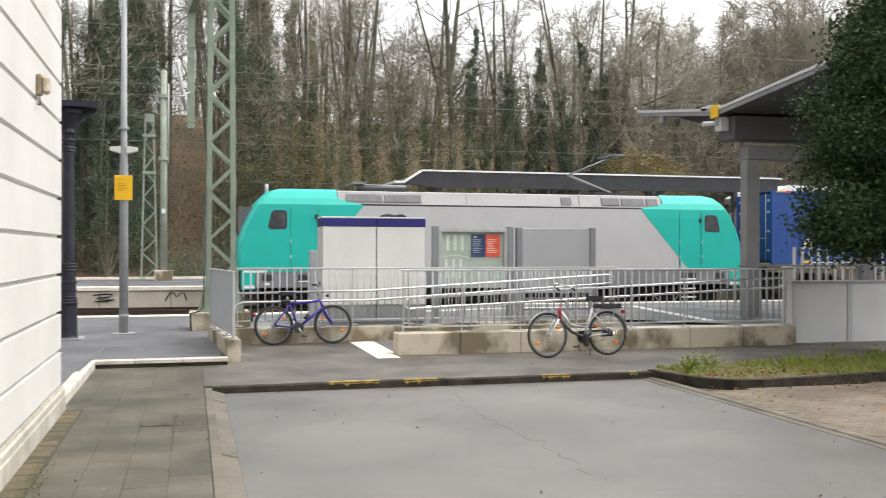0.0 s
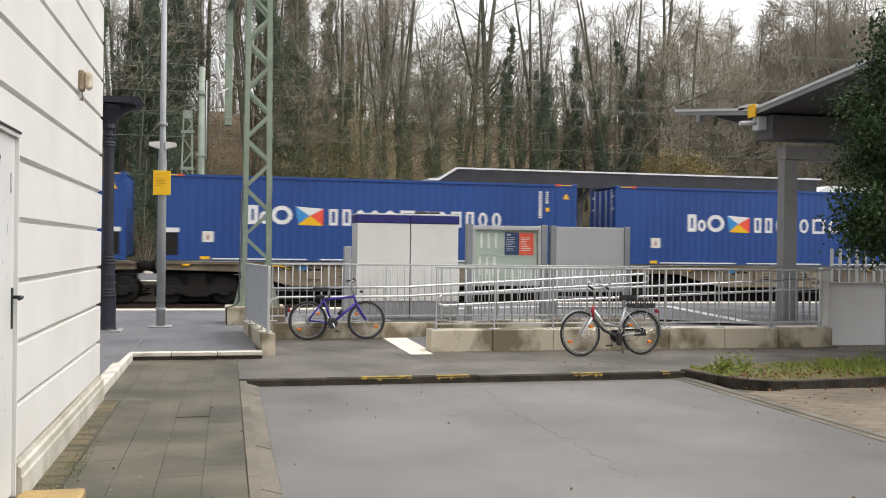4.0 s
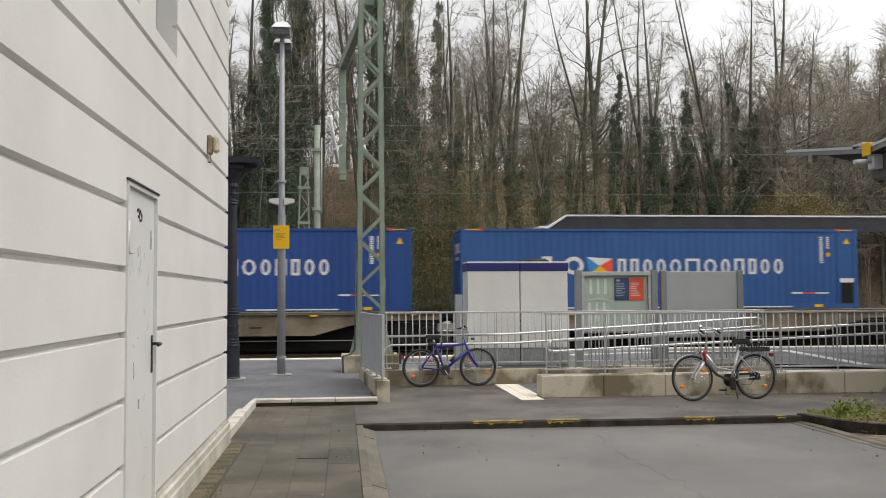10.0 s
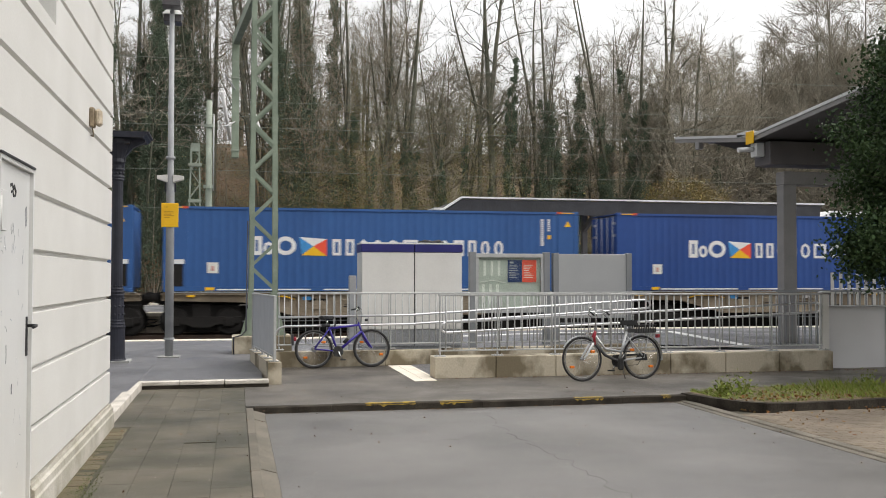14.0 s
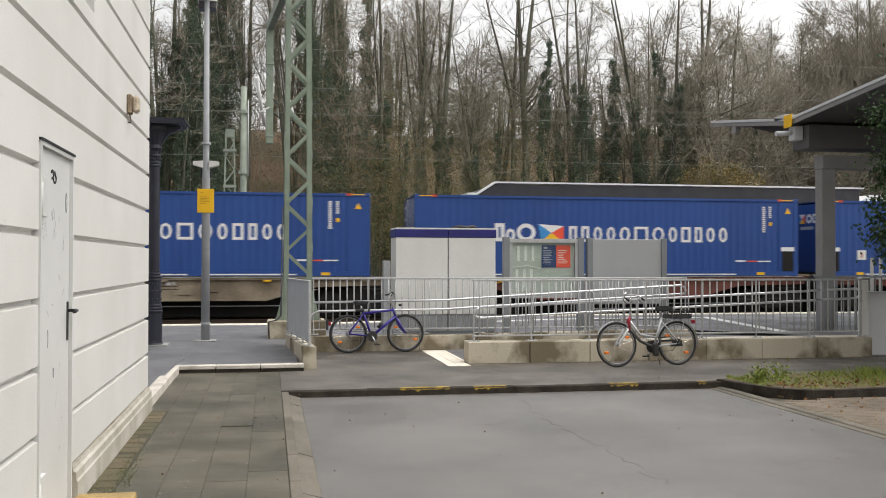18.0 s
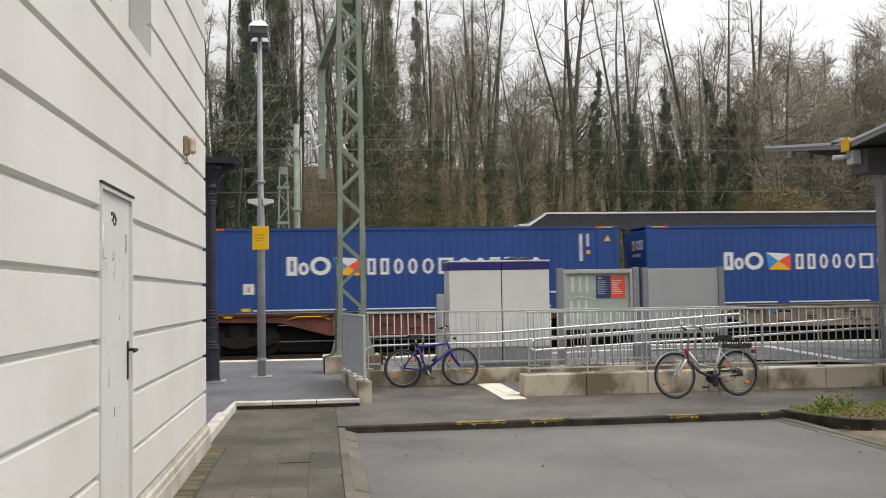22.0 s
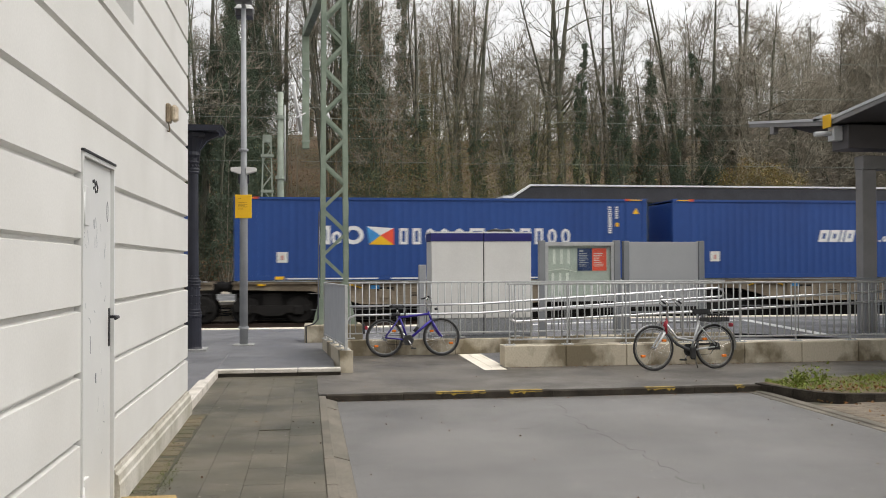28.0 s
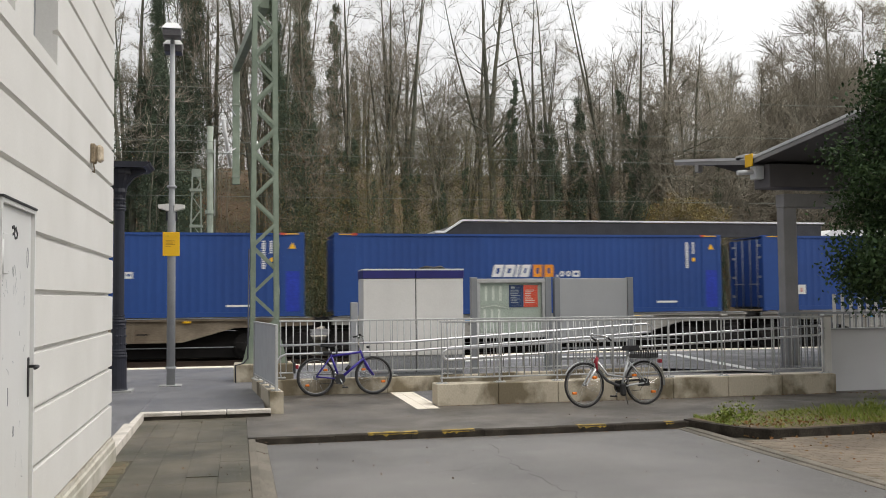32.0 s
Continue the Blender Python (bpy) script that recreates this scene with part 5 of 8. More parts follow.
# paler, greyer twig colour with the distant haze mixed in
hazed_twig = M("hazed_twig", (0.36, 0.325, 0.31), (0.27, 0.24, 0.235), 0.1, 0.95, 0, 4, fine=0.15)


def woodland():
    kinds = tree_kinds()
    r = random.Random(12)
    spots = []

    def plant(u, y, key, top):
        """u: sideways at 56 m out; top: height above the road seen at 56 m."""
        x = -1.7 + (u + 1.7) * y / 56
        z = hill_z(x, y)
        s = (1.7 + (top - 1.7) * y / 56 - z) / (kinds[key][3] - 0.5)
        spots.append((x, y, z, key, s))
    # the trees that stand out, from the station house to the canopy
    for row in ((-5.9, 55, "ivycol1", 14), (1.3, 53, "ivycol0", 12), (2.6, 54, "ivycol1", 13), (5.7, 54, "ivycol2", 11), (8.6, 54.5, "ivycol0", 10.5), (11.6, 54.5, "ivycol2", 12), (16.0, 54, "ivycol2", 12), (20.6, 55, "ivycol2", 12), (28.6, 54, "ivycol0", 11), (-5.3, 57, "dark", 22), (-3.3, 56.5, "tall1", 23), (-7.8, 56, "ivytall1", 23), (-0.4, 57.5, "tall4", 21), (-15, 54, "dark", 24), (-12.4, 55, "ivytall1", 22), (-9.3, 53.5, "dark", 23), (-6.6, 54, "ivycol1", 15), (-4.3, 55, "dark", 21), (-0.3, 56, "tall2", 24), (-4.9, 54.2, "dark", 23),
                (0.2, 56, "tall3", 22), (1.5, 54, "dark", 24), (2.2, 56, "ivytall1", 22), (4.6, 55, "ivytall0", 22), (3.5, 54, "ivycol1", 11), (4.4, 53.4, "ivycol2", 8.5), (7.0, 53.6, "ivycol0", 9), (10.4, 53.6, "ivycol1", 9.5), (13.0, 53.4, "ivycol2", 9), (2.1, 53, "ivycol1", 10.5), (6.6, 57, "tall1", 21), (8.2, 55, "ivytall2", 22), (7.3, 58, "tall2", 22),
                (9.9, 56, "ivycol2", 15), (10.6, 55, "mid0", 15.5), (12.0, 57, "mid2", 15), (13.0, 55, "tall0", 21), (13.7, 56, "tall3", 23), (14.6, 54.5, "ivycol0", 15.4), (15.3, 58, "mid1", 14),
                (16.6, 55, "tall4", 21), (17.4, 54.5, "ivytall1", 20.5), (18.9, 55, "ivycol1", 15.5), (20.2, 57, "mid3", 14), (22.3, 54.5, "leaning", 21), (22.6, 54.2, "ivytall1", 21), (23.1, 54.8, "ivycol0", 15.5),
                (24.1, 55, "tall3", 22), (23.9, 57, "ivycol1", 13.8), (26.6, 54.5, "round", 18), (29.2, 56, "mid1", 15.5), (31.5, 55, "round2", 16.5), (35.6, 55.5, "round2", 20),
                (33.4, 58, "round2", 18), (36.6, 57.5, "round2", 20.5), (34.9, 56.5, "ivycol1", 15), (37.6, 56, "ivytall0", 22), (34.3, 59, "ivycol1", 16), (39.5, 58, "round2", 21), (42, 57, "round2", 21), (45, 58, "ivytall1", 22), (48, 57, "round2", 22)):
        plant(*row)
    tries = 0
    while len(spots) < 142 and tries < 6000:
        tries += 1
        y = 56 + 27 * r.random()
        u = r.uniform(-20, 44)
        if (u < 3 and r.random() < 0.45) or (3 < u <= 9 and r.random() < 0.3) or (-2.7 < u < -0.5 and y < 64) or (9 < u < 17 and r.random() < 0.7) or (17 <= u < 30 and r.random() < 0.5) or (u > 30 and r.random() < 0.75):
            continue
        if -3.3 < u < 0.8:
            key, top = r.choice(("tall0", "tall1", "tall2", "tall3")), r.uniform(15, 22)
        elif u < 3:
            key, top = r.choice(("tall0", "tall1", "ivytall1", "ivytall0", "ivytall2", "dark", "dark", "tall3")), r.uniform(16, 23)
        elif u < 9.2:
            key, top = r.choice(("tall0", "tall1", "tall2", "ivytall1", "tall4", "ivycol1", "ivytall2")), r.uniform(13, 21)
        elif u < 21:
            key, top = r.choice(("mid0", "tall2", "mid2", "tall3", "ivycol2", "ivycol0", "ivytall2")), r.uniform(10.8, 15.5)
        elif u < 30:
            key, top = r.choice(("mid0", "mid1", "mid2", "mid3", "tall1")), r.uniform(13.0, 18.0)
        else:
            key, top = r.choice(("round2", "mid0", "mid1", "round2", "ivycol1")), r.uniform(13, 13.5 + 0.6 * (u - 30))
        x = -1.7 + (u + 1.7) * y / 56
        if all((x - q[0]) ** 2 + (y - q[1]) ** 2 > 2.2 for q in spots):
            plant(u, y, key, top)
    for x, y, z, key, s in spots:
        tm, cm, iv, h = kinds[key]
        w = max(0.72, min(1.25, s)) if key[:4] != "dark" else 1.0
        lab = "tree thickly wrapped in dark green ivy on the wooded slope" if key in ("dark", "ivycol0", "ivycol1", "ivycol2") else "tall bare tree with ivy up its trunk" if iv else "spreading bare winter tree on the wooded slope" if key[:5] == "round" else "slender bare winter tree on the wooded slope"
        turn = r.uniform(0, 6.28) if key != "leaning" else 0.1
        t = thing("tree", lab, "tree", Matrix.LocRotScale((x, y, z), Euler((r.gauss(0, 0.012), r.gauss(0, 0.012), turn)), (w, w, s)), group="woodland trees")
        part("trunk", tm, bark, t)
        part("crown", cm, twig, t)
        if iv:
            part("ivy", iv, ivy, t)
    # shrubs and ground cover
    rr = np.random.RandomState(5)
    shrub = []
    for k, (mt, n, col) in enumerate(((yellow_leaf, 1500, "yellowing"), (ivy, 2600, "dark green"), (dead_leaf, 1400, "brown"), (dead_leaf, 1000, "rusty"))):
        p = rr.normal(size=(n, 3)) * (0.9, 0.9, 0.75) + (0, 0, 1.0)
        lv, lf = leaves([tuple(q) for q in p if q[2] > -0.1], 0.038, 40 + k)
        bm_v, bm_f = [], []
        rq = random.Random(k)
        for _ in range(26):
            a, ln = rq.uniform(0, 6.28), rq.uniform(1.0, 2.3)
            e = Vector((math.cos(a) * 0.5, math.sin(a) * 0.5, 1)).normalized() * ln
            b = len(bm_v)
            for z, q in ((0, 0.016), (1, 0.004)):
                for c in range(3):
                    bm_v.append((e.x * z + q * math.cos(c * 2.1), e.y * z + q * math.sin(c * 2.1), e.z * z))
            for c in range(3):
                bm_f.append((b + c, b + (c + 1) % 3, b + 3 + (c + 1) % 3, b + 3 + c))
        shrub.append((raw_mesh("foliage", lv, lf, mt), raw_mesh("stems", bm_v, bm_f, twig), col))
    for i, (x, y, k, s) in enumerate(((-3.0, 50.9, 1, 0.9), (-2.3, 51.2, 0, 0.7), (-1.7, 50.9, 1, 0.8), (-0.9, 51.1, 1, 0.7), (-1.3, 52.2, 0, 0.8), (-2.6, 52.6, 2, 0.9), (-0.2, 51.6, 3, 0.8), (0.5, 51.0, 1, 0.9), (-0.6, 53.0, 2, 0.8))):
        lf, st, col = shrub[k]
        t = thing("shrub", "low %s shrub on the leaf-strewn bank" % col, "shrub", Matrix.LocRotScale((x, y, hill_z(x, y) - 0.2), Euler((0, 0, i * 1.3)), (s, s, s)), group="slope shrubs")
        part("foliage", lf, ivy, t)
        part("stem", st, twig, t)["kind"] = "stuff"
    for i in range(130):
        y = 50.6 + 26 * r.random() ** 1.1
        x = r.uniform(-28, 46) * (y / 58)
        k = r.choice((0, 1, 1, 1, 2, 2, 3)) if x < 12 else r.choice((0, 1, 2, 2, 2, 3))
        lf, st, col = shrub[k]
        s = r.uniform(0.6, 1.5)
        t = thing("shrub", "%s shrub on the leaf-strewn slope" % col, "shrub", Matrix.LocRotScale((x, y, hill_z(x, y) - 0.05), Euler((0, 0, r.uniform(0, 6.28))), (s, s, s * r.uniform(0.8, 1.4))), group="slope shrubs")
        part("foliage", lf, ivy, t)
        ob = part("stem", st, twig, t)
        ob["kind"] = "stuff"
    # a broad yellow-leaved bush above the far canopy
    bush = thing("shrub", "broad tall bush with yellow and rusty autumn leaves", "shrub", pose(23.9, 51.4, hill_z(23.9, 51.4) + 0.5), group="slope shrubs")
    pts, bv, bf = [], [], []
    rq = random.Random(31)
    for _ in range(70):
        a, f = rq.uniform(0, 6.283), rq.random() ** 0.5
        c = Vector((math.cos(a) * f * 2.5, math.sin(a) * f * 1.5, 5.6 + 1.9 * (1 - f * f) ** 0.5 * rq.uniform(0.3, 1.0) - 0.9 * (rq.random() < 0.3)))
        for _ in range(110):
            pts.append((c.x + rq.gauss(0, 0.3), c.y + rq.gauss(0, 0.3), c.z + rq.gauss(0, 0.26)))
        b = len(bv)
        for q, e in ((0.03, Vector((c.x * 0.15, c.y * 0.15, -0.2))), (0.006, c)):
            bv += [tuple(e + Vector((q * math.cos(k * 2.1), q * math.sin(k * 2.1), 0))) for k in range(3)]
        bf += [(b + k, b + (k + 1) % 3, b + 3 + (k + 1) % 3, b + 3 + k) for k in range(3)]
    lv, lf = leaves(pts, 0.05, 77)
    part("foliage", raw_mesh("foliage", lv, lf, bush_leaf), bush_leaf, bush)
    part("stem", raw_mesh("stem", bv, bf, twig), twig, bush)["kind"] = "stuff"
    pts = []
    for _ in range(11000):
        y = 50.3 + 26 * rr.rand() ** 1.2
        x = rr.uniform(-30, 50) * (y / 60)
        if noise.noise(Vector((x * 0.22, y * 0.22, 7))) > -0.12 + 0.02 * x * 0.3 + (0.25 if -3.4 < x < 0.6 else 0):
            pts.append((x, y, hill_z(x, y) + abs(rr.normal()) * 0.2))
    lv, lf = leaves(pts, 0.07, 9)
    tagged(new("ivy_ground_cover", raw_mesh("ivy_ground_cover", lv, lf, ivy)), "dark ivy covering the slope", "ground cover", kind="stuff")
    pts = []
    for _ in range(26000):
        y = 50.2 + 28 * rr.rand() ** 1.2
        x = rr.uniform(-30, 50) * (y / 60)
        pts.append((x, y, hill_z(x, y) + abs(rr.normal()) * 0.07))
    lv, lf = leaves(pts, 0.055, 10)
    tagged(new("fallen_leaves", raw_mesh("fallen_leaves", lv, lf, dead_leaf)), "brown fallen leaves on the slope", "fallen leaves", kind="stuff")
    # last leaves hanging in the lower crowns
    for name, mt, size, seed, share, a, b, many, high, lab in (
            ("yellow_leaves", yellow_leaf, 0.034, 11, 0.8, 1.5, 14, 18, 0.65, "sparse yellow leaves still hanging in the wood"),
            ("olive_leaves", olive_leaf, 0.036, 12, 0.9, 1.5, 15, 26, 0.7, "sparse olive leaves in the understorey"),
            ("rusty_leaves", rusty_leaf, 0.034, 13, 0.8, -3.5, 5, 20, 0.95, "last rust-brown leaves in the high crowns")):
        pts = []
        for x, y, z, key, s in spots:
            u = -1.7 + (x + 1.7) / y * 56
            if r.random() < share * (1.0 if -4 < u < 16 else 0.5):
                for _ in range(many if a < u < b else 3):
                    c = Vector((x + r.gauss(0, 1.6), y - 1.0 + r.gauss(0, 0.8), z + r.uniform(1.0, max(2.0, min(10.5 if high < 0.9 else 18, high * s * kinds[key][3])))))
                    for _ in range(r.randint(30, 120)):
                        pts.append((c.x + r.gauss(0, 0.8), c.y + r.gauss(0, 0.8), c.z + r.gauss(0, 1.0)))
        lv, lf = leaves(pts, size, seed)
        tagged(new(name, raw_mesh(name, lv, lf, mt)), lab, "leaves", kind="stuff")

    # saplings and brush on the slope, and the distant wooded ridge in haze-paled twigs
    def brush(name, count, seed, xr, yr, hr, rad, arms, mt, lab, cat):
        V, Fc = [], []
        rq = random.Random(seed)
        for i in range(count):
            y = rq.uniform(*yr)
            x = rq.uniform(*xr) * (y / 60)
            z = hill_z(x, y) - 0.3
            h = rq.uniform(*hr)
            b = len(V)
            dx = rq.gauss(0, 0.035 * h)
            for q, rr2 in ((0, rad), (1, rad * 0.15)):
                for c in range(3):
                    V.append((x + dx * q + rr2 * math.cos(c * 2.1), y + rr2 * math.sin(c * 2.1), z + h * q))
            for c in range(3):
                Fc.append((b + c, b + (c + 1) % 3, b + 3 + (c + 1) % 3, b + 3 + c))
            for _ in range(arms):
                f = rq.uniform(0.15, 0.97)
                a = rq.uniform(0, 6.28)
                ln = h * rq.uniform(0.1, 0.26)
                p = Vector((x + dx * f, y, z + h * f))
                e = p + Vector((math.cos(a) * ln * 0.6, math.sin(a) * ln * 0.6, ln * 0.8))
                w = rad * 0.3
                b = len(V)
                V += [tuple(p + Vector((w, 0, 0))), tuple(p - Vector((w, 0, 0))), tuple(e)]
                Fc.append((b, b + 1, b + 2))
                for _ in range(3):
                    q = p.lerp(e, rq.uniform(0.4, 1.0))
                    g = q + Vector((rq.gauss(0, 0.25) * ln, rq.gauss(0, 0.25) * ln, rq.uniform(0.1, 0.5) * ln))
                    b = len(V)
                    V += [tuple(q + Vector((w * 0.45, 0, 0))), tuple(q - Vector((w * 0.45, 0, 0))), tuple(g)]
                    Fc.append((b, b + 1, b + 2))
        tagged(new(name, raw_mesh(name, V, Fc, mt)), lab, cat, kind="stuff")

    brush("saplings", 430, 78, (-30, 46), (53, 78), (3, 8.5), 0.028, 22, twig, "thin bare saplings and brush on the slope", "saplings")
    brush("brushwood", 600, 79, (-32, 52), (68, 86), (1.5, 4.2), 0.03, 18, bark, "low tangled brushwood along the top of the slope", "brushwood")
    brush("distant_wood", 220, 77, (-34, 6), (86, 118), (8, 14), 0.07, 18, hazed_twig, "distant bare woodland on the ridge", "woodland")
    brush("distant_wood", 120, 76, (8, 66), (84, 112), (3, 7.5), 0.06, 22, hazed_twig, "distant bare woodland on the ridge", "woodland")
    brush("distant_wood", 150, 75, (36, 66), (76, 92), (5, 11), 0.05, 22, hazed_twig, "bare wood on the higher ridge, haze put into its colour", "woodland")


woodland()


# ---- the train ----
def shift(t):
    """Metres the train has gone at t seconds."""
    u = t / 10
    return 98.351 * u + 0.6202 * u ** 2 + 0.1024 * u ** 3 - 0.0118 * u ** 4


MOVING = []                          # (object, x of its origin at the start, y, z)


def rides(ob, x, y, z):
    ob.matrix_basis = pose(x, y, z)
    MOVING.append((ob, x, y, z))
    return ob


LC, WC, HC = 14.5, 2.5, 2.87


def corrugated(x0, x1, z0, z1, y, out):
    """Trapezoid-ribbed sheet facing out (-1: towards -y)."""
    vs, fs = [], []
    n = max(1, round((x1 - x0) / 0.28))
    p = (x1 - x0) / n
    for i in range(n):
        for dx, dy in ((0, 0), (0.25, 0), (0.40, 0.009), (0.85, 0.009)):
            vs += [(x0 + (i + dx) * p, y - out * dy, z0), (x0 + (i + dx) * p, y - out * dy, z1)]
    vs += [(x1, y, z0), (x1, y, z1)]
    for i in range(len(vs) // 2 - 1):
        fs.append((2 * i, 2 * i + 2, 2 * i + 3, 2 * i + 1))
    return vs, fs


def joined(lists):
    V, Fc = [], []
    for vs, fs in lists:
        b = len(V)
        V += vs
        Fc += [tuple(i + b for i in f) for f in fs]
    return V, Fc


CACHE = {}


def shared(key, make):
    if key not in CACHE:
        CACHE[key] = make()
    return CACHE[key]


def hollow(w, h, s, n=4, slant=0.0):
    """An upright hollow block or ring, strokes s wide."""
    bm = B()
    if n == 4:
        ang = [(0, 0), (w, 0), (w, h), (0, h)]
        inn = [(s, s), (w - s, s), (w - s, h - s), (s, h - s)]
    else:
        ang = [(w / 2 + w / 2 * math.cos(k * 6.2832 / n), h / 2 + h / 2 * math.sin(k * 6.2832 / n)) for k in range(n)]
        inn = [(w / 2 + (w / 2 - s) * math.cos(k * 6.2832 / n), h / 2 + (h / 2 - s) * math.sin(k * 6.2832 / n)) for k in range(n)]
    vo = [[bm.verts.new((px + slant * pz, y, pz)) for px, pz in row] for row in (ang, inn) for y in (-0.004, 0.0)]
    for k in range(len(ang)):
        j = (k + 1) % len(ang)
        bm.faces.new((vo[0][k], vo[0][j], vo[2][j], vo[2][k]))
        bm.faces.new((vo[0][k], vo[1][k], vo[1][j], vo[0][j]))
        bm.faces.new((vo[2][k], vo[2][j], vo[3][j], vo[3][k]))
    return bm


def hollow_row(parent, shapes, x, z, gap, mt):
    """A row of hollow blocks: (width, height, stroke, corners, slant)."""
    for sh in shapes:
        me = shared(("hollow", sh, mt.name), lambda: mesh_of("letter_block", hollow(*sh)))
        part("letter_block", me, mt, parent, at=pose(x, 0.029, z))
        x += sh[0] + gap
    return x


def container(kind, x, doors, notch=""):
    paint = {"ferry": cont_blue, "light": cont_light, "unit": cont_blue, "orange": cont_orange}[kind]
    lab = {"ferry": "blue forty-five-foot freight container with white lettering blocks and flag emblem", "light": "bright blue forty-five-foot freight container with white lettering blocks and flag emblem",
           "unit": "blue freight container with a small white and orange lettering block", "orange": "orange-red corrugated freight container with touched-up patches"}[kind]
    c = thing("freight_container", lab, "container", group="freight containers")
    k = "orange" if kind == "orange" else kind
    ends = (0.72, LC - 0.72)
    side = shared(("side", k), lambda: raw_mesh("side_panel", *corrugated(ends[0], ends[1], 0.17, HC - 0.1, 0.03, -1), paint))
    part("side_panel", side, paint, c)
    back = shared(("back", k), lambda: raw_mesh("side_panel", *corrugated(0.1, LC - 0.1, 0.17, HC - 0.1, WC - 0.03, 1), paint))
    part("side_panel", back, paint, c)

    def post_mesh():
        bm = B()
        box(bm, 0, 0.16, 0, 0.16, 0.119, HC - 0.119)
        return mesh_of("corner_post", bm)
    for px, py in ((0, 0), (LC - 0.16, 0), (0, WC - 0.16), (LC - 0.16, WC - 0.16)):
        part("corner_post", shared(("post", k), post_mesh), paint, c, at=pose(px, py, 0))
    cast = shared(("cast", k), lambda: mesh_of("corner_casting", box(B(), 0, 0.18, -0.006, 0.17, 0, 0.118, 0.008)))
    for px in (0, LC - 0.18):
        for pz in (0, HC - 0.118):
            part("corner_casting", cast, paint, c, at=pose(px, 0, pz))
    for px in ends:
        part("intermediate_post", shared(("mid", k), lambda: mesh_of("intermediate_post", box(B(), -0.05, 0.05, 0.012, 0.08, 0.16, HC - 0.1))), paint, c, at=pose(px, 0, 0))
    for a, b in ((0.16, ends[0] - 0.05), (ends[1] + 0.05, LC - 0.16)):
        part("end_panel", shared(("ep", k), lambda: mesh_of("end_panel", box(B(), 0, ends[0] - 0.21, 0.02, 0.07, 0.17, HC - 0.1))), paint, c, at=pose(a, 0, 0))
    part("top_rail", shared(("tr", k), lambda: mesh_of("top_rail", box(B(), 0.181, LC - 0.181, 0.0, 0.06, HC - 0.1, HC - 0.02))), paint, c)
    part("bottom_rail", shared(("br", k), lambda: mesh_of("bottom_rail", box(B(), 0.181, LC - 0.181, 0.0, 0.06, 0.02, 0.168))), paint, c)
    part("roof", shared(("roof", k), lambda: mesh_of("roof", box(B(), 0.01, LC - 0.01, 0.061, WC - 0.04, HC - 0.06, HC - 0.03))), paint, c)
    part("floor", shared(("floor", "x"), lambda: mesh_of("floor", box(B(), 0.1, LC - 0.1, 0.061, WC - 0.04, 0.06, 0.16))), loco_dark, c)
    # doors with lock bars, or a plain ribbed front with the emblem
    if doors:
        for j in (0, 1):
            y0 = 0.165 + j * 1.09
            d = part("door", shared(("door", k), lambda: mesh_of("door", box(B(), 0.03, 0.08, 0, 1.08, 0.15, HC - 0.13, 0.01))), paint, c, at=pose(0, y0, 0))
            for yy in (0.28, 0.8):
                part("lock_bar", shared(("bar", "x"), lambda: mesh_of("lock_bar", tube(B(), [(0.012, 0, 0.1), (0.012, 0, HC - 0.1)], 0.018, 6))), galv, d, at=pose(0, yy, 0))
            bm_key = shared(("hn", "x"), lambda: mesh_of("lock_handle", box(B(), -0.005, 0.02, 0.2, 0.9, 1.0, 1.04)))
            part("lock_handle", bm_key, galv, d)
            for zz in (0.5, 1.25, 2.0, 2.45):
                part("hinge", shared(("hg", "x"), lambda: mesh_of("hinge", box(B(), 0.0, 0.029, 0, 0.2, 0, 0.09))), galv, d, at=pose(0, 0.0 if j == 0 else 0.88, zz))
    else:
        part("front_wall", shared(("fw", k), lambda: mesh_of("front_wall", box(B(), 0.03, 0.08, 0.16, WC - 0.16, 0.15, HC - 0.12))), paint, c)
        for m in range(9):
            part("front_rib", shared(("fr", k), lambda: mesh_of("front_rib", box(B(), 0.012, 0.029, 0.0, 0.12, 0.2, HC - 0.18))), paint, c, at=pose(0, 0.2 + m * 0.25, 0))
    part("end_wall", shared(("ew", k), lambda: mesh_of("end_wall", box(B(), LC - 0.08, LC - 0.03, 0.16, WC - 0.16, 0.15, HC - 0.12))), paint, c)
    # markings

    def marks(bm_maker, key):
        return shared(key, lambda: mesh_of("marking", bm_maker()))

    def codes():
        bm = B()
        for i in range(13):
            box(bm, LC - 1.42, LC - 1.31, 0.021, 0.0285, HC - 0.34 - i * 0.075, HC - 0.285 - i * 0.075)
        for i in range(6):
            box(bm, LC - 1.16, LC - 1.07, 0.021, 0.0285, HC - 0.34 - i * 0.075, HC - 0.285 - i * 0.075)
        return bm
    part("code_marks", marks(codes, ("codes", "w")), paint_white, c, "white code marks")["kind"] = "stuff"
    part("warning_sign", marks(lambda: prism(B(), [(LC - 0.52, HC - 0.55), (LC - 0.28, HC - 0.55), (LC - 0.40, HC - 0.34)], 0.008, 0.018, "y"), ("warn", "y")), sign_yellow, c, "yellow warning triangle")
    part("yellow_mark", marks(lambda: box(B(), LC - 1.16, LC - 1.04, 0.021, 0.0285, HC - 1.0, HC - 0.86), ("ym", 1)), sign_yellow, c)
    for px in (ends[0] - 0.12, ends[1] - 0.1):
        part("red_mark", marks(lambda: box(B(), 0, 0.2, -0.0045, -0.001, HC - 0.09, HC - 0.01), ("rm", 1)), cont_orange, c, at=pose(px, 0, 0))
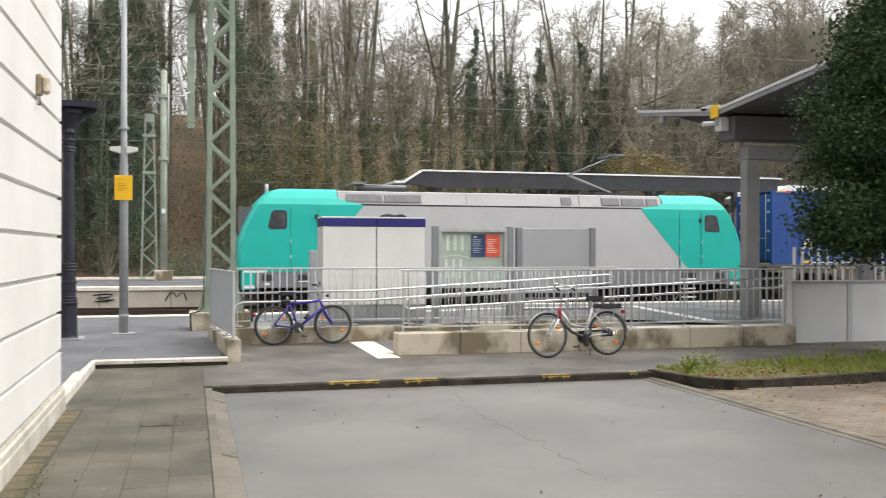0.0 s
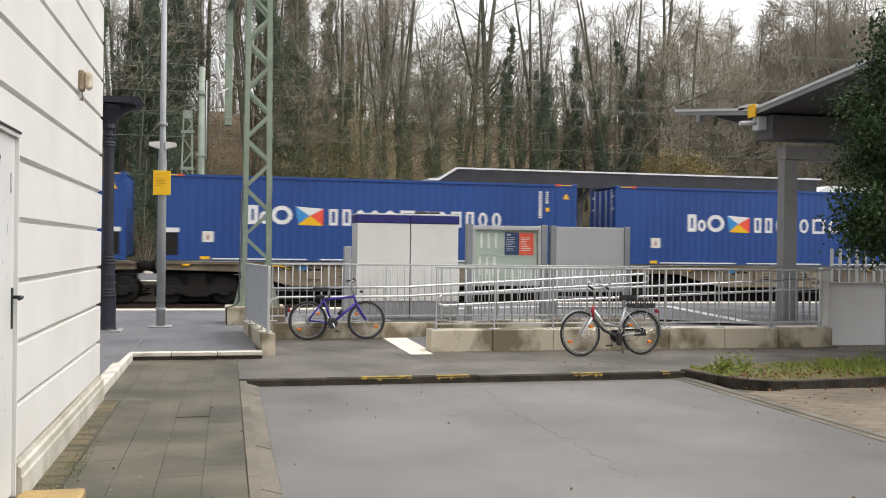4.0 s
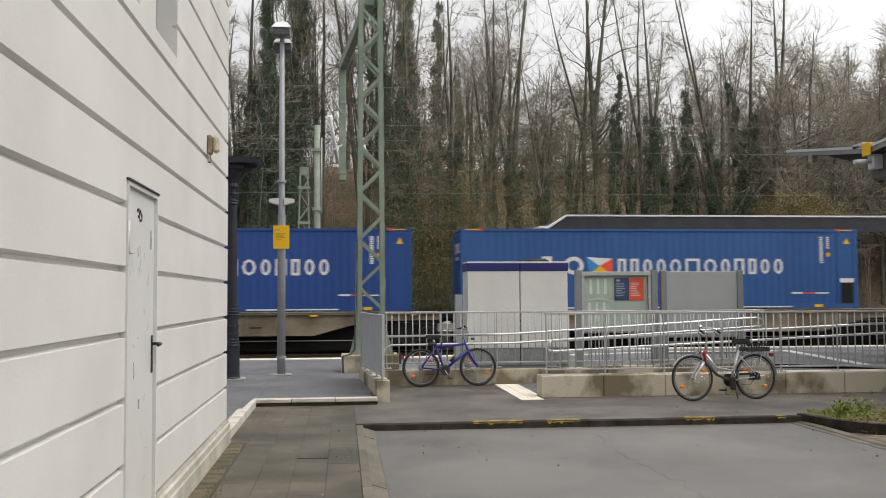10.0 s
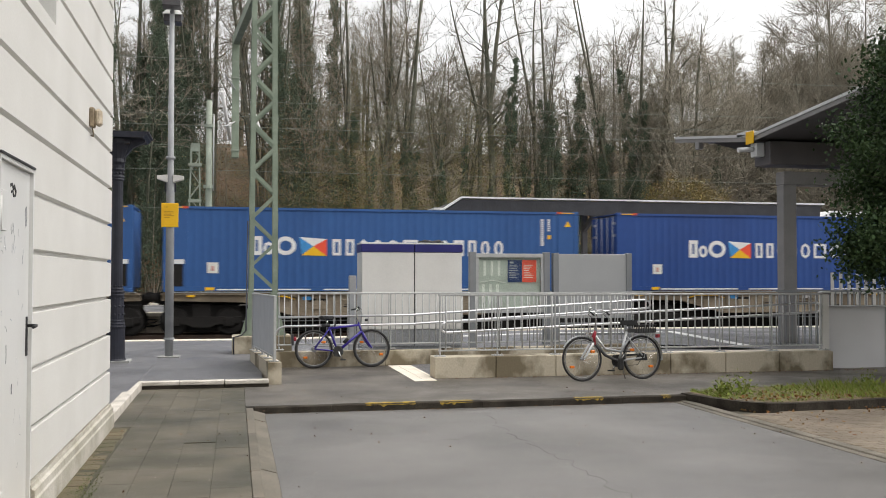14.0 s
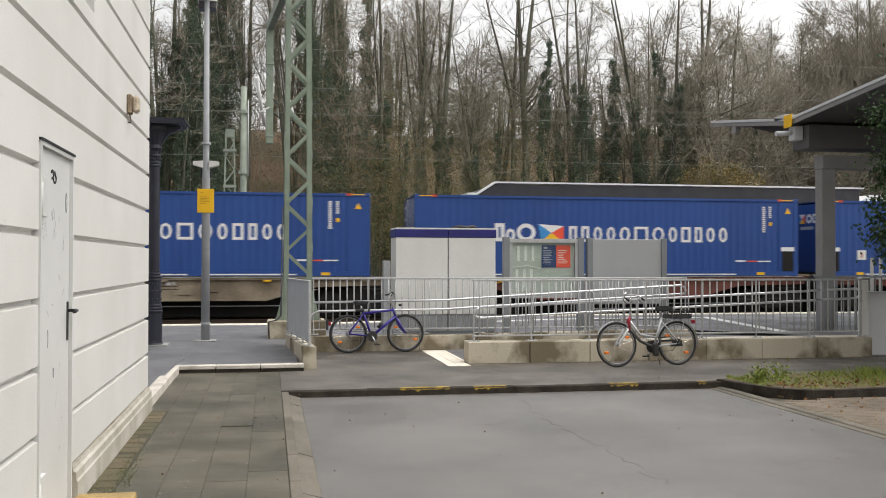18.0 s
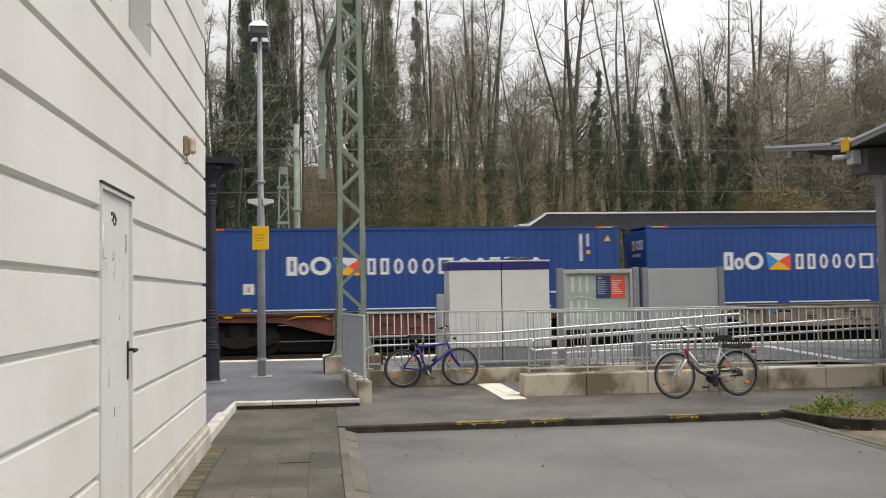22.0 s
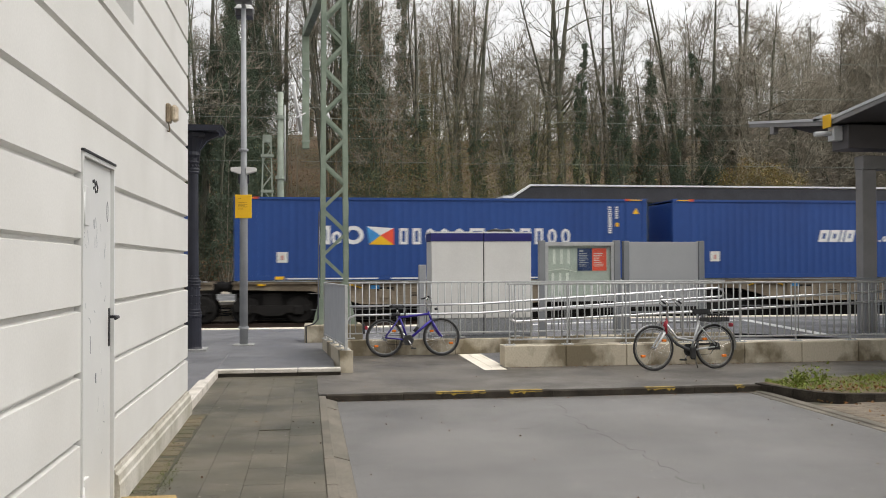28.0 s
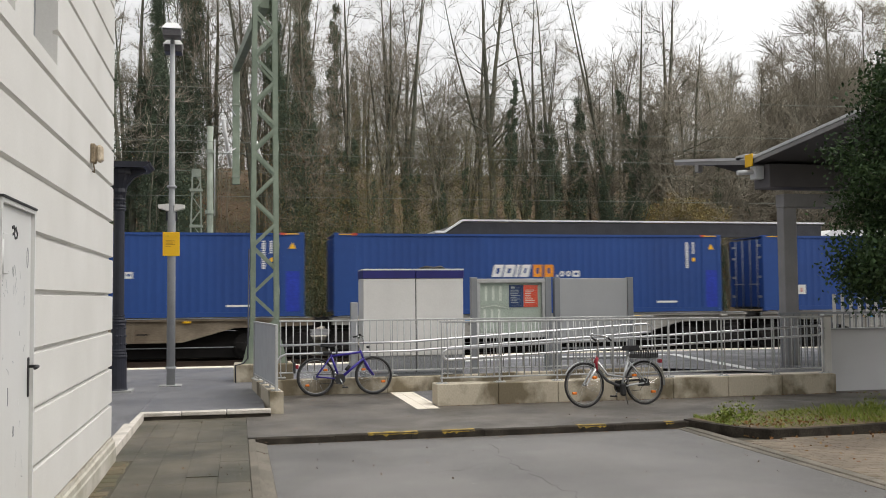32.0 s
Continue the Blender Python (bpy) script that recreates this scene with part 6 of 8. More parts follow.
    for px in (0.12, LC - 0.7):
        part("yellow_strip", marks(lambda: box(B(), 0, 0.5, -0.0045, -0.001, HC - 0.07, HC - 0.035), ("ys", 1)), sign_yellow, c, at=pose(px, 0, 0))
    part("notice_sheet", marks(lambda: box(B(), 1.42, 1.78, 0.023, 0.0285, 0.62, 0.98), ("ns", 1)), paper_white, c, "white notice sheet")
    part("notice_print", marks(lambda: box(B(), 1.55, 1.65, 0.0205, 0.0225, 0.70, 0.86), ("np", 1)), print_pink, c)
    zl = 1.24
    if kind in ("ferry", "light"):
        x2 = hollow_row(c, ((0.35, 0.64, 0.13, 4, 0.0),), 2.87, zl, 0.04, paint_white)
        x2 = hollow_row(c, ((0.36, 0.46, 0.11, 8, 0.0),), x2, zl, 0.04, paint_white)
        hollow_row(c, ((0.70, 0.64, 0.14, 16, 0.0),), x2, zl, 0.03, paint_white)
        hollow_row(c, tuple((w, 0.56, 0.09, n, 0.0) for w, n in ((0.29, 4), (0.29, 4), (0.33, 8), (0.33, 8), (0.40, 8), (0.52, 4), (0.46, 8), (0.33, 10), (0.36, 4), (0.29, 4), (0.33, 8), (0.33, 10))), 5.60, zl, 0.165, paint_white)
        # highlight along the bottom rail, painted on as white strips
        for a in (1.75, 5.3, 8.9):
            part("rail_highlight", marks(lambda: box(B(), 0, 3.1, -0.004, 0.0, 0.05, 0.095), ("rs", 1)), paint_white, c, "white stripe painted as the bottom rail's highlight", at=pose(a, 0, 0))
        for a in (1.36, LC - 1.66):
            part("yellow_mark", marks(lambda: box(B(), 0, 0.3, -0.004, 0.0, 0.045, 0.15), ("ymk", 1)), sign_yellow, c, at=pose(a, 0, 0))
        xa, xb, xm, zm = 4.47, 5.40, 4.94, zl + 0.31
        for nm, tri, mt in (("white", [(xa, zl + 0.62), (xb, zl + 0.56), (xm, zm)], paint_white), ("blue", [(xa, zl + 0.62), (xm, zm), (xa + 0.08, zl + 0.02)], bike_flag), ("red", [(xb, zl + 0.56), (xb, zl - 0.02), (xm, zm)], poster_red), ("yellow", [(xa + 0.08, zl), (xb, zl - 0.02), (xm, zm)], sign_yellow)):
            part("flag_triangle", marks(lambda: prism(B(), tri, 0.023, 0.0285, "y"), ("flag", nm)), mt, c, nm + " flag triangle")
        part("small_marking", marks(lambda: box(box(B(), LC - 1.6, LC - 1.1, 0.023, 0.0285, 0.53, 0.575), LC - 2.5, LC - 2.1, 0.023, 0.0285, 0.53, 0.59), ("sm", 1)), paint_white, c)
        part("small_marking", marks(lambda: box(B(), LC - 2.05, LC - 1.62, 0.023, 0.0285, 0.53, 0.575), ("sm", 2)), poster_red, c)
        if not doors:
            part("end_lettering", marks(lambda: hollow(0.3, 0.36, 0.09, 4), ("el", 1)), paint_white, c, at=pose(0.010, 0.75, 2.02, 0, 0, -90))
            part("end_lettering", marks(lambda: hollow(0.42, 0.36, 0.10, 12), ("el", 2)), paint_white, c, at=pose(0.010, 1.2, 2.02, 0, 0, -90))
            part("end_lettering", marks(lambda: box(B(), 0.0, 0.9, -0.004, 0.0, 0, 0.12), ("el", 3)), panel_grey, c, at=pose(0.010, 1.6, 1.78, 0, 0, -90))
            for nm, tri, mt in (("blue", [(0, 0), (0, 0.36), (0.2, 0.18)], bike_flag), ("red", [(0.4, 0), (0.4, 0.36), (0.2, 0.18)], poster_red), ("yellow", [(0, 0), (0.4, 0), (0.2, 0.18)], sign_yellow), ("white", [(0, 0.36), (0.4, 0.36), (0.2, 0.18)], paint_white)):
                part("end_flag", marks(lambda: prism(B(), tri, -0.004, 0.0, "y"), ("ef", nm)), mt, c, nm + " flag triangle", at=pose(0.009, 1.68 - 0.0, 2.02, 0, 0, -90))
    elif kind == "unit":
        hollow_row(c, ((0.36, 0.44, 0.12, 4, 0.25), (0.37, 0.44, 0.13, 4, 0.25), (0.13, 0.44, 0.06, 4, 0.25), (0.34, 0.44, 0.13, 4, 0.25)), 5.60, 1.32, 0.055, paint_white)
        hollow_row(c, ((0.34, 0.44, 0.12, 4, 0.0), (0.34, 0.44, 0.12, 4, 0.0)), 7.15, 1.32, 0.08, sign_orange)
        hollow_row(c, ((0.07, 0.08, 0.03, 4, 0.0), (0.17, 0.22, 0.06, 8, 0.0), (0.19, 0.22, 0.06, 8, 0.0), (0.27, 0.22, 0.07, 4, 0.0)), 8.02, 1.32, 0.06, paint_white)
        part("touched_up_patch", marks(lambda: box(B(), LC - 0.62, LC - 0.1, 0.012, 0.0195, 0.18, 1.55), ("tp", 1)), cont_patch, c, "brighter blue touched-up patch")
        part("small_marking", marks(lambda: box(B(), LC - 2.6, LC - 1.8, 0.023, 0.0285, 0.35, 0.42), ("sm", 3)), paint_white, c)
    else:
        hollow_row(c, ((0.37, 0.56, 0.11, 8, 0.12), (0.36, 0.56, 0.10, 4, 0.0), (0.13, 0.56, 0.06, 4, 0.0)), 1.57, 1.80, 0.05, paper_white)
        for a, b2, z0, z1 in ((9.2, 10.1, 1.15, 1.85), (6.6, 7.4, 1.5, 1.8), (7.5, 7.9, 0.35, 0.75), (12.0, 12.3, 0.5, 0.9)):
            part("touched_up_patch", box(B(), a, b2, 0.025, 0.0285, z0, z1), cont_red_patch, c, "brighter red touched-up patch")
        part("small_plate", box(B(), 6.85, 7.6, 0.021, 0.0245, 1.15, 1.45), cab_blue, c)
        part("small_marking", box(B(), 6.95, 7.5, 0.018, 0.0205, 1.25, 1.38), paint_white, c)
        for a in (10.9, 11.7):
            part("yellow_strip", box(B(), a, a + 0.3, -0.005, -0.001, 0.05, 0.13), sign_yellow, c)
    for side_x in ([0.2] if "l" in notch else []) + ([LC - 0.64] if "r" in notch else []):
        part("lifting_recess", marks(lambda: box(B(), 0, 0.44, -0.004, 0.018, 0.19, 0.92), ("lr", 1)), bogie_dark, c, "dark lifting recess", at=pose(side_x, 0, 0))
        part("recess_label", marks(lambda: box(B(), 0, 0.52, -0.004, 0.018, 0.93, 1.08), ("ll", 1)), paint_white, c, "white label over the recess", at=pose(side_x - 0.04, 0, 0))
    rides(c, x, NEAR, RAIL + 1.16)
    return c


print_pink = M("faded_print", (0.62, 0.30, 0.26), None, 3, 0.6, 0, 20)
sign_orange = M("lettering_orange", (0.90, 0.33, 0.03), None, 3, 0.5, 0, 20)
bike_flag = M("flag_blue", (0.05, 0.28, 0.62), None, 3, 0.5, 0, 20)


def bogie_meshes():
    f = B()
    prism(f, [(-1.3, 0.62), (1.3, 0.62), (1.25, 0.42), (0.5, 0.36), (0.25, 0.26), (-0.25, 0.26), (-0.5, 0.36), (-1.25, 0.42)], 0.18, 0.30, "y")
    for s in (-0.9, 0.9):
        box(f, s - 0.16, s + 0.16, 0.12, 0.32, 0.30, 0.60, 0.02)
    box(f, -0.3, 0.3, 0.3, 2.2, 0.5, 1.05)
    w = B()
    lathe(w, [(0.08, 0), (0.40, 0.0), (0.46, 0.04), (0.46, 0.11), (0.49, 0.13), (0.1, 0.135)], 20)
    for v in w.verts:
        v.co = Vector((v.co.x, v.co.z, v.co.y))
    return mesh_of("side_frame", f), mesh_of("wheel", w)


BOGIE = bogie_meshes()


def add_bogie(parent, x):
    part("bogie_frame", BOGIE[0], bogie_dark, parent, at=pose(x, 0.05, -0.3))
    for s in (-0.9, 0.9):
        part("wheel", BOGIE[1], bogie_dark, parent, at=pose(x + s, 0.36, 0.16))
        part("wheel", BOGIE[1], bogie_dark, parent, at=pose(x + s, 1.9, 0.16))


def wagon(x, length, paint, name):
    w = thing("container_wagon", "%s steel container wagon with fish-bellied side frame" % name, "wagon", group="container wagons")
    L = length
    bm = B()
    prism(bm, [(0.25, 1.12), (L - 0.25, 1.12), (L - 0.25, 0.86), (L - 2.9, 0.80), (L - 4.6, 0.34), (4.6, 0.34), (2.9, 0.80), (0.25, 0.86)], 0.16, 0.24, "y")
    prism(bm, [(0.25, 1.12), (L - 0.25, 1.12), (L - 0.25, 0.86), (L - 2.9, 0.80), (L - 4.6, 0.34), (4.6, 0.34), (2.9, 0.80), (0.25, 0.86)], 2.26, 2.34, "y")
    part("side_frame", bm, paint, w)
    bm = box(B(), 0.25, L - 0.25, 0.06, 0.16, 1.05, 1.125)
    box(bm, 4.6, L - 4.6, 0.08, 0.16, 0.34, 0.40)
    part("flange", bm, paint, w)
    part("centre_sill", box(B(), 0.1, L - 0.1, 0.9, 1.6, 0.7, 1.05), bogie_dark, w)
    part("deck_rail", box(B(), 0.4, L - 0.4, 0.03, 0.1, 1.128, 1.15), panel_grey, w, "pale deck rail")
    for i in range(5):
        px = 1.2 + i * (L - 2.4) / 4
        part("twist_lock", box(B(), px - 0.12, px + 0.12, 0.02, 0.16, 0.98, 1.048, 0.01), sign_yellow if i in (0, 3) else paint, w)
    for px in (5.2, 7.3, 8.4):
        part("brake_box", box(B(), px, px + 0.45, 0.10, 0.16, 0.55, 0.85, 0.01), paint, w)
    for i, (px, pz, pw, ph, mt) in enumerate(((5.1, 0.80, 0.28, 0.12, bogie_dark), (5.45, 0.80, 0.26, 0.12, bogie_dark), (6.3, 0.62, 0.5, 0.04, bogie_dark), (6.35, 0.70, 0.35, 0.03, bogie_dark), (7.6, 0.82, 0.9, 0.04, rail_rust), (7.7, 0.72, 0.7, 0.03, rail_rust), (9.3, 0.60, 0.4, 0.04, bogie_dark))):
        if px + pw < L - 4.4:
            part("stencil_mark", shared(("sten", i), lambda: mesh_of("stencil_mark", box(B(), 0, pw, 0.153, 0.159, 0, ph))), mt, w, "faded stencil block", at=pose(px, 0, pz))
    for px in (4.75, 6.0, 7.1, 8.2, 9.2):
        part("web_rib", shared(("rib", 1), lambda: mesh_of("web_rib", box(B(), -0.02, 0.02, 0.09, 0.159, 0.41, 1.04))), paint, w, at=pose(px, 0, 0))
    for px in (4.9, 8.0):
        part("data_plate", box(B(), px, px + 0.3, 0.152, 0.158, 0.87, 0.99), paint_white if px > 5 else bike_flag, w)
    part("grab_rail", tube(B(), [(6.2, 0.09, 0.92), (6.2, 0.04, 0.88), (6.9, 0.04, 0.88), (6.9, 0.09, 0.92)], 0.015, 6), paint, w)
    for s in (0.05, L - 0.05):
        for yy in (0.55, 1.95):
            bm = B()
            tube(bm, [(s, yy, 0.95), (s + (-0.35 if s < 1 else 0.35), yy, 0.95)], [0.09, 0.2], 10)
            part("buffer", bm, bogie_dark, w)
    # black boxes added to deepen the shade between and behind the bogies
    part("underframe_filler", box(B(), 2.7, L - 2.7, 0.7, 1.8, -0.22, 0.66, 0.03), bogie_dark, w, "black box added for the shade and brake gear under the frame")
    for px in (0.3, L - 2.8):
        part("bogie_filler", box(B(), px, px + 2.5, 0.52, 1.88, -0.2, 0.72, 0.03), bogie_dark, w)
    part("brake_pipe", tube(B(), [(2.9, 0.3, 0.16), (L - 2.9, 0.3, 0.16)], 0.02, 6), post_grey, w)
    part("load_lever", tube(B(), [(3.2, 0.12, 0.90), (3.5, 0.06, 1.0), (4.3, 0.06, 1.0), (4.6, 0.12, 0.90)], 0.025, 6), sign_yellow, w, "yellow bent lever rail")
    add_bogie(w, 1.55)
    add_bogie(w, L - 1.55)
    return rides(w, x, NEAR, RAIL)


skirt_grey = M("skirt_grey", (0.22, 0.225, 0.24), (0.18, 0.185, 0.195), 2, 0.55, 0, 40, fine=0.06)
cab_glass = M("cab_glass", (0.10, 0.10, 0.105), (0.04, 0.04, 0.042), 2.2, 0.12, 0, 40, fine=0.1)


def loco(x):
    L, Wd = 19.05, 2.95
    e = thing("locomotive", "turquoise and grey electric locomotive with raised pantograph", "locomotive")
    levels = [(0.95, 0.06, 0.0), (1.0, 0.0, 0.0), (1.6, 0.0, 0.0), (1.95, 0.04, 0.0), (2.4, 0.18, 0.0), (2.9, 0.42, 0.0), (3.2, 0.60, 0.01), (3.45, 0.78, 0.10), (3.68, 1.05, 0.24), (3.78, 1.4, 0.42)]

    def ring_mesh(x0f, x1f, name, mt, lab, lev, close=True):
        """A lofted stretch of the body between two lines of x."""
        V, Fc = [], []
        for z, xf, inn in lev:
            a, b = x0f(z, xf), x1f(z, xf)
            V += [(a, inn, z), (b, inn, z), (b, Wd - inn, z), (a, Wd - inn, z)]
        for i in range(len(lev) - 1):
            for k in range(4):
                Fc.append((4 * i + k, 4 * i + (k + 1) % 4, 4 * i + 4 + (k + 1) % 4, 4 * i + 4 + k))
        Fc.append((3, 2, 1, 0))
        m = 4 * (len(lev) - 1)
        Fc.append((m, m + 1, m + 2, m + 3))
        return part(name, raw_mesh(name, V, Fc, mt), mt, e, lab)

    def diag(z):
        return 2.32 + 2.0 * max(0.0, min(1.0, (z - 0.95) / 2.28))
    def nosed(lev, flip):
        V, Fc = [], []
        for z, xf, inn in lev:
            b = diag(z) if z < 3.24 else 3.4
            row = [(xf + 0.16, inn, z), (xf + 0.04, inn + 0.16, z), (xf, inn + 0.55, z), (xf, Wd - inn - 0.55, z), (xf + 0.04, Wd - inn - 0.16, z), (xf + 0.16, Wd - inn, z), (b, Wd - inn, z), (b, inn, z)]
            V += [((L - p[0]) if flip else p[0], p[1], p[2]) for p in row]
        n = 8
        for i in range(len(lev) - 1):
            for k in range(n):
                Fc.append((n * i + k, n * i + (k + 1) % n, n * i + n + (k + 1) % n, n * i + n + k))
        Fc.append(tuple(range(n)))
        Fc.append(tuple(n * (len(lev) - 1) + k for k in range(n)))
        ob = part("cab", raw_mesh("cab", V, Fc, loco_teal), loco_teal, e, "turquoise driver's cab")
        return ob
    lev2 = levels[:6] + [(3.23, 0.62, 0.012)] + [(3.235, 0.625, 0.012)] + levels[7:]
    for flip in (False, True):
        cab = nosed(lev2, flip)

        def X(v):
            return L - v if flip else v
        bm = prism(B(), [(X(1.04), 2.45), (X(1.16), 2.96), (X(1.26), 3.03), (X(1.62), 3.03), (X(1.68), 2.97), (X(1.68), 2.46), (X(1.62), 2.40), (X(1.14), 2.38)], -0.006, 0.05, "y")
        part("window_frame", bm, loco_dark, cab)
        bm = prism(B(), [(X(1.11), 2.50), (X(1.21), 2.92), (X(1.29), 2.97), (X(1.58), 2.97), (X(1.61), 2.93), (X(1.61), 2.50), (X(1.57), 2.46), (X(1.18), 2.45)], -0.009, -0.0065, "y")
        part("side_window", bm, cab_glass, cab, "grey cab side window")
        part("window_post", box(B(), *sorted((X(1.35), X(1.52))), -0.011, -0.0095, 2.5, 2.72), loco_dark, cab)
        a, b = sorted((X(1.82), X(2.72)))
        bm = box(B(), a, a + 0.05, -0.012, 0.0, 1.0, 3.1)
        box(bm, b - 0.05, b, -0.012, 0.0, 1.0, 3.1)
        part("door_frame", bm, loco_teal, cab)
        for xx in (a - 0.02, b + 0.02):
            part("door_seam", box(B(), xx - 0.006, xx + 0.006, -0.004, 0.0, 1.0, 3.1), loco_dark, cab)
            for zz in (1.35, 1.9):
                part("grab_bar", tube(B(), [(xx, -0.03, zz), (xx, -0.03, zz + 0.16)], 0.016, 6), galv, cab)
        part("mirror", box(B(), b - 0.1, b, -0.06, 0.0, 2.75, 2.9, 0.01), loco_dark, cab)
        wid = prism(B(), [(0.62, 2.2), (Wd - 0.62, 2.2), (Wd - 0.7, 3.15), (0.7, 3.15)], *sorted((X(0.1), X(0.75))), "x")
        part("windscreen", wid, dark_glass, cab)
        part("white_edge", box(B(), *sorted((X(0.25), X(1.0))), -0.005, 0.1, 0.93, 1.0), paint_white, cab)
        bm = B()
        prism(bm, [(X(0.1), 0.15), (X(0.1), 0.93), (X(1.0), 0.93), (X(0.8), 0.25)], 0.1, Wd - 0.1, "y")
        part("buffer_beam", bm, loco_dark, cab)
        part("apron", box(B(), *sorted((X(0.16), X(0.62))), 0.005, Wd - 0.005, 0.36, 0.948, 0.02), loco_teal, cab, "turquoise front apron")
        part("apron_mark", box(B(), *sorted((X(0.25), X(0.6))), -0.002, 0.004, 0.40, 0.50), paint_white, cab)
        part("step_recess", box(B(), *sorted((X(2.05), X(2.65))), -0.001, 0.03, 0.58, 0.86), loco_dark, cab, "dark step recess")
        for zz in (0.60, 0.24, -0.08):
            part("step", box(B(), *sorted((X(2.06), X(2.64))), -0.03, 0.02, zz, zz + 0.05), paint_white, cab, "white-edged step")
        part("skirt_vent", box(B(), *sorted((X(0.85), X(1.22))), -0.001, 0.03, 0.64, 0.86), loco_dark, cab)
        part("plate", box(B(), *sorted((X(0.95), X(1.1))), -0.002, 0.008, 0.50, 0.58), paint_white, cab)
        for yy in (0.6, Wd - 0.6):
            part("buffer", tube(B(), [(X(0.1), yy, 0.9), (X(-0.3), yy, 0.9), (X(-0.32), yy, 0.9)], [0.1, 0.1, 0.22], 10), loco_dark, cab)
    V, Fc = [], []
    for z, inn in ((0.96, 0.004), (3.22, 0.014)):
        V += [(diag(z) + 0.003, inn, z), (L - diag(z) - 0.003, inn, z), (L - diag(z) - 0.003, Wd - inn, z), (diag(z) + 0.003, Wd - inn, z)]
    Fc = [(0, 1, 5, 4), (1, 2, 6, 5), (2, 3, 7, 6), (3, 0, 4, 7), (3, 2, 1, 0), (4, 5, 6, 7)]
    part("body_side", raw_mesh("body_side", V, Fc, loco_grey), loco_grey, e, "smooth light grey body side")
    roofs = ((3.42, 8.0), (8.02, 12.3), (12.32, L - 3.42))
    for a, b in roofs:
        V = []
        for z, inn in ((3.28, 0.05), (3.70, 0.26), (3.76, 0.6)):
            V += [(a, inn, z), (b, inn, z), (b, Wd - inn, z), (a, Wd - inn, z)]
        Fc = [(4 * i + k, 4 * i + (k + 1) % 4, 4 * i + 4 + (k + 1) % 4, 4 * i + 4 + k) for i in range(2) for k in range(4)] + [(8, 9, 10, 11)]
        part("roof_hatch", raw_mesh("roof_hatch", V, Fc, loco_roof), loco_roof, e, "grey roof hatch")
    part("roof_gap", box(B(), 3.45, L - 3.45, 0.06, Wd - 0.06, 3.221, 3.279), loco_dark, e)
    for a, b in ((3.7, 4.95), (5.05, 6.35), (11.6, 12.0), (13.2, 13.9), (14.0, 14.9), (15.0, 15.45)):
        V = [(a, 0.05, 3.36), (b, 0.05, 3.36), (b, 0.17, 3.62), (a, 0.17, 3.62), (a, 0.12, 3.36), (b, 0.12, 3.36), (b, 0.24, 3.62), (a, 0.24, 3.62)]
        part("roof_grille", raw_mesh("roof_grille", V, [(0, 1, 2, 3), (0, 4, 5, 1), (2, 6, 7, 3), (0, 3, 7, 4), (1, 5, 6, 2)], grille), grille, e, "dark roof ventilation grille")
    part("sole_bar", box(B(), 0.63, L - 0.63, 0.01, Wd - 0.01, 0.42, 0.955), skirt_grey, e, "grey skirt")
    # black filler block, coloured as the shade below the skirt
    part("underside", box(B(), 0.9, L - 0.9, 0.45, Wd - 0.45, -0.26, 0.41, 0.03), bogie_dark, e, "black box filling the shaded, grimy underside")
    for px, pw in ((5.6, 0.4), (8.3, 0.35), (9.1, 0.25), (11.6, 0.4)):
        part("skirt_vent", box(B(), px, px + pw, 0.0, 0.04, 0.68, 0.84), loco_dark, e)
    for px, pz in ((6.2, 0.74), (9.6, 0.5), (10.3, 0.52), (12.4, 0.74)):
        part("plate", box(B(), px, px + 0.22, 0.004, 0.009, pz, pz + 0.07), paint_white, e)
    for px in (3.1, 4.9, L - 4.9, L - 3.1):
        part("wheel_rim", tube(B(), [(px + 0.52 * math.cos(k * 0.2618), 0.34, 0.20 + 0.52 * math.sin(k * 0.2618)) for k in range(24)], 0.035, 6, closed=True), post_grey, e, "worn steel wheel rim")
    for px in (6.6, 8.6, 10.6):
        part("equipment_box", box(B(), px, px + 1.6, 0.15, Wd - 0.15, -0.15, 0.41, 0.02), bogie_dark, e)
    for px in (4.0, L - 4.0):
        add_bogie(e, px)
    for px, up in ((5.2, False), (L - 4.9, True)):
        base = part("pantograph_base", box(B(), px - 0.9, px + 0.9, 0.9, 2.0, 3.80, 3.88), loco_dark, e)
        for yy in (0.95, 1.95):
            part("insulator", tube(B(), [(px, yy, 3.7), (px, yy, 3.85)], 0.06, 8), loco_dark, base)
        if up:
            part("lower_arm", tube(B(), [(px, 1.45, 3.9), (px - 1.75, 1.45, 4.55)], 0.05, 6), post_grey, base)
            part("upper_arm", tube(B(), [(px - 1.75, 1.45, 4.55), (px + 0.1, 1.45, 5.3)], 0.035, 6), post_grey, base)
            part("head", box(B(), px - 0.2, px + 0.3, 0.7, 2.2, 5.28, 5.33), post_grey, base)
        else:
            part("lower_arm", tube(B(), [(px - 0.9, 1.45, 3.93), (px + 0.9, 1.45, 3.98)], 0.05, 6), post_grey, base)
            part("upper_arm", tube(B(), [(px - 1.0, 1.45, 4.02), (px + 0.9, 1.45, 4.0)], 0.04, 6), post_grey, base)
            part("head", box(B(), px - 1.2, px - 0.7, 0.7, 2.2, 4.02, 4.08), post_grey, base)
    part("antenna", tube(B(), [(1.1, 1.4, 3.6), (1.1, 1.4, 4.0)], 0.06, 6), panel_grey, e)
    return rides(e, x, NEAR, RAIL)


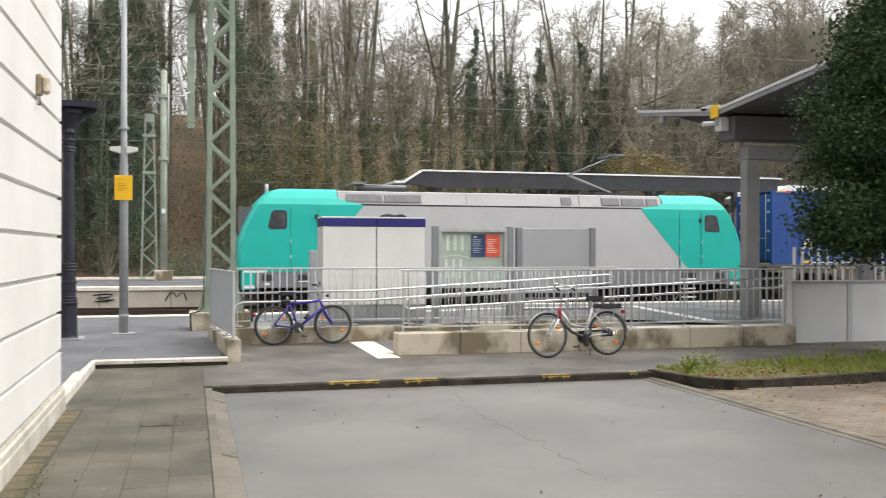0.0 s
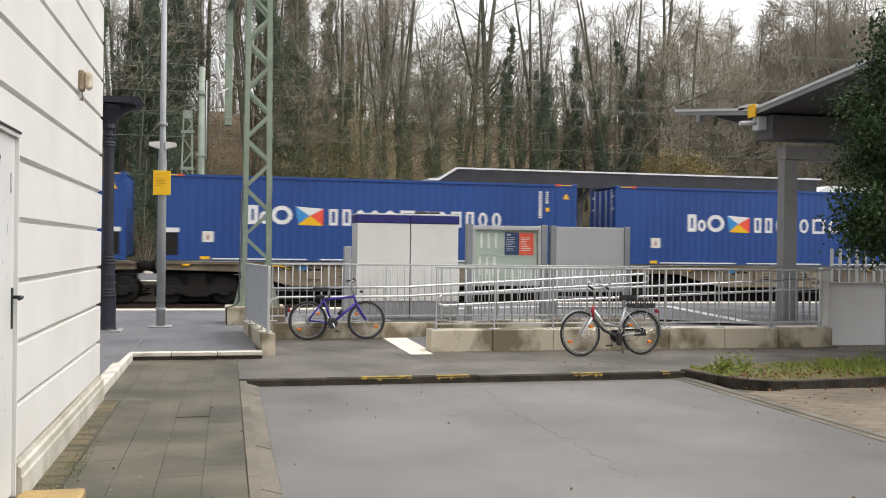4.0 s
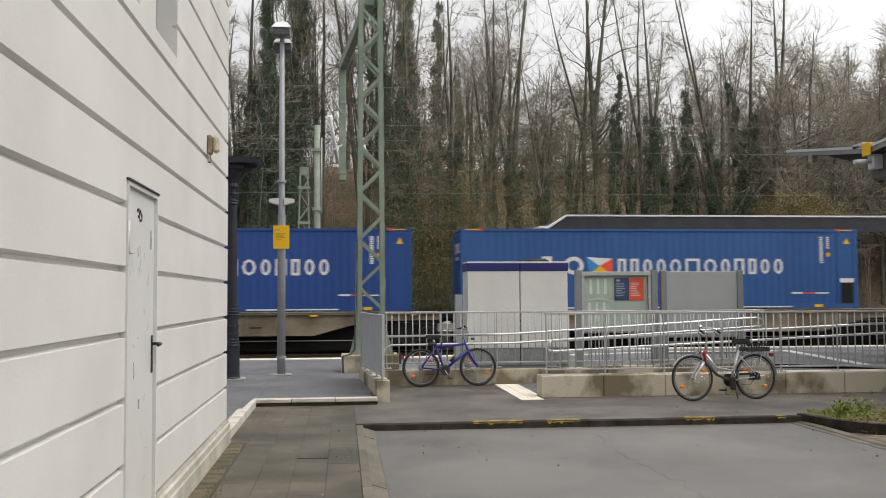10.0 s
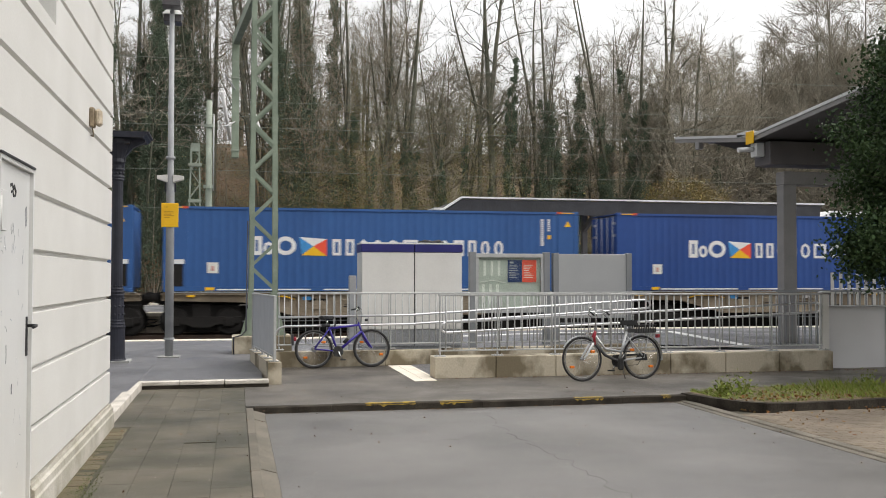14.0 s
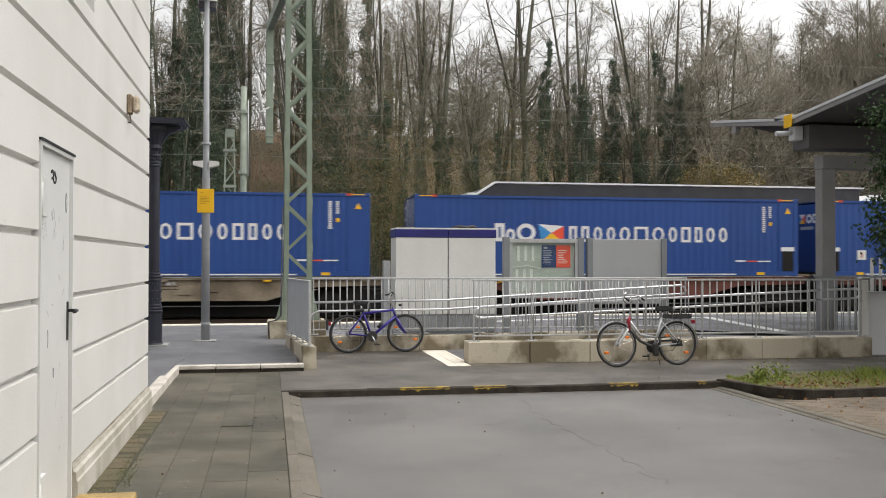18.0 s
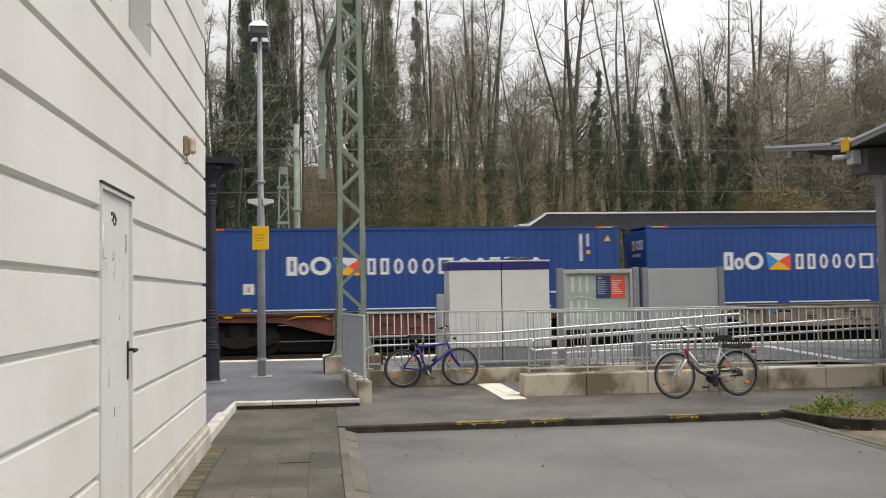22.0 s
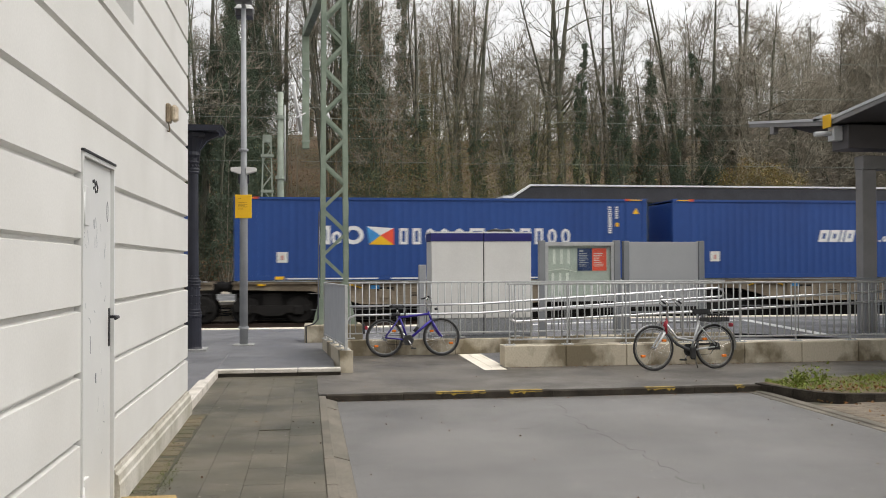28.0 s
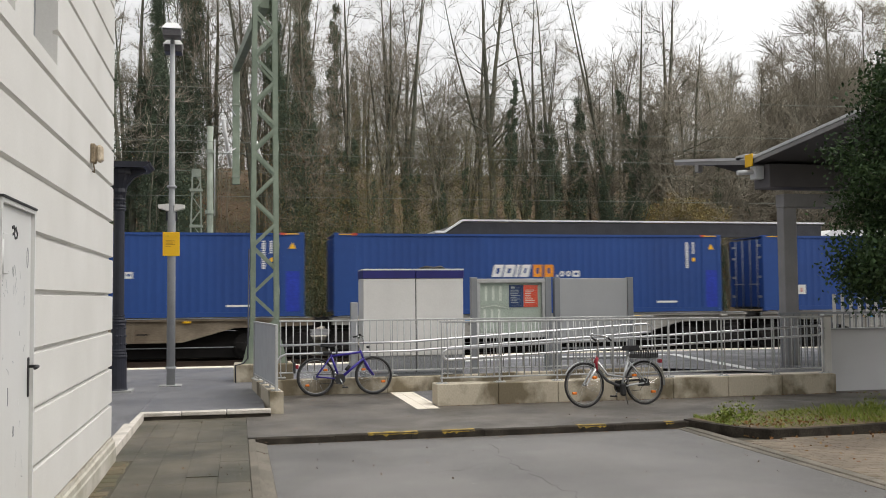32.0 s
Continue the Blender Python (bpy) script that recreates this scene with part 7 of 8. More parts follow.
# ---- bicycles ----
def ring(cx, cz, rad, n=28, y=0.0, a0=0.0, a1=2 * math.pi):
    return [(cx + rad * math.cos(a0 + (a1 - a0) * i / n), y, cz + rad * math.sin(a0 + (a1 - a0) * i / n)) for i in range(n)]


basket_black = M("basket_black", (0.05, 0.051, 0.053), (0.07, 0.07, 0.072), 12, 0.6, 0, 40)
rim_grey = M("rim_grey", (0.24, 0.24, 0.24), (0.17, 0.17, 0.17), 8, 0.4, 0, 40, metal=0.5, fine=0.1)


def wheel(parent, x, r, sprocket, tyre_w=0.022):
    w = part("wheel", tube(B(), ring(0, 0, r - 0.05, 32), 0.010, 6, closed=True), rim_grey, parent, at=pose(x, 0, r))
    part("tyre", tube(B(), ring(0, 0, r - tyre_w * 0.9, 32), tyre_w, 8, closed=True), tyre_mat, w)
    bm = B()
    for i in range(28):
        a = 2 * math.pi * i / 28
        s = 0.028 if i % 2 else -0.028
        tube(bm, [(0.02 * math.cos(a + 1.2), s, 0.02 * math.sin(a + 1.2)), ((r - 0.04) * math.cos(a), 0, (r - 0.04) * math.sin(a))], 0.0012, 3, caps=False)
    sp = part("spokes", bm, chrome, w)
    sp["kind"] = "stuff"
    part("hub", tube(B(), [(0, -0.05, 0), (0, 0.05, 0)], 0.02, 10), chrome, w)
    if sprocket:
        bm = B()
        for k in range(5):
            tube(bm, [(0, -0.04 + k * 0.006, 0), (0, -0.038 + k * 0.006, 0)], 0.055 - 0.007 * k, 16)
        part("sprocket", bm, post_grey, w)
    for a in ((2.6, 5.7) if not sprocket else (3.9, 0.6)):
        part("reflector", box(B(), -0.035, 0.035, -0.022, 0.022, -0.02, 0.02, 0.006), reflector_orange, w, "orange spoke reflector", at=Matrix.Translation((math.cos(a) * r * 0.62, 0, math.sin(a) * r * 0.62)))
    return w


def bicycle(at, wb, r, paint, fork_paint, label, city):
    b = thing("bicycle", label, "bicycle", at, group="parked bicycles")
    wheel(b, 0.0, r, True, 0.022 if not city else 0.018)
    wheel(b, wb, r, False, 0.022 if not city else 0.018)
    bb, seat, head_t, head_b = (0.43, 0, r - 0.05), (0.27, 0, 0.76), (wb - 0.235, 0, 0.80 if not city else 0.78), (wb - 0.175, 0, 0.63 if not city else 0.60)
    bm = B()
    tube(bm, [bb, seat], 0.02, 8)
    if city:
        part("down_tube", tube(B(), [(head_b[0] - 0.01, 0, head_b[2] + 0.03), (wb - 0.42, 0, 0.40), (0.52, 0, r - 0.02), bb], 0.025, 8), basket_black, b, "black lower frame tube")
        tube(bm, [(head_t[0] + 0.01, 0, head_t[2] - 0.04), (wb - 0.42, 0, 0.50), (0.39, 0, r + 0.10)], 0.019, 8)
    else:
        tube(bm, [bb, (head_b[0] - 0.01, 0, head_b[2] + 0.02)], 0.025, 8)
        tube(bm, [(0.285, 0, 0.71), (head_t[0], 0, head_t[2] - 0.03)], 0.021, 8)
    tube(bm, [head_t, head_b], 0.02, 10)
    for s in (-1, 1):
        tube(bm, [(bb[0], s * 0.035, bb[2]), (0.2, s * 0.05, r - 0.02), (0, s * 0.06, r)], 0.012, 6)
        tube(bm, [(0, s * 0.06, r), (0.14, s * 0.045, 0.52), (0.277, s * 0.014, 0.70)], 0.011, 6)
    part("frame", bm, paint, b)
    bm = B()
    for s in (-1, 1):
        tube(bm, [(head_b[0], s * 0.055, head_b[2] - 0.01), (wb - 0.09, s * 0.055, r + 0.12), (wb - 0.02, s * 0.055, r + 0.02), (wb, s * 0.055, r)], [0.021, 0.018, 0.014, 0.012], 8)
    tube(bm, [(head_b[0], -0.06, head_b[2] - 0.01), (head_b[0], 0.06, head_b[2] - 0.01)], 0.018, 8)
    part("fork", bm, fork_paint, b)
    if city:
        part("head_sleeve", tube(B(), [(head_t[0] - 0.01, 0, head_t[2] + 0.0), (head_t[0] + 0.02, 0, 0.70), (head_b[0] - 0.05, 0, head_b[2] - 0.03)], [0.028, 0.032, 0.029], 10), bike_red, b, "dark red head tube")
    hz = 1.08 if city else 1.07
    part("stem", tube(B(), [head_t, (head_t[0] - 0.05, 0, hz - 0.03), (head_t[0] + 0.0, 0, hz)], 0.013, 8), chrome, b)
    hx = head_t[0]
    if city:
        pts = [(hx - 0.14, -0.24, hz - 0.04), (hx - 0.06, -0.25, hz + 0.02), (hx + 0.01, -0.13, hz + 0.05), (hx + 0.01, 0.13, hz + 0.05), (hx - 0.06, 0.25, hz + 0.02), (hx - 0.14, 0.24, hz - 0.04)]
    else:
        pts = [(hx - 0.06, -0.29, hz + 0.0), (hx, -0.1, hz), (hx, 0.1, hz), (hx - 0.06, 0.29, hz)]
    bar = part("handlebar", tube(B(), pts, 0.011, 8), chrome if city else black_plastic, b)
    for s in (0, -1):
        p, q = (pts[0], pts[1]) if s == 0 else (pts[-1], pts[-2])
        e = tuple(a + (c - a) * 0.75 for a, c in zip(p, q))
        part("grip", tube(B(), [p, e], 0.017, 8), black_plastic, bar)
        part("brake_lever", tube(B(), [e, (e[0] + 0.05, e[1], e[2] - 0.03), (p[0] + 0.05, p[1], p[2] - 0.04)], 0.006, 6), black_plastic, bar)
    part("seat_post", tube(B(), [seat, (0.24, 0, 0.885)], 0.013, 8), chrome, b)
    bm = B()
    prism(bm, [(0.10, -0.075), (0.14, -0.09), (0.24, -0.05), (0.38, -0.018), (0.38, 0.018), (0.24, 0.05), (0.14, 0.09), (0.10, 0.075)], 0.88 if not city else 0.87, 0.935 if not city else 0.95, "z")
    bmesh.ops.bevel(bm, geom=bm.edges[:], offset=0.012, segments=2, affect="EDGES")
    part("saddle", bm, black_plastic, b, "black saddle")
    ch = part("chainring", tube(B(), ring(0, 0, 0.085, 20), 0.009, 5, closed=True), post_grey, b, at=pose(bb[0], -0.05, bb[2]))
    bm = B()
    for k in range(4):
        a = k * math.pi / 2 + 0.4
        tube(bm, [(0, 0, 0), (0.08 * math.cos(a), 0, 0.08 * math.sin(a))], 0.008, 4)
    part("spider", bm, post_grey, ch)
    part("guard_disc", tube(B(), [(0, -0.008, 0), (0, 0.008, 0)], 0.098, 20), tyre_mat, ch)
    for s, a in ((-1, -1.1), (1, 2.04)):
        e = (0.17 * math.cos(a), -0.02 if s < 0 else 0.12, 0.17 * math.sin(a))
        part("crank", tube(B(), [(0, e[1], 0), e], 0.01, 6), chrome, ch)
        part("pedal", box(B(), e[0] - 0.045, e[0] + 0.045, e[1] + (-0.09 if s < 0 else 0.0), e[1] + (0.0 if s < 0 else 0.09), e[2] - 0.012, e[2] + 0.012, 0.005), black_plastic, ch)
    bm = B()
    tube(bm, [(bb[0], -0.05, bb[2] + 0.083), (0.0, -0.045, r + 0.045)], 0.005, 4)
    tube(bm, [(bb[0], -0.05, bb[2] - 0.083), (0.06, -0.045, r - 0.12), (0.0, -0.045, r - 0.045)], 0.005, 4)
    part("chain", bm, tyre_mat, b)
    part("chain_case", prism(B(), [(bb[0] + 0.1, bb[2] + 0.04), (bb[0] + 0.06, bb[2] + 0.1), (0.0, r + 0.06), (0.0, r + 0.03), (bb[0] + 0.02, bb[2] + 0.06)], -0.068, -0.06, "y"), black_plastic, b) if city else None
    if city:
        for hx2, a0, a1 in ((0.0, 0.25, 3.3), (wb, 0.55, 2.9)):
            bm = B()
            n = 16
            for i in range(n):
                a, c = a0 + (a1 - a0) * i / n, a0 + (a1 - a0) * (i + 1) / n
                q = [bm.verts.new((hx2 + (r + 0.02) * math.cos(t), y, r + (r + 0.02) * math.sin(t))) for t in (a, c) for y in (-0.028, 0.028)]
                bm.faces.new((q[0], q[1], q[3], q[2]))
            g = part("mudguard", bm, bike_silver, b)
        bm = B()
        for s in (-1, 1):
            tube(bm, [(0.22, s * 0.06, 0.745), (-0.28, s * 0.06, 0.73)], 0.006, 6)
            tube(bm, [(-0.1, s * 0.065, 0.735), (0.0, s * 0.07, r)], 0.006, 6)
        for k in range(4):
            tube(bm, [(0.15 - k * 0.13, -0.06, 0.74), (0.15 - k * 0.13, 0.06, 0.74)], 0.005, 5)
        part("carrier", bm, bike_silver, b)
        part("rear_lamp", box(B(), -0.33, -0.28, -0.04, 0.04, 0.66, 0.72, 0.01), bike_red, b)
        bm = box(B(), -0.19, 0.17, -0.12, 0.12, 0.745, 0.757)
        for sy in (-1, 1):
            box(bm, -0.195, 0.175, sy * 0.124 - 0.004, sy * 0.124 + 0.004, 0.757, 0.815)
        box(bm, -0.195, -0.187, -0.12, 0.12, 0.757, 0.815)
        box(bm, 0.167, 0.175, -0.12, 0.12, 0.757, 0.815)
        bag = part("basket", bm, basket_black, b, "black plastic rear basket")
        for sy in (-1, 1):
            for k in range(9):
                part("basket_wire", tube(B(), [(-0.19 + k * 0.045, sy * 0.131, 0.75), (-0.19 + k * 0.045, sy * 0.136, 0.87)], 0.006, 4), tyre_mat, bag)
        part("basket_rim", tube(B(), [(-0.20, -0.135, 0.87), (0.18, -0.135, 0.87), (0.18, 0.135, 0.87), (-0.20, 0.135, 0.87)], 0.008, 5, closed=True), tyre_mat, bag)
        part("kick_stand", tube(B(), [(0.36, -0.05, r - 0.05), (0.24, -0.14, 0.01)], 0.009, 6), chrome, b)
        part("headlamp", lathe(B(), [(0.02, 0), (0.04, 0.02), (0.042, 0.05)], 10, (wb - 0.12, 0, 0.72)), chrome, b)
        part("bell", lathe(B(), [(0.03, 0), (0.03, 0.015), (0.015, 0.03)], 10, (hx, -0.12, hz + 0.06)), chrome, b)
        part("skirt_guard", prism(B(), [(-0.07, r - 0.05), (0.16, r - 0.05), (0.12, r + 0.03), (0.03, r + 0.08), (-0.05, r + 0.05)], 0.045, 0.052, "y"), tyre_mat, b, "dark dress guard over the rear wheel")
        part("gear_hub", tube(B(), [(0, -0.07, r), (0, 0.07, r)], 0.045, 12), tyre_mat, b)
        part("bag", box(B(), bb[0] - 0.04, bb[0] + 0.07, 0.06, 0.11, 0.16, bb[2] + 0.06, 0.025), tyre_mat, b, "dark bag hanging behind the crank")
    else:
        part("mudguard", box(B(), -0.40, -0.36, -0.02, 0.02, 0.42, 0.62, 0.008), black_plastic, b)
        part("rear_lamp", box(B(), -0.36, -0.31, -0.03, 0.03, 0.50, 0.57, 0.01), bike_red, b)
        part("cable", tube(B(), [(hx, -0.05, hz), (hx + 0.06, -0.06, hz - 0.1), (hx + 0.03, -0.03, 0.75)], 0.004, 4), black_plastic, b)
        part("lock", tube(B(), [(0.36, -0.03, 0.62), (0.40, 0.06, 0.74), (0.43, 0.1, 0.86), (0.40, 0.08, 0.8), (0.36, -0.03, 0.64)], 0.011, 6), black_plastic, b, "black cable lock round the railing")
        part("seat_clutter", box(B(), 0.14, 0.30, -0.05, 0.05, 0.74, 0.80, 0.02), black_plastic, b, "black lock body under the saddle")
        for q in (0.05, 0.12):
            part("mudguard_stay", tube(B(), [(0, -0.06, r), (-0.12 - q, -0.05, r + 0.30 - q)], 0.005, 4), chrome, b)
        part("bottle_cage", tube(B(), [(0.55, 0, 0.45), (0.62, 0, 0.53)], 0.03, 8), tyre_mat, b)
        part("headlamp", tube(B(), [(hx + 0.12, 0, 0.86), (hx + 0.17, 0, 0.86)], [0.02, 0.028], 8), black_plastic, b)
    return b


bicycle(pose(-0.28, 17.20, 0.0, -6, 0, 5), 1.06, 0.345, bike_blue, bike_blue, "blue-purple mountain bike leaning on the ramp railing", False)
bicycle(pose(4.77, 14.36, 0.0, 3, 0, 188), 1.09, 0.352, bike_silver, bike_silver, "silver city bicycle with red head tube and black rear basket", True)


# ---- planting, leaves and the evergreen ----
def bed_plants():
    r = random.Random(8)
    V, Fc = [], []
    for _ in range(7600):
        x = 4.7 + 9.5 * r.random() ** 1.2
        y = r.uniform(11.2 + 0.06 * (x - 5), 12.85) if x > 5.1 else r.uniform(11.6, 12.6)
        h = r.uniform(0.04, 0.17) * (0.5 + 0.9 * step(x, 5.5, 8)) * (0.6 + 0.8 * abs(noise.noise(Vector((x * 1.4, y * 1.4, 0)))))
        a = r.uniform(0, 6.28)
        w, dx, dy = r.uniform(0.006, 0.014), r.gauss(0, 0.05), r.gauss(0, 0.05)
        b = len(V)
        V += [(x - w * math.cos(a), y - w * math.sin(a), 0.01), (x + w * math.cos(a), y + w * math.sin(a), 0.01), (x + dx * 0.5 + w * 0.7, y + dy * 0.5, h * 0.65), (x + dx, y + dy, h)]
        Fc += [(b, b + 1, b + 2), (b, b + 2, b + 3)]
    tagged(new("grass", raw_mesh("grass", V, Fc, grass_leaf)), "bright green grass and weeds in the bed", "grass", kind="stuff")
    for i, (x, y, s) in enumerate(((5.18, 11.95, 0.22), (4.88, 12.0, 0.15), (5.05, 12.2, 0.16), (8.2, 12.4, 0.2), (7.3, 12.2, 0.2), (9.3, 12.2, 0.22))):
        pts = [(r.gauss(0, s * 0.42), r.gauss(0, s * 0.42), abs(r.gauss(0.5, 0.35)) * s * 1.1) for _ in range(150)]
        lv, lf = leaves(pts, 0.022, 60 + i)
        t = thing("weed", "bushy green weed in the planting bed", "plant", pose(x, y, 0.02), group="bed weeds")
        part("foliage", raw_mesh("foliage", lv, lf, grass_leaf), grass_leaf, t)
        bm = B()
        for k in range(7):
            tube(bm, [(0, 0, 0), (r.gauss(0, s * 0.3), r.gauss(0, s * 0.3), s * r.uniform(0.6, 1.1))], 0.004, 4)
        part("stem", bm, grass_leaf, t)["kind"] = "stuff"
    pts = []
    for _ in range(900):
        x = r.uniform(4.7, 11)
        y = r.gauss(11.35 + 0.05 * (x - 5), 0.28) if r.random() < 0.65 else r.uniform(9.0, 12.8)
        pts.append((x, y, (0.03 if y > 11.3 + 0.05 * (x - 5) else -0.07) + 0.02 * r.random()))
    lv, lf = leaves(pts, 0.024, 71, 0.0)
    tagged(new("fallen_leaves", raw_mesh("fallen_leaves", lv, lf, autumn)), "rusty fallen leaves along the bed kerb", "fallen leaves", kind="stuff")
    pts = []
    for _ in range(150):
        x, y = r.uniform(-2.95, 4.3), r.uniform(4.5, 14.4)
        z = -0.074 if (-1.15 < x and y < KERB_Y) else 0.012
        pts.append((x, y, z))
    pts += [(r.uniform(1.5, 9.5), 15.06 - abs(r.gauss(0, 0.05)), 0.006) for _ in range(420)] + [(r.uniform(-1.4, 4.4), KERB_Y - abs(r.gauss(0, 0.04)), -0.076) for _ in range(160)]
    lv, lf = leaves(pts, 0.013, 72, 0.0)
    lv = [(x, y, zz if zz < 0.02 else 0.02) for x, y, zz in lv]
    tagged(new("leaf_scraps", raw_mesh("leaf_scraps", lv, lf, dead_leaf)), "small leaf scraps scattered on the paving", "fallen leaves", kind="stuff")


bed_plants()


def evergreen():
    t = thing("evergreen_tree", "dense dark evergreen tree overhanging the planting bed", "tree", pose(9.62, 12.4, 0.0))
    r = random.Random(21)
    bm = B()
    tube(bm, [(0, 0, -0.2), (0.05, 0, 1.2), (-0.1, 0.05, 2.6), (0.0, 0, 4.5), (0.1, 0, 6.4)], [0.19, 0.16, 0.13, 0.10, 0.04], 10)
    part("trunk", bm, bark, t)
    pts, limbs = [], B()
    for _ in range(340):
        f = r.random()
        z = 2.1 + 4.9 * f
        reach = 2.35 * (0.35 + 0.65 * math.sin(min(1.0, 0.25 + f * 0.95) * math.pi) ** 0.6) * r.uniform(0.55, 1.05)
        a = r.uniform(0, 6.28)
        e = Vector((math.cos(a) * reach, math.sin(a) * reach, z + r.gauss(0, 0.2) - 0.25 * (f < 0.3)))
        s = Vector((0, 0, max(0.9, z - reach * 0.45)))
        tube(limbs, [s, s.lerp(e, 0.6) + Vector((0, 0, 0.1)), e], [0.03, 0.016, 0.005], 4)
        for _ in range(560):
            q = s.lerp(e, 0.35 + 0.68 * r.random() ** 0.4)
            pts.append((q.x + r.gauss(0, 0.15), q.y + r.gauss(0, 0.15), q.z + r.gauss(0, 0.14)))
    part("branchwork", limbs, bark, t)["kind"] = "stuff"
    lv, lf = leaves(pts, 0.035, 33)
    ob = part("crown", raw_mesh("crown", lv, lf, holly), holly, t, "glossy dark green leaves")
    pts = [(-1.9 + r.gauss(0, 0.06), -1.2 + r.gauss(0, 0.06), 2.1 + r.gauss(0, 0.05)) for _ in range(16)]
    lv, lf = leaves(pts, 0.04, 34)
    part("yellowed_leaves", raw_mesh("yellowed_leaves", lv, lf, autumn), autumn, t, "a few yellowed leaves")


evergreen()


# ---- behind the viewer: a hedge row and houses that close the car park ----
def behind():
    for x, w, h in ((2.0, 9, 7.5), (12.5, 10, 8.5), (24, 11, 7)):
        hse = thing("house", "plain rendered house closing the car park", "house", pose(x, -26, -0.35), group="street houses")
        part("wall", box(B(), 0, w, 0, 8, 0, h), concrete_grey, hse)
        part("roof", prism(B(), [(-0.4, h), (w + 0.4, h), (w + 0.4, h + 0.2), (w / 2, h + 3.4), (-0.4, h + 0.2)], -0.4, 8.4, "y"), kerb_dark, hse)
        for k in range(3):
            for z in (0.9, 3.9):
                win = part("window", box(B(), 1 + k * w / 3.4, 2.1 + k * w / 3.4, 8.001, 8.05, z, z + 1.4), paint_white, hse)
                part("pane", box(B(), 1.08 + k * w / 3.4, 2.02 + k * w / 3.4, 8.051, 8.06, z + 0.08, z + 1.32), dark_glass, win)


behind()


# ---- paving pieces ----
def doorstep():
    tagged(solid("doorstep", box(B(), WALL + 0.02, WALL + 0.42, 5.6, 6.80, -0.02, 0.055, 0.012), doorstep_mat, "", ""), "worn ochre stone doorstep before the steel door", "doorstep", kind="structure")


doorstep_mat = M("ochre_stone", (0.36, 0.25, 0.10), (0.24, 0.17, 0.075), 4, 0.75, 0.4, 50, fine=0.2)
doorstep()


def paving():
    r = random.Random(3)
    row = [mesh_of("slab", box(B(), 0.0015, 0.3075, 0.0015, 0.5985, -0.06, 0.0, 0.002)) for _ in range(3)]
    half = mesh_of("slab", box(B(), 0.0015, 0.3075, 0.0015, 0.2985, -0.06, 0.0, 0.002))
    edge_slab = mesh_of("slab", box(B(), 0.0015, 0.2235, 0.0015, 0.5985, -0.06, 0.0, 0.002))
    for me in row + [half, edge_slab]:
        me.materials.append(slab)
    for k in range(6):
        part("slab", edge_slab, slab, walkway, at=pose(-2.995, 10.86 + k * 0.6, r.uniform(-0.0016, 0.0016)))
    for c in range(4):
        x = -2.77 + c * 0.309
        y = 14.46 - (0.3 if c % 2 else 0.0)
        if c % 2:
            part("slab", half, slab, walkway, at=pose(x, y, 0))
        while y > -1.0:
            y -= 0.6
            dz = r.uniform(-0.0016, 0.0016)
            if c == 2 and 9.3 < y < 9.9:
                dz = 0.012
            part("slab", row[c % 3], slab, walkway, at=pose(x, y, dz, r.uniform(-0.12, 0.12), r.uniform(-0.15, 0.15), 0))
    setts = [mesh_of("sett", box(B(), 0.004, 0.20 - 0.008 * k, 0.004, 0.215, -0.06, 0.0, 0.012)) for k in range(3)]
    for me in setts:
        me.materials.append(sett)
    for i in range(64):
        part("sett", setts[i % 3], sett, walkway, at=pose(-2.985 + r.uniform(-0.005, 0.005), CORNER - 0.1 - i * 0.222, r.uniform(-0.006, 0.004), r.uniform(-1, 1), r.uniform(-1.5, 1.5), r.uniform(-1, 1)))
    V, Fc = [], []
    pts = [(-2.97 + abs(r.gauss(0, 0.1)), r.uniform(4.5, 9.4), 0.004) for _ in range(420)] + [(r.uniform(-2.85, -2.7), r.gauss(7.6, 0.5), 0.004) for _ in range(420)]
    lv, lf = leaves(pts, 0.007, 90)
    lv = [(x, y, max(0.001, min(0.008, z))) for x, y, z in lv]
    tagged(new("moss", raw_mesh("moss", lv, lf, moss_leaf)), "green moss tufts along the wall foot", "moss", kind="stuff")
    # brick bay: the nearest as pieces, the rest joined
    b = mesh_of("brick", box(B(), 0.003, 0.197, 0.003, 0.097, -0.06, 0.0, 0.004))
    b.materials.append(brick_tan)
    Vr, Fr = [], []
    n = 0
    for j in range(60):
        for i in range(44):
            x, y = 4.505 + i * 0.2 - (0.1 if j % 2 else 0), 11.25 - j * 0.1
            if y > 10.85 + 0.055 * (x - 5) or y < 5.6:
                continue
            dz = r.uniform(-0.0018, 0.0018)
            if 4.5 < x < 6.4 and y > 7.9 and n < 300:
                part("brick", b, brick_tan, bay, at=pose(x, y, -0.065 + dz, r.uniform(-0.25, 0.25), r.uniform(-0.25, 0.25), r.uniform(-0.5, 0.5)))
                n += 1
            else:
                k = len(Vr)
                z = -0.065 + dz
                w = x + 0.2
                x = max(x, 4.505)
                Vr += [(x + 0.003, y + 0.003, z - 0.05), (w - 0.003, y + 0.003, z - 0.05), (w - 0.003, y + 0.097, z - 0.05), (x + 0.003, y + 0.097, z - 0.05), (x + 0.006, y + 0.006, z), (w - 0.006, y + 0.006, z), (w - 0.006, y + 0.094, z), (x + 0.006, y + 0.094, z)]
                Fr += [(k + 4, k + 5, k + 6, k + 7), (k, k + 1, k + 5, k + 4), (k + 1, k + 2, k + 6, k + 5), (k + 2, k + 3, k + 7, k + 6), (k + 3, k, k + 4, k + 7)]
    ob = part("bricks", raw_mesh("bricks", Vr, Fr, brick_isle), brick_isle, bay)
    ob["kind"] = "stuff"


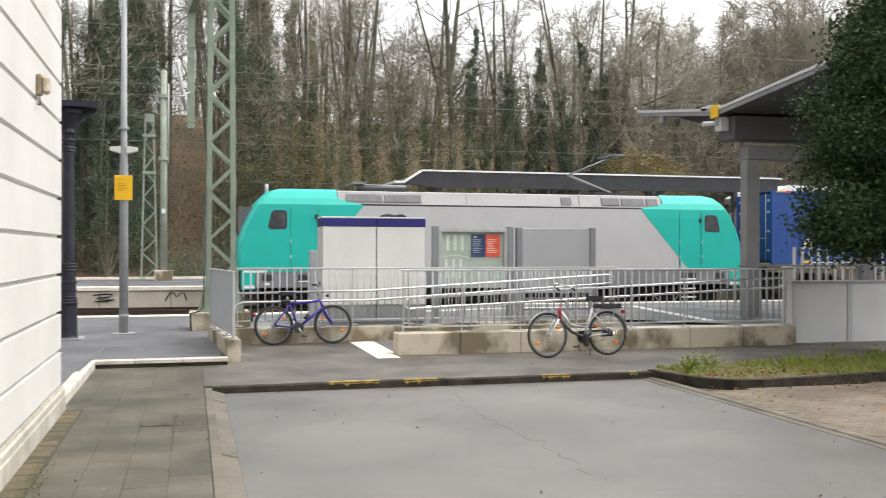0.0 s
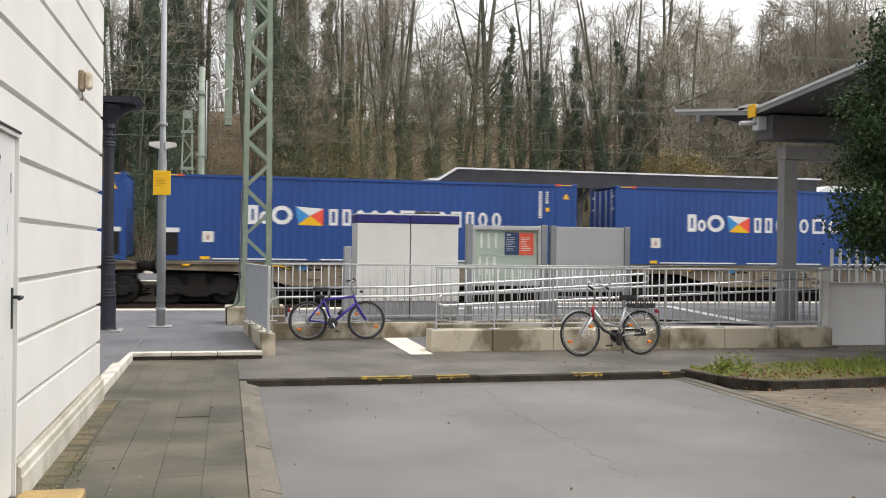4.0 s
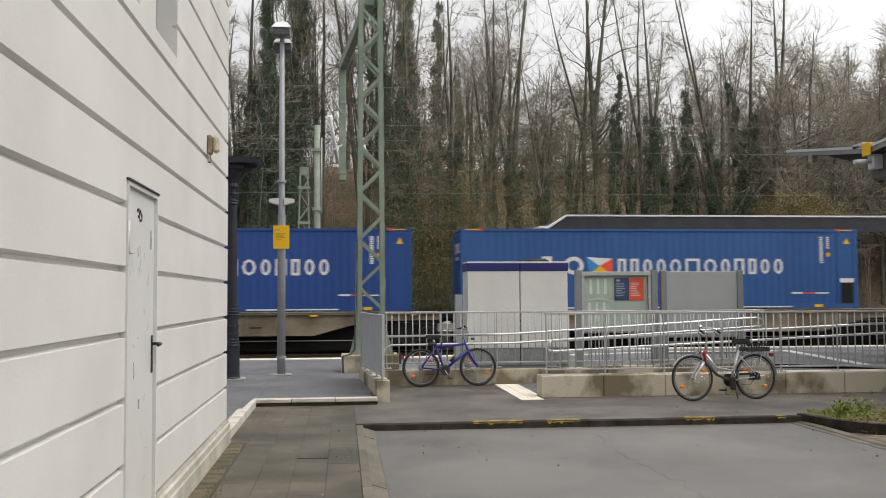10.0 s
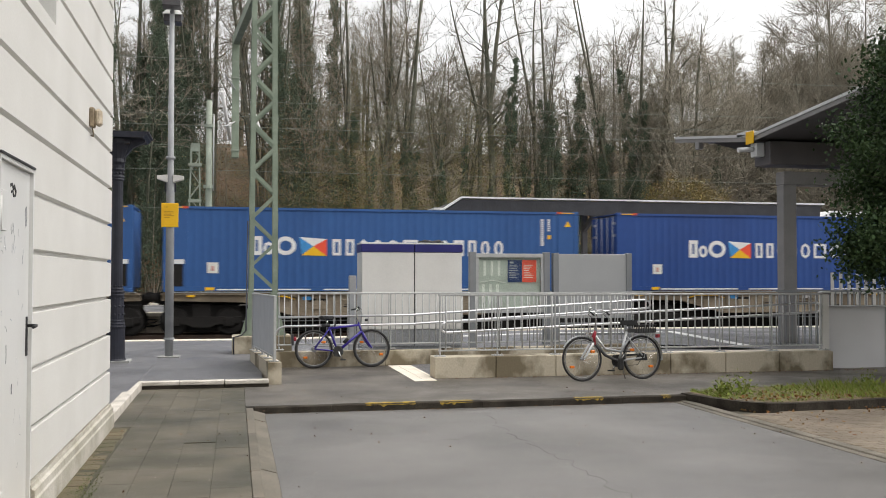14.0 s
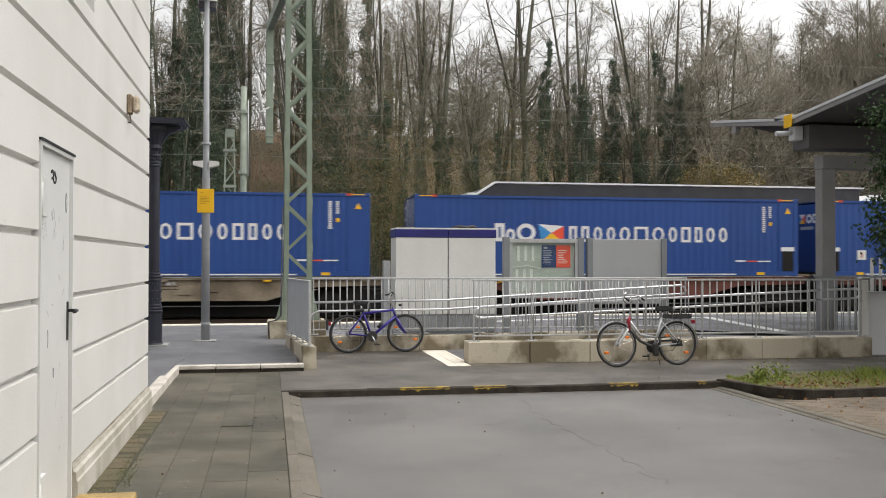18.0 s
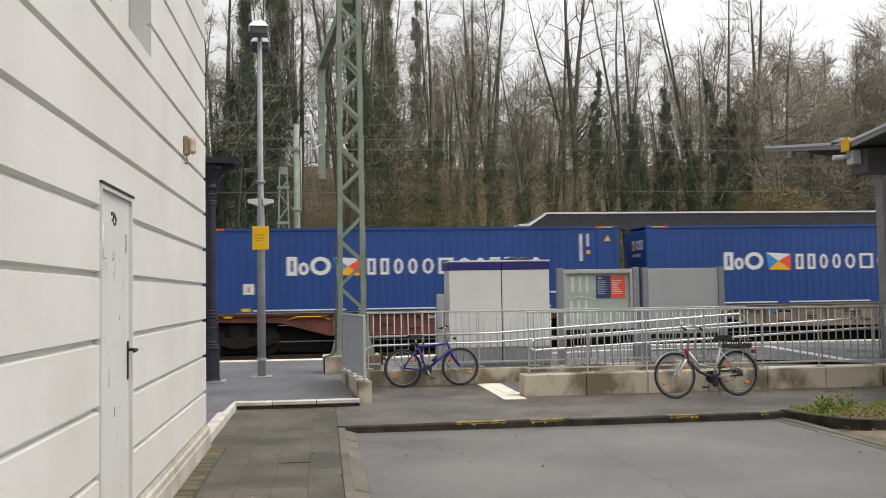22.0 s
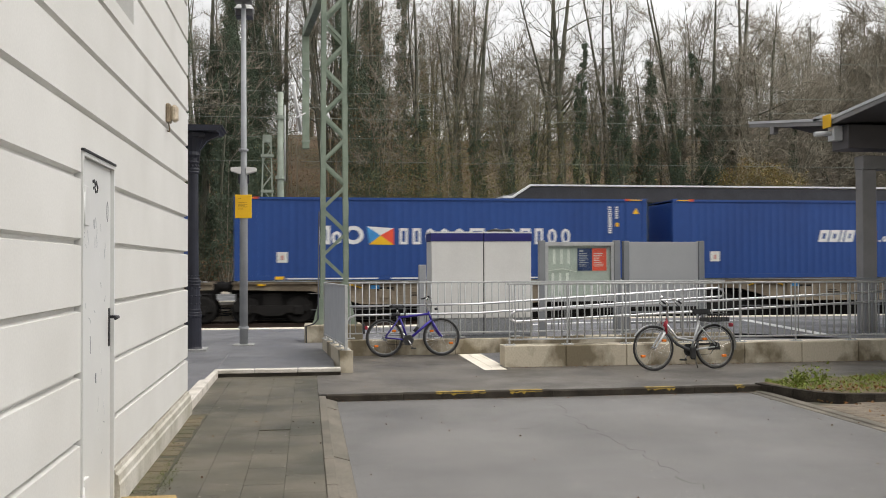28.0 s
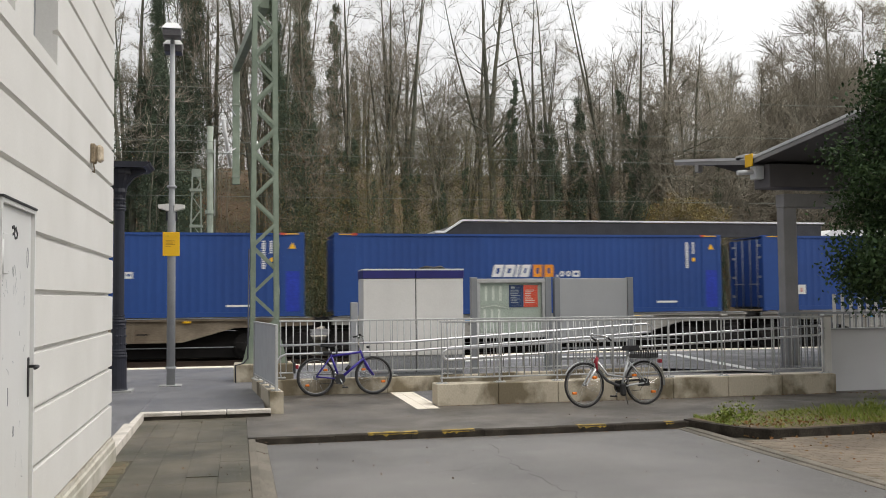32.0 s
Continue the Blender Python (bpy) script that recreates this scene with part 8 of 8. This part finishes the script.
def cracks():
    r = random.Random(31)
    for pts in ([(1.45, 11.6), (1.33, 10.5), (1.30, 9.3), (1.37, 8.6), (1.38, 7.7), (1.36, 6.8)], [(1.33, 10.5), (0.7, 9.9), (0.2, 9.7)]):
        fine = []
        for (xa, ya), (xb, yb) in zip(pts, pts[1:]):
            for i in range(8):
                fine.append((xa + (xb - xa) * i / 8 + r.gauss(0, 0.03), ya + (yb - ya) * i / 8 + r.gauss(0, 0.03)))
        V, Fc = [], []
        for i, (x, y) in enumerate(fine):
            w = 0.004 + 0.018 * abs(noise.noise(Vector((x * 2, y * 2, 0))))
            V += [(x - w, y - w, -0.0785), (x + w, y + w, -0.0785)]
            if i:
                Fc.append((2 * i - 2, 2 * i - 1, 2 * i + 1, 2 * i))
        tagged(new("crack", raw_mesh("crack", V, Fc, crack_mat)), "fine dark crack in the car park asphalt", "crack", group="asphalt cracks", kind="structure")
    V, Fc = [], []
    for _ in range(560):
        x, y, s = r.uniform(-2.8, 4.4), r.uniform(4.0, 12.1), r.uniform(0.003, 0.009)
        if -1.6 < x < -1.12:
            continue
        z = -0.0775 if x > -1.1 else 0.006
        a = r.uniform(0, 6.28)
        k = len(V)
        V += [(x + s * math.cos(a + q), y + s * 0.8 * math.sin(a + q), z) for q in (0, 1.6, 3.1, 4.7)] + [(x, y, z + s * 0.6)]
        Fc += [(k + i, k + (i + 1) % 4, k + 4) for i in range(4)]
    tagged(new("grit", raw_mesh("grit", V, Fc, white_kerb)), "pale grit scattered over the paving", "grit", kind="stuff")


crack_mat = M("crack_fill", (0.15, 0.144, 0.137), None, 6, 0.7, 0.3, 60)
cracks()
brick_isle = leafy("brick_mixed", [(0.20, 0.165, 0.122), (0.145, 0.118, 0.086), (0.17, 0.138, 0.10), (0.13, 0.105, 0.078)], 0.8)
paving()


loco(-0.25)
STARTS = [20.02, 35.52, 51.52, 67.04, 85.21, 101.43, 119.68, 135.12, 151.11, 166.72, 182.77, 198.32, 214.38, 229.91, 245.99, 261.46, 277.65, 293.12, 309.26, 324.77, 341.01]
for i, s in enumerate(STARTS):
    kind = "ferry"
    if i in (5, 6, 7):
        kind = "light"
    if i == 14:
        kind = "orange"
    if i >= 17:
        kind = "unit"
    container(kind, s, i % 2 == 0 and i != 4, "" if i > 13 else "l" if i == 4 else "r" if i == 5 else "rl"[i % 2])
    paint, nm = ((wagon_beige, "beige"), (wagon_red, "red-oxide"), (wagon_grey, "light grey"))[1 if i in (10, 11, 12) else (2 if i >= 19 else 0)]
    nxt = STARTS[i + 1] if i + 1 < len(STARTS) else s + 15
    wagon(s - 0.3, nxt - s - 0.15, paint, nm)


# ---- what moves ----
def motions():
    for ob, x, y, z in MOVING:
        walk(ob, [(t, pose(x - shift(t), y, z)) for t in (0, 2, 4, 6, 8, 10, 12, 14, 16, 18, 20, 22, 24, 26, 28, 30, 32)])


motions()
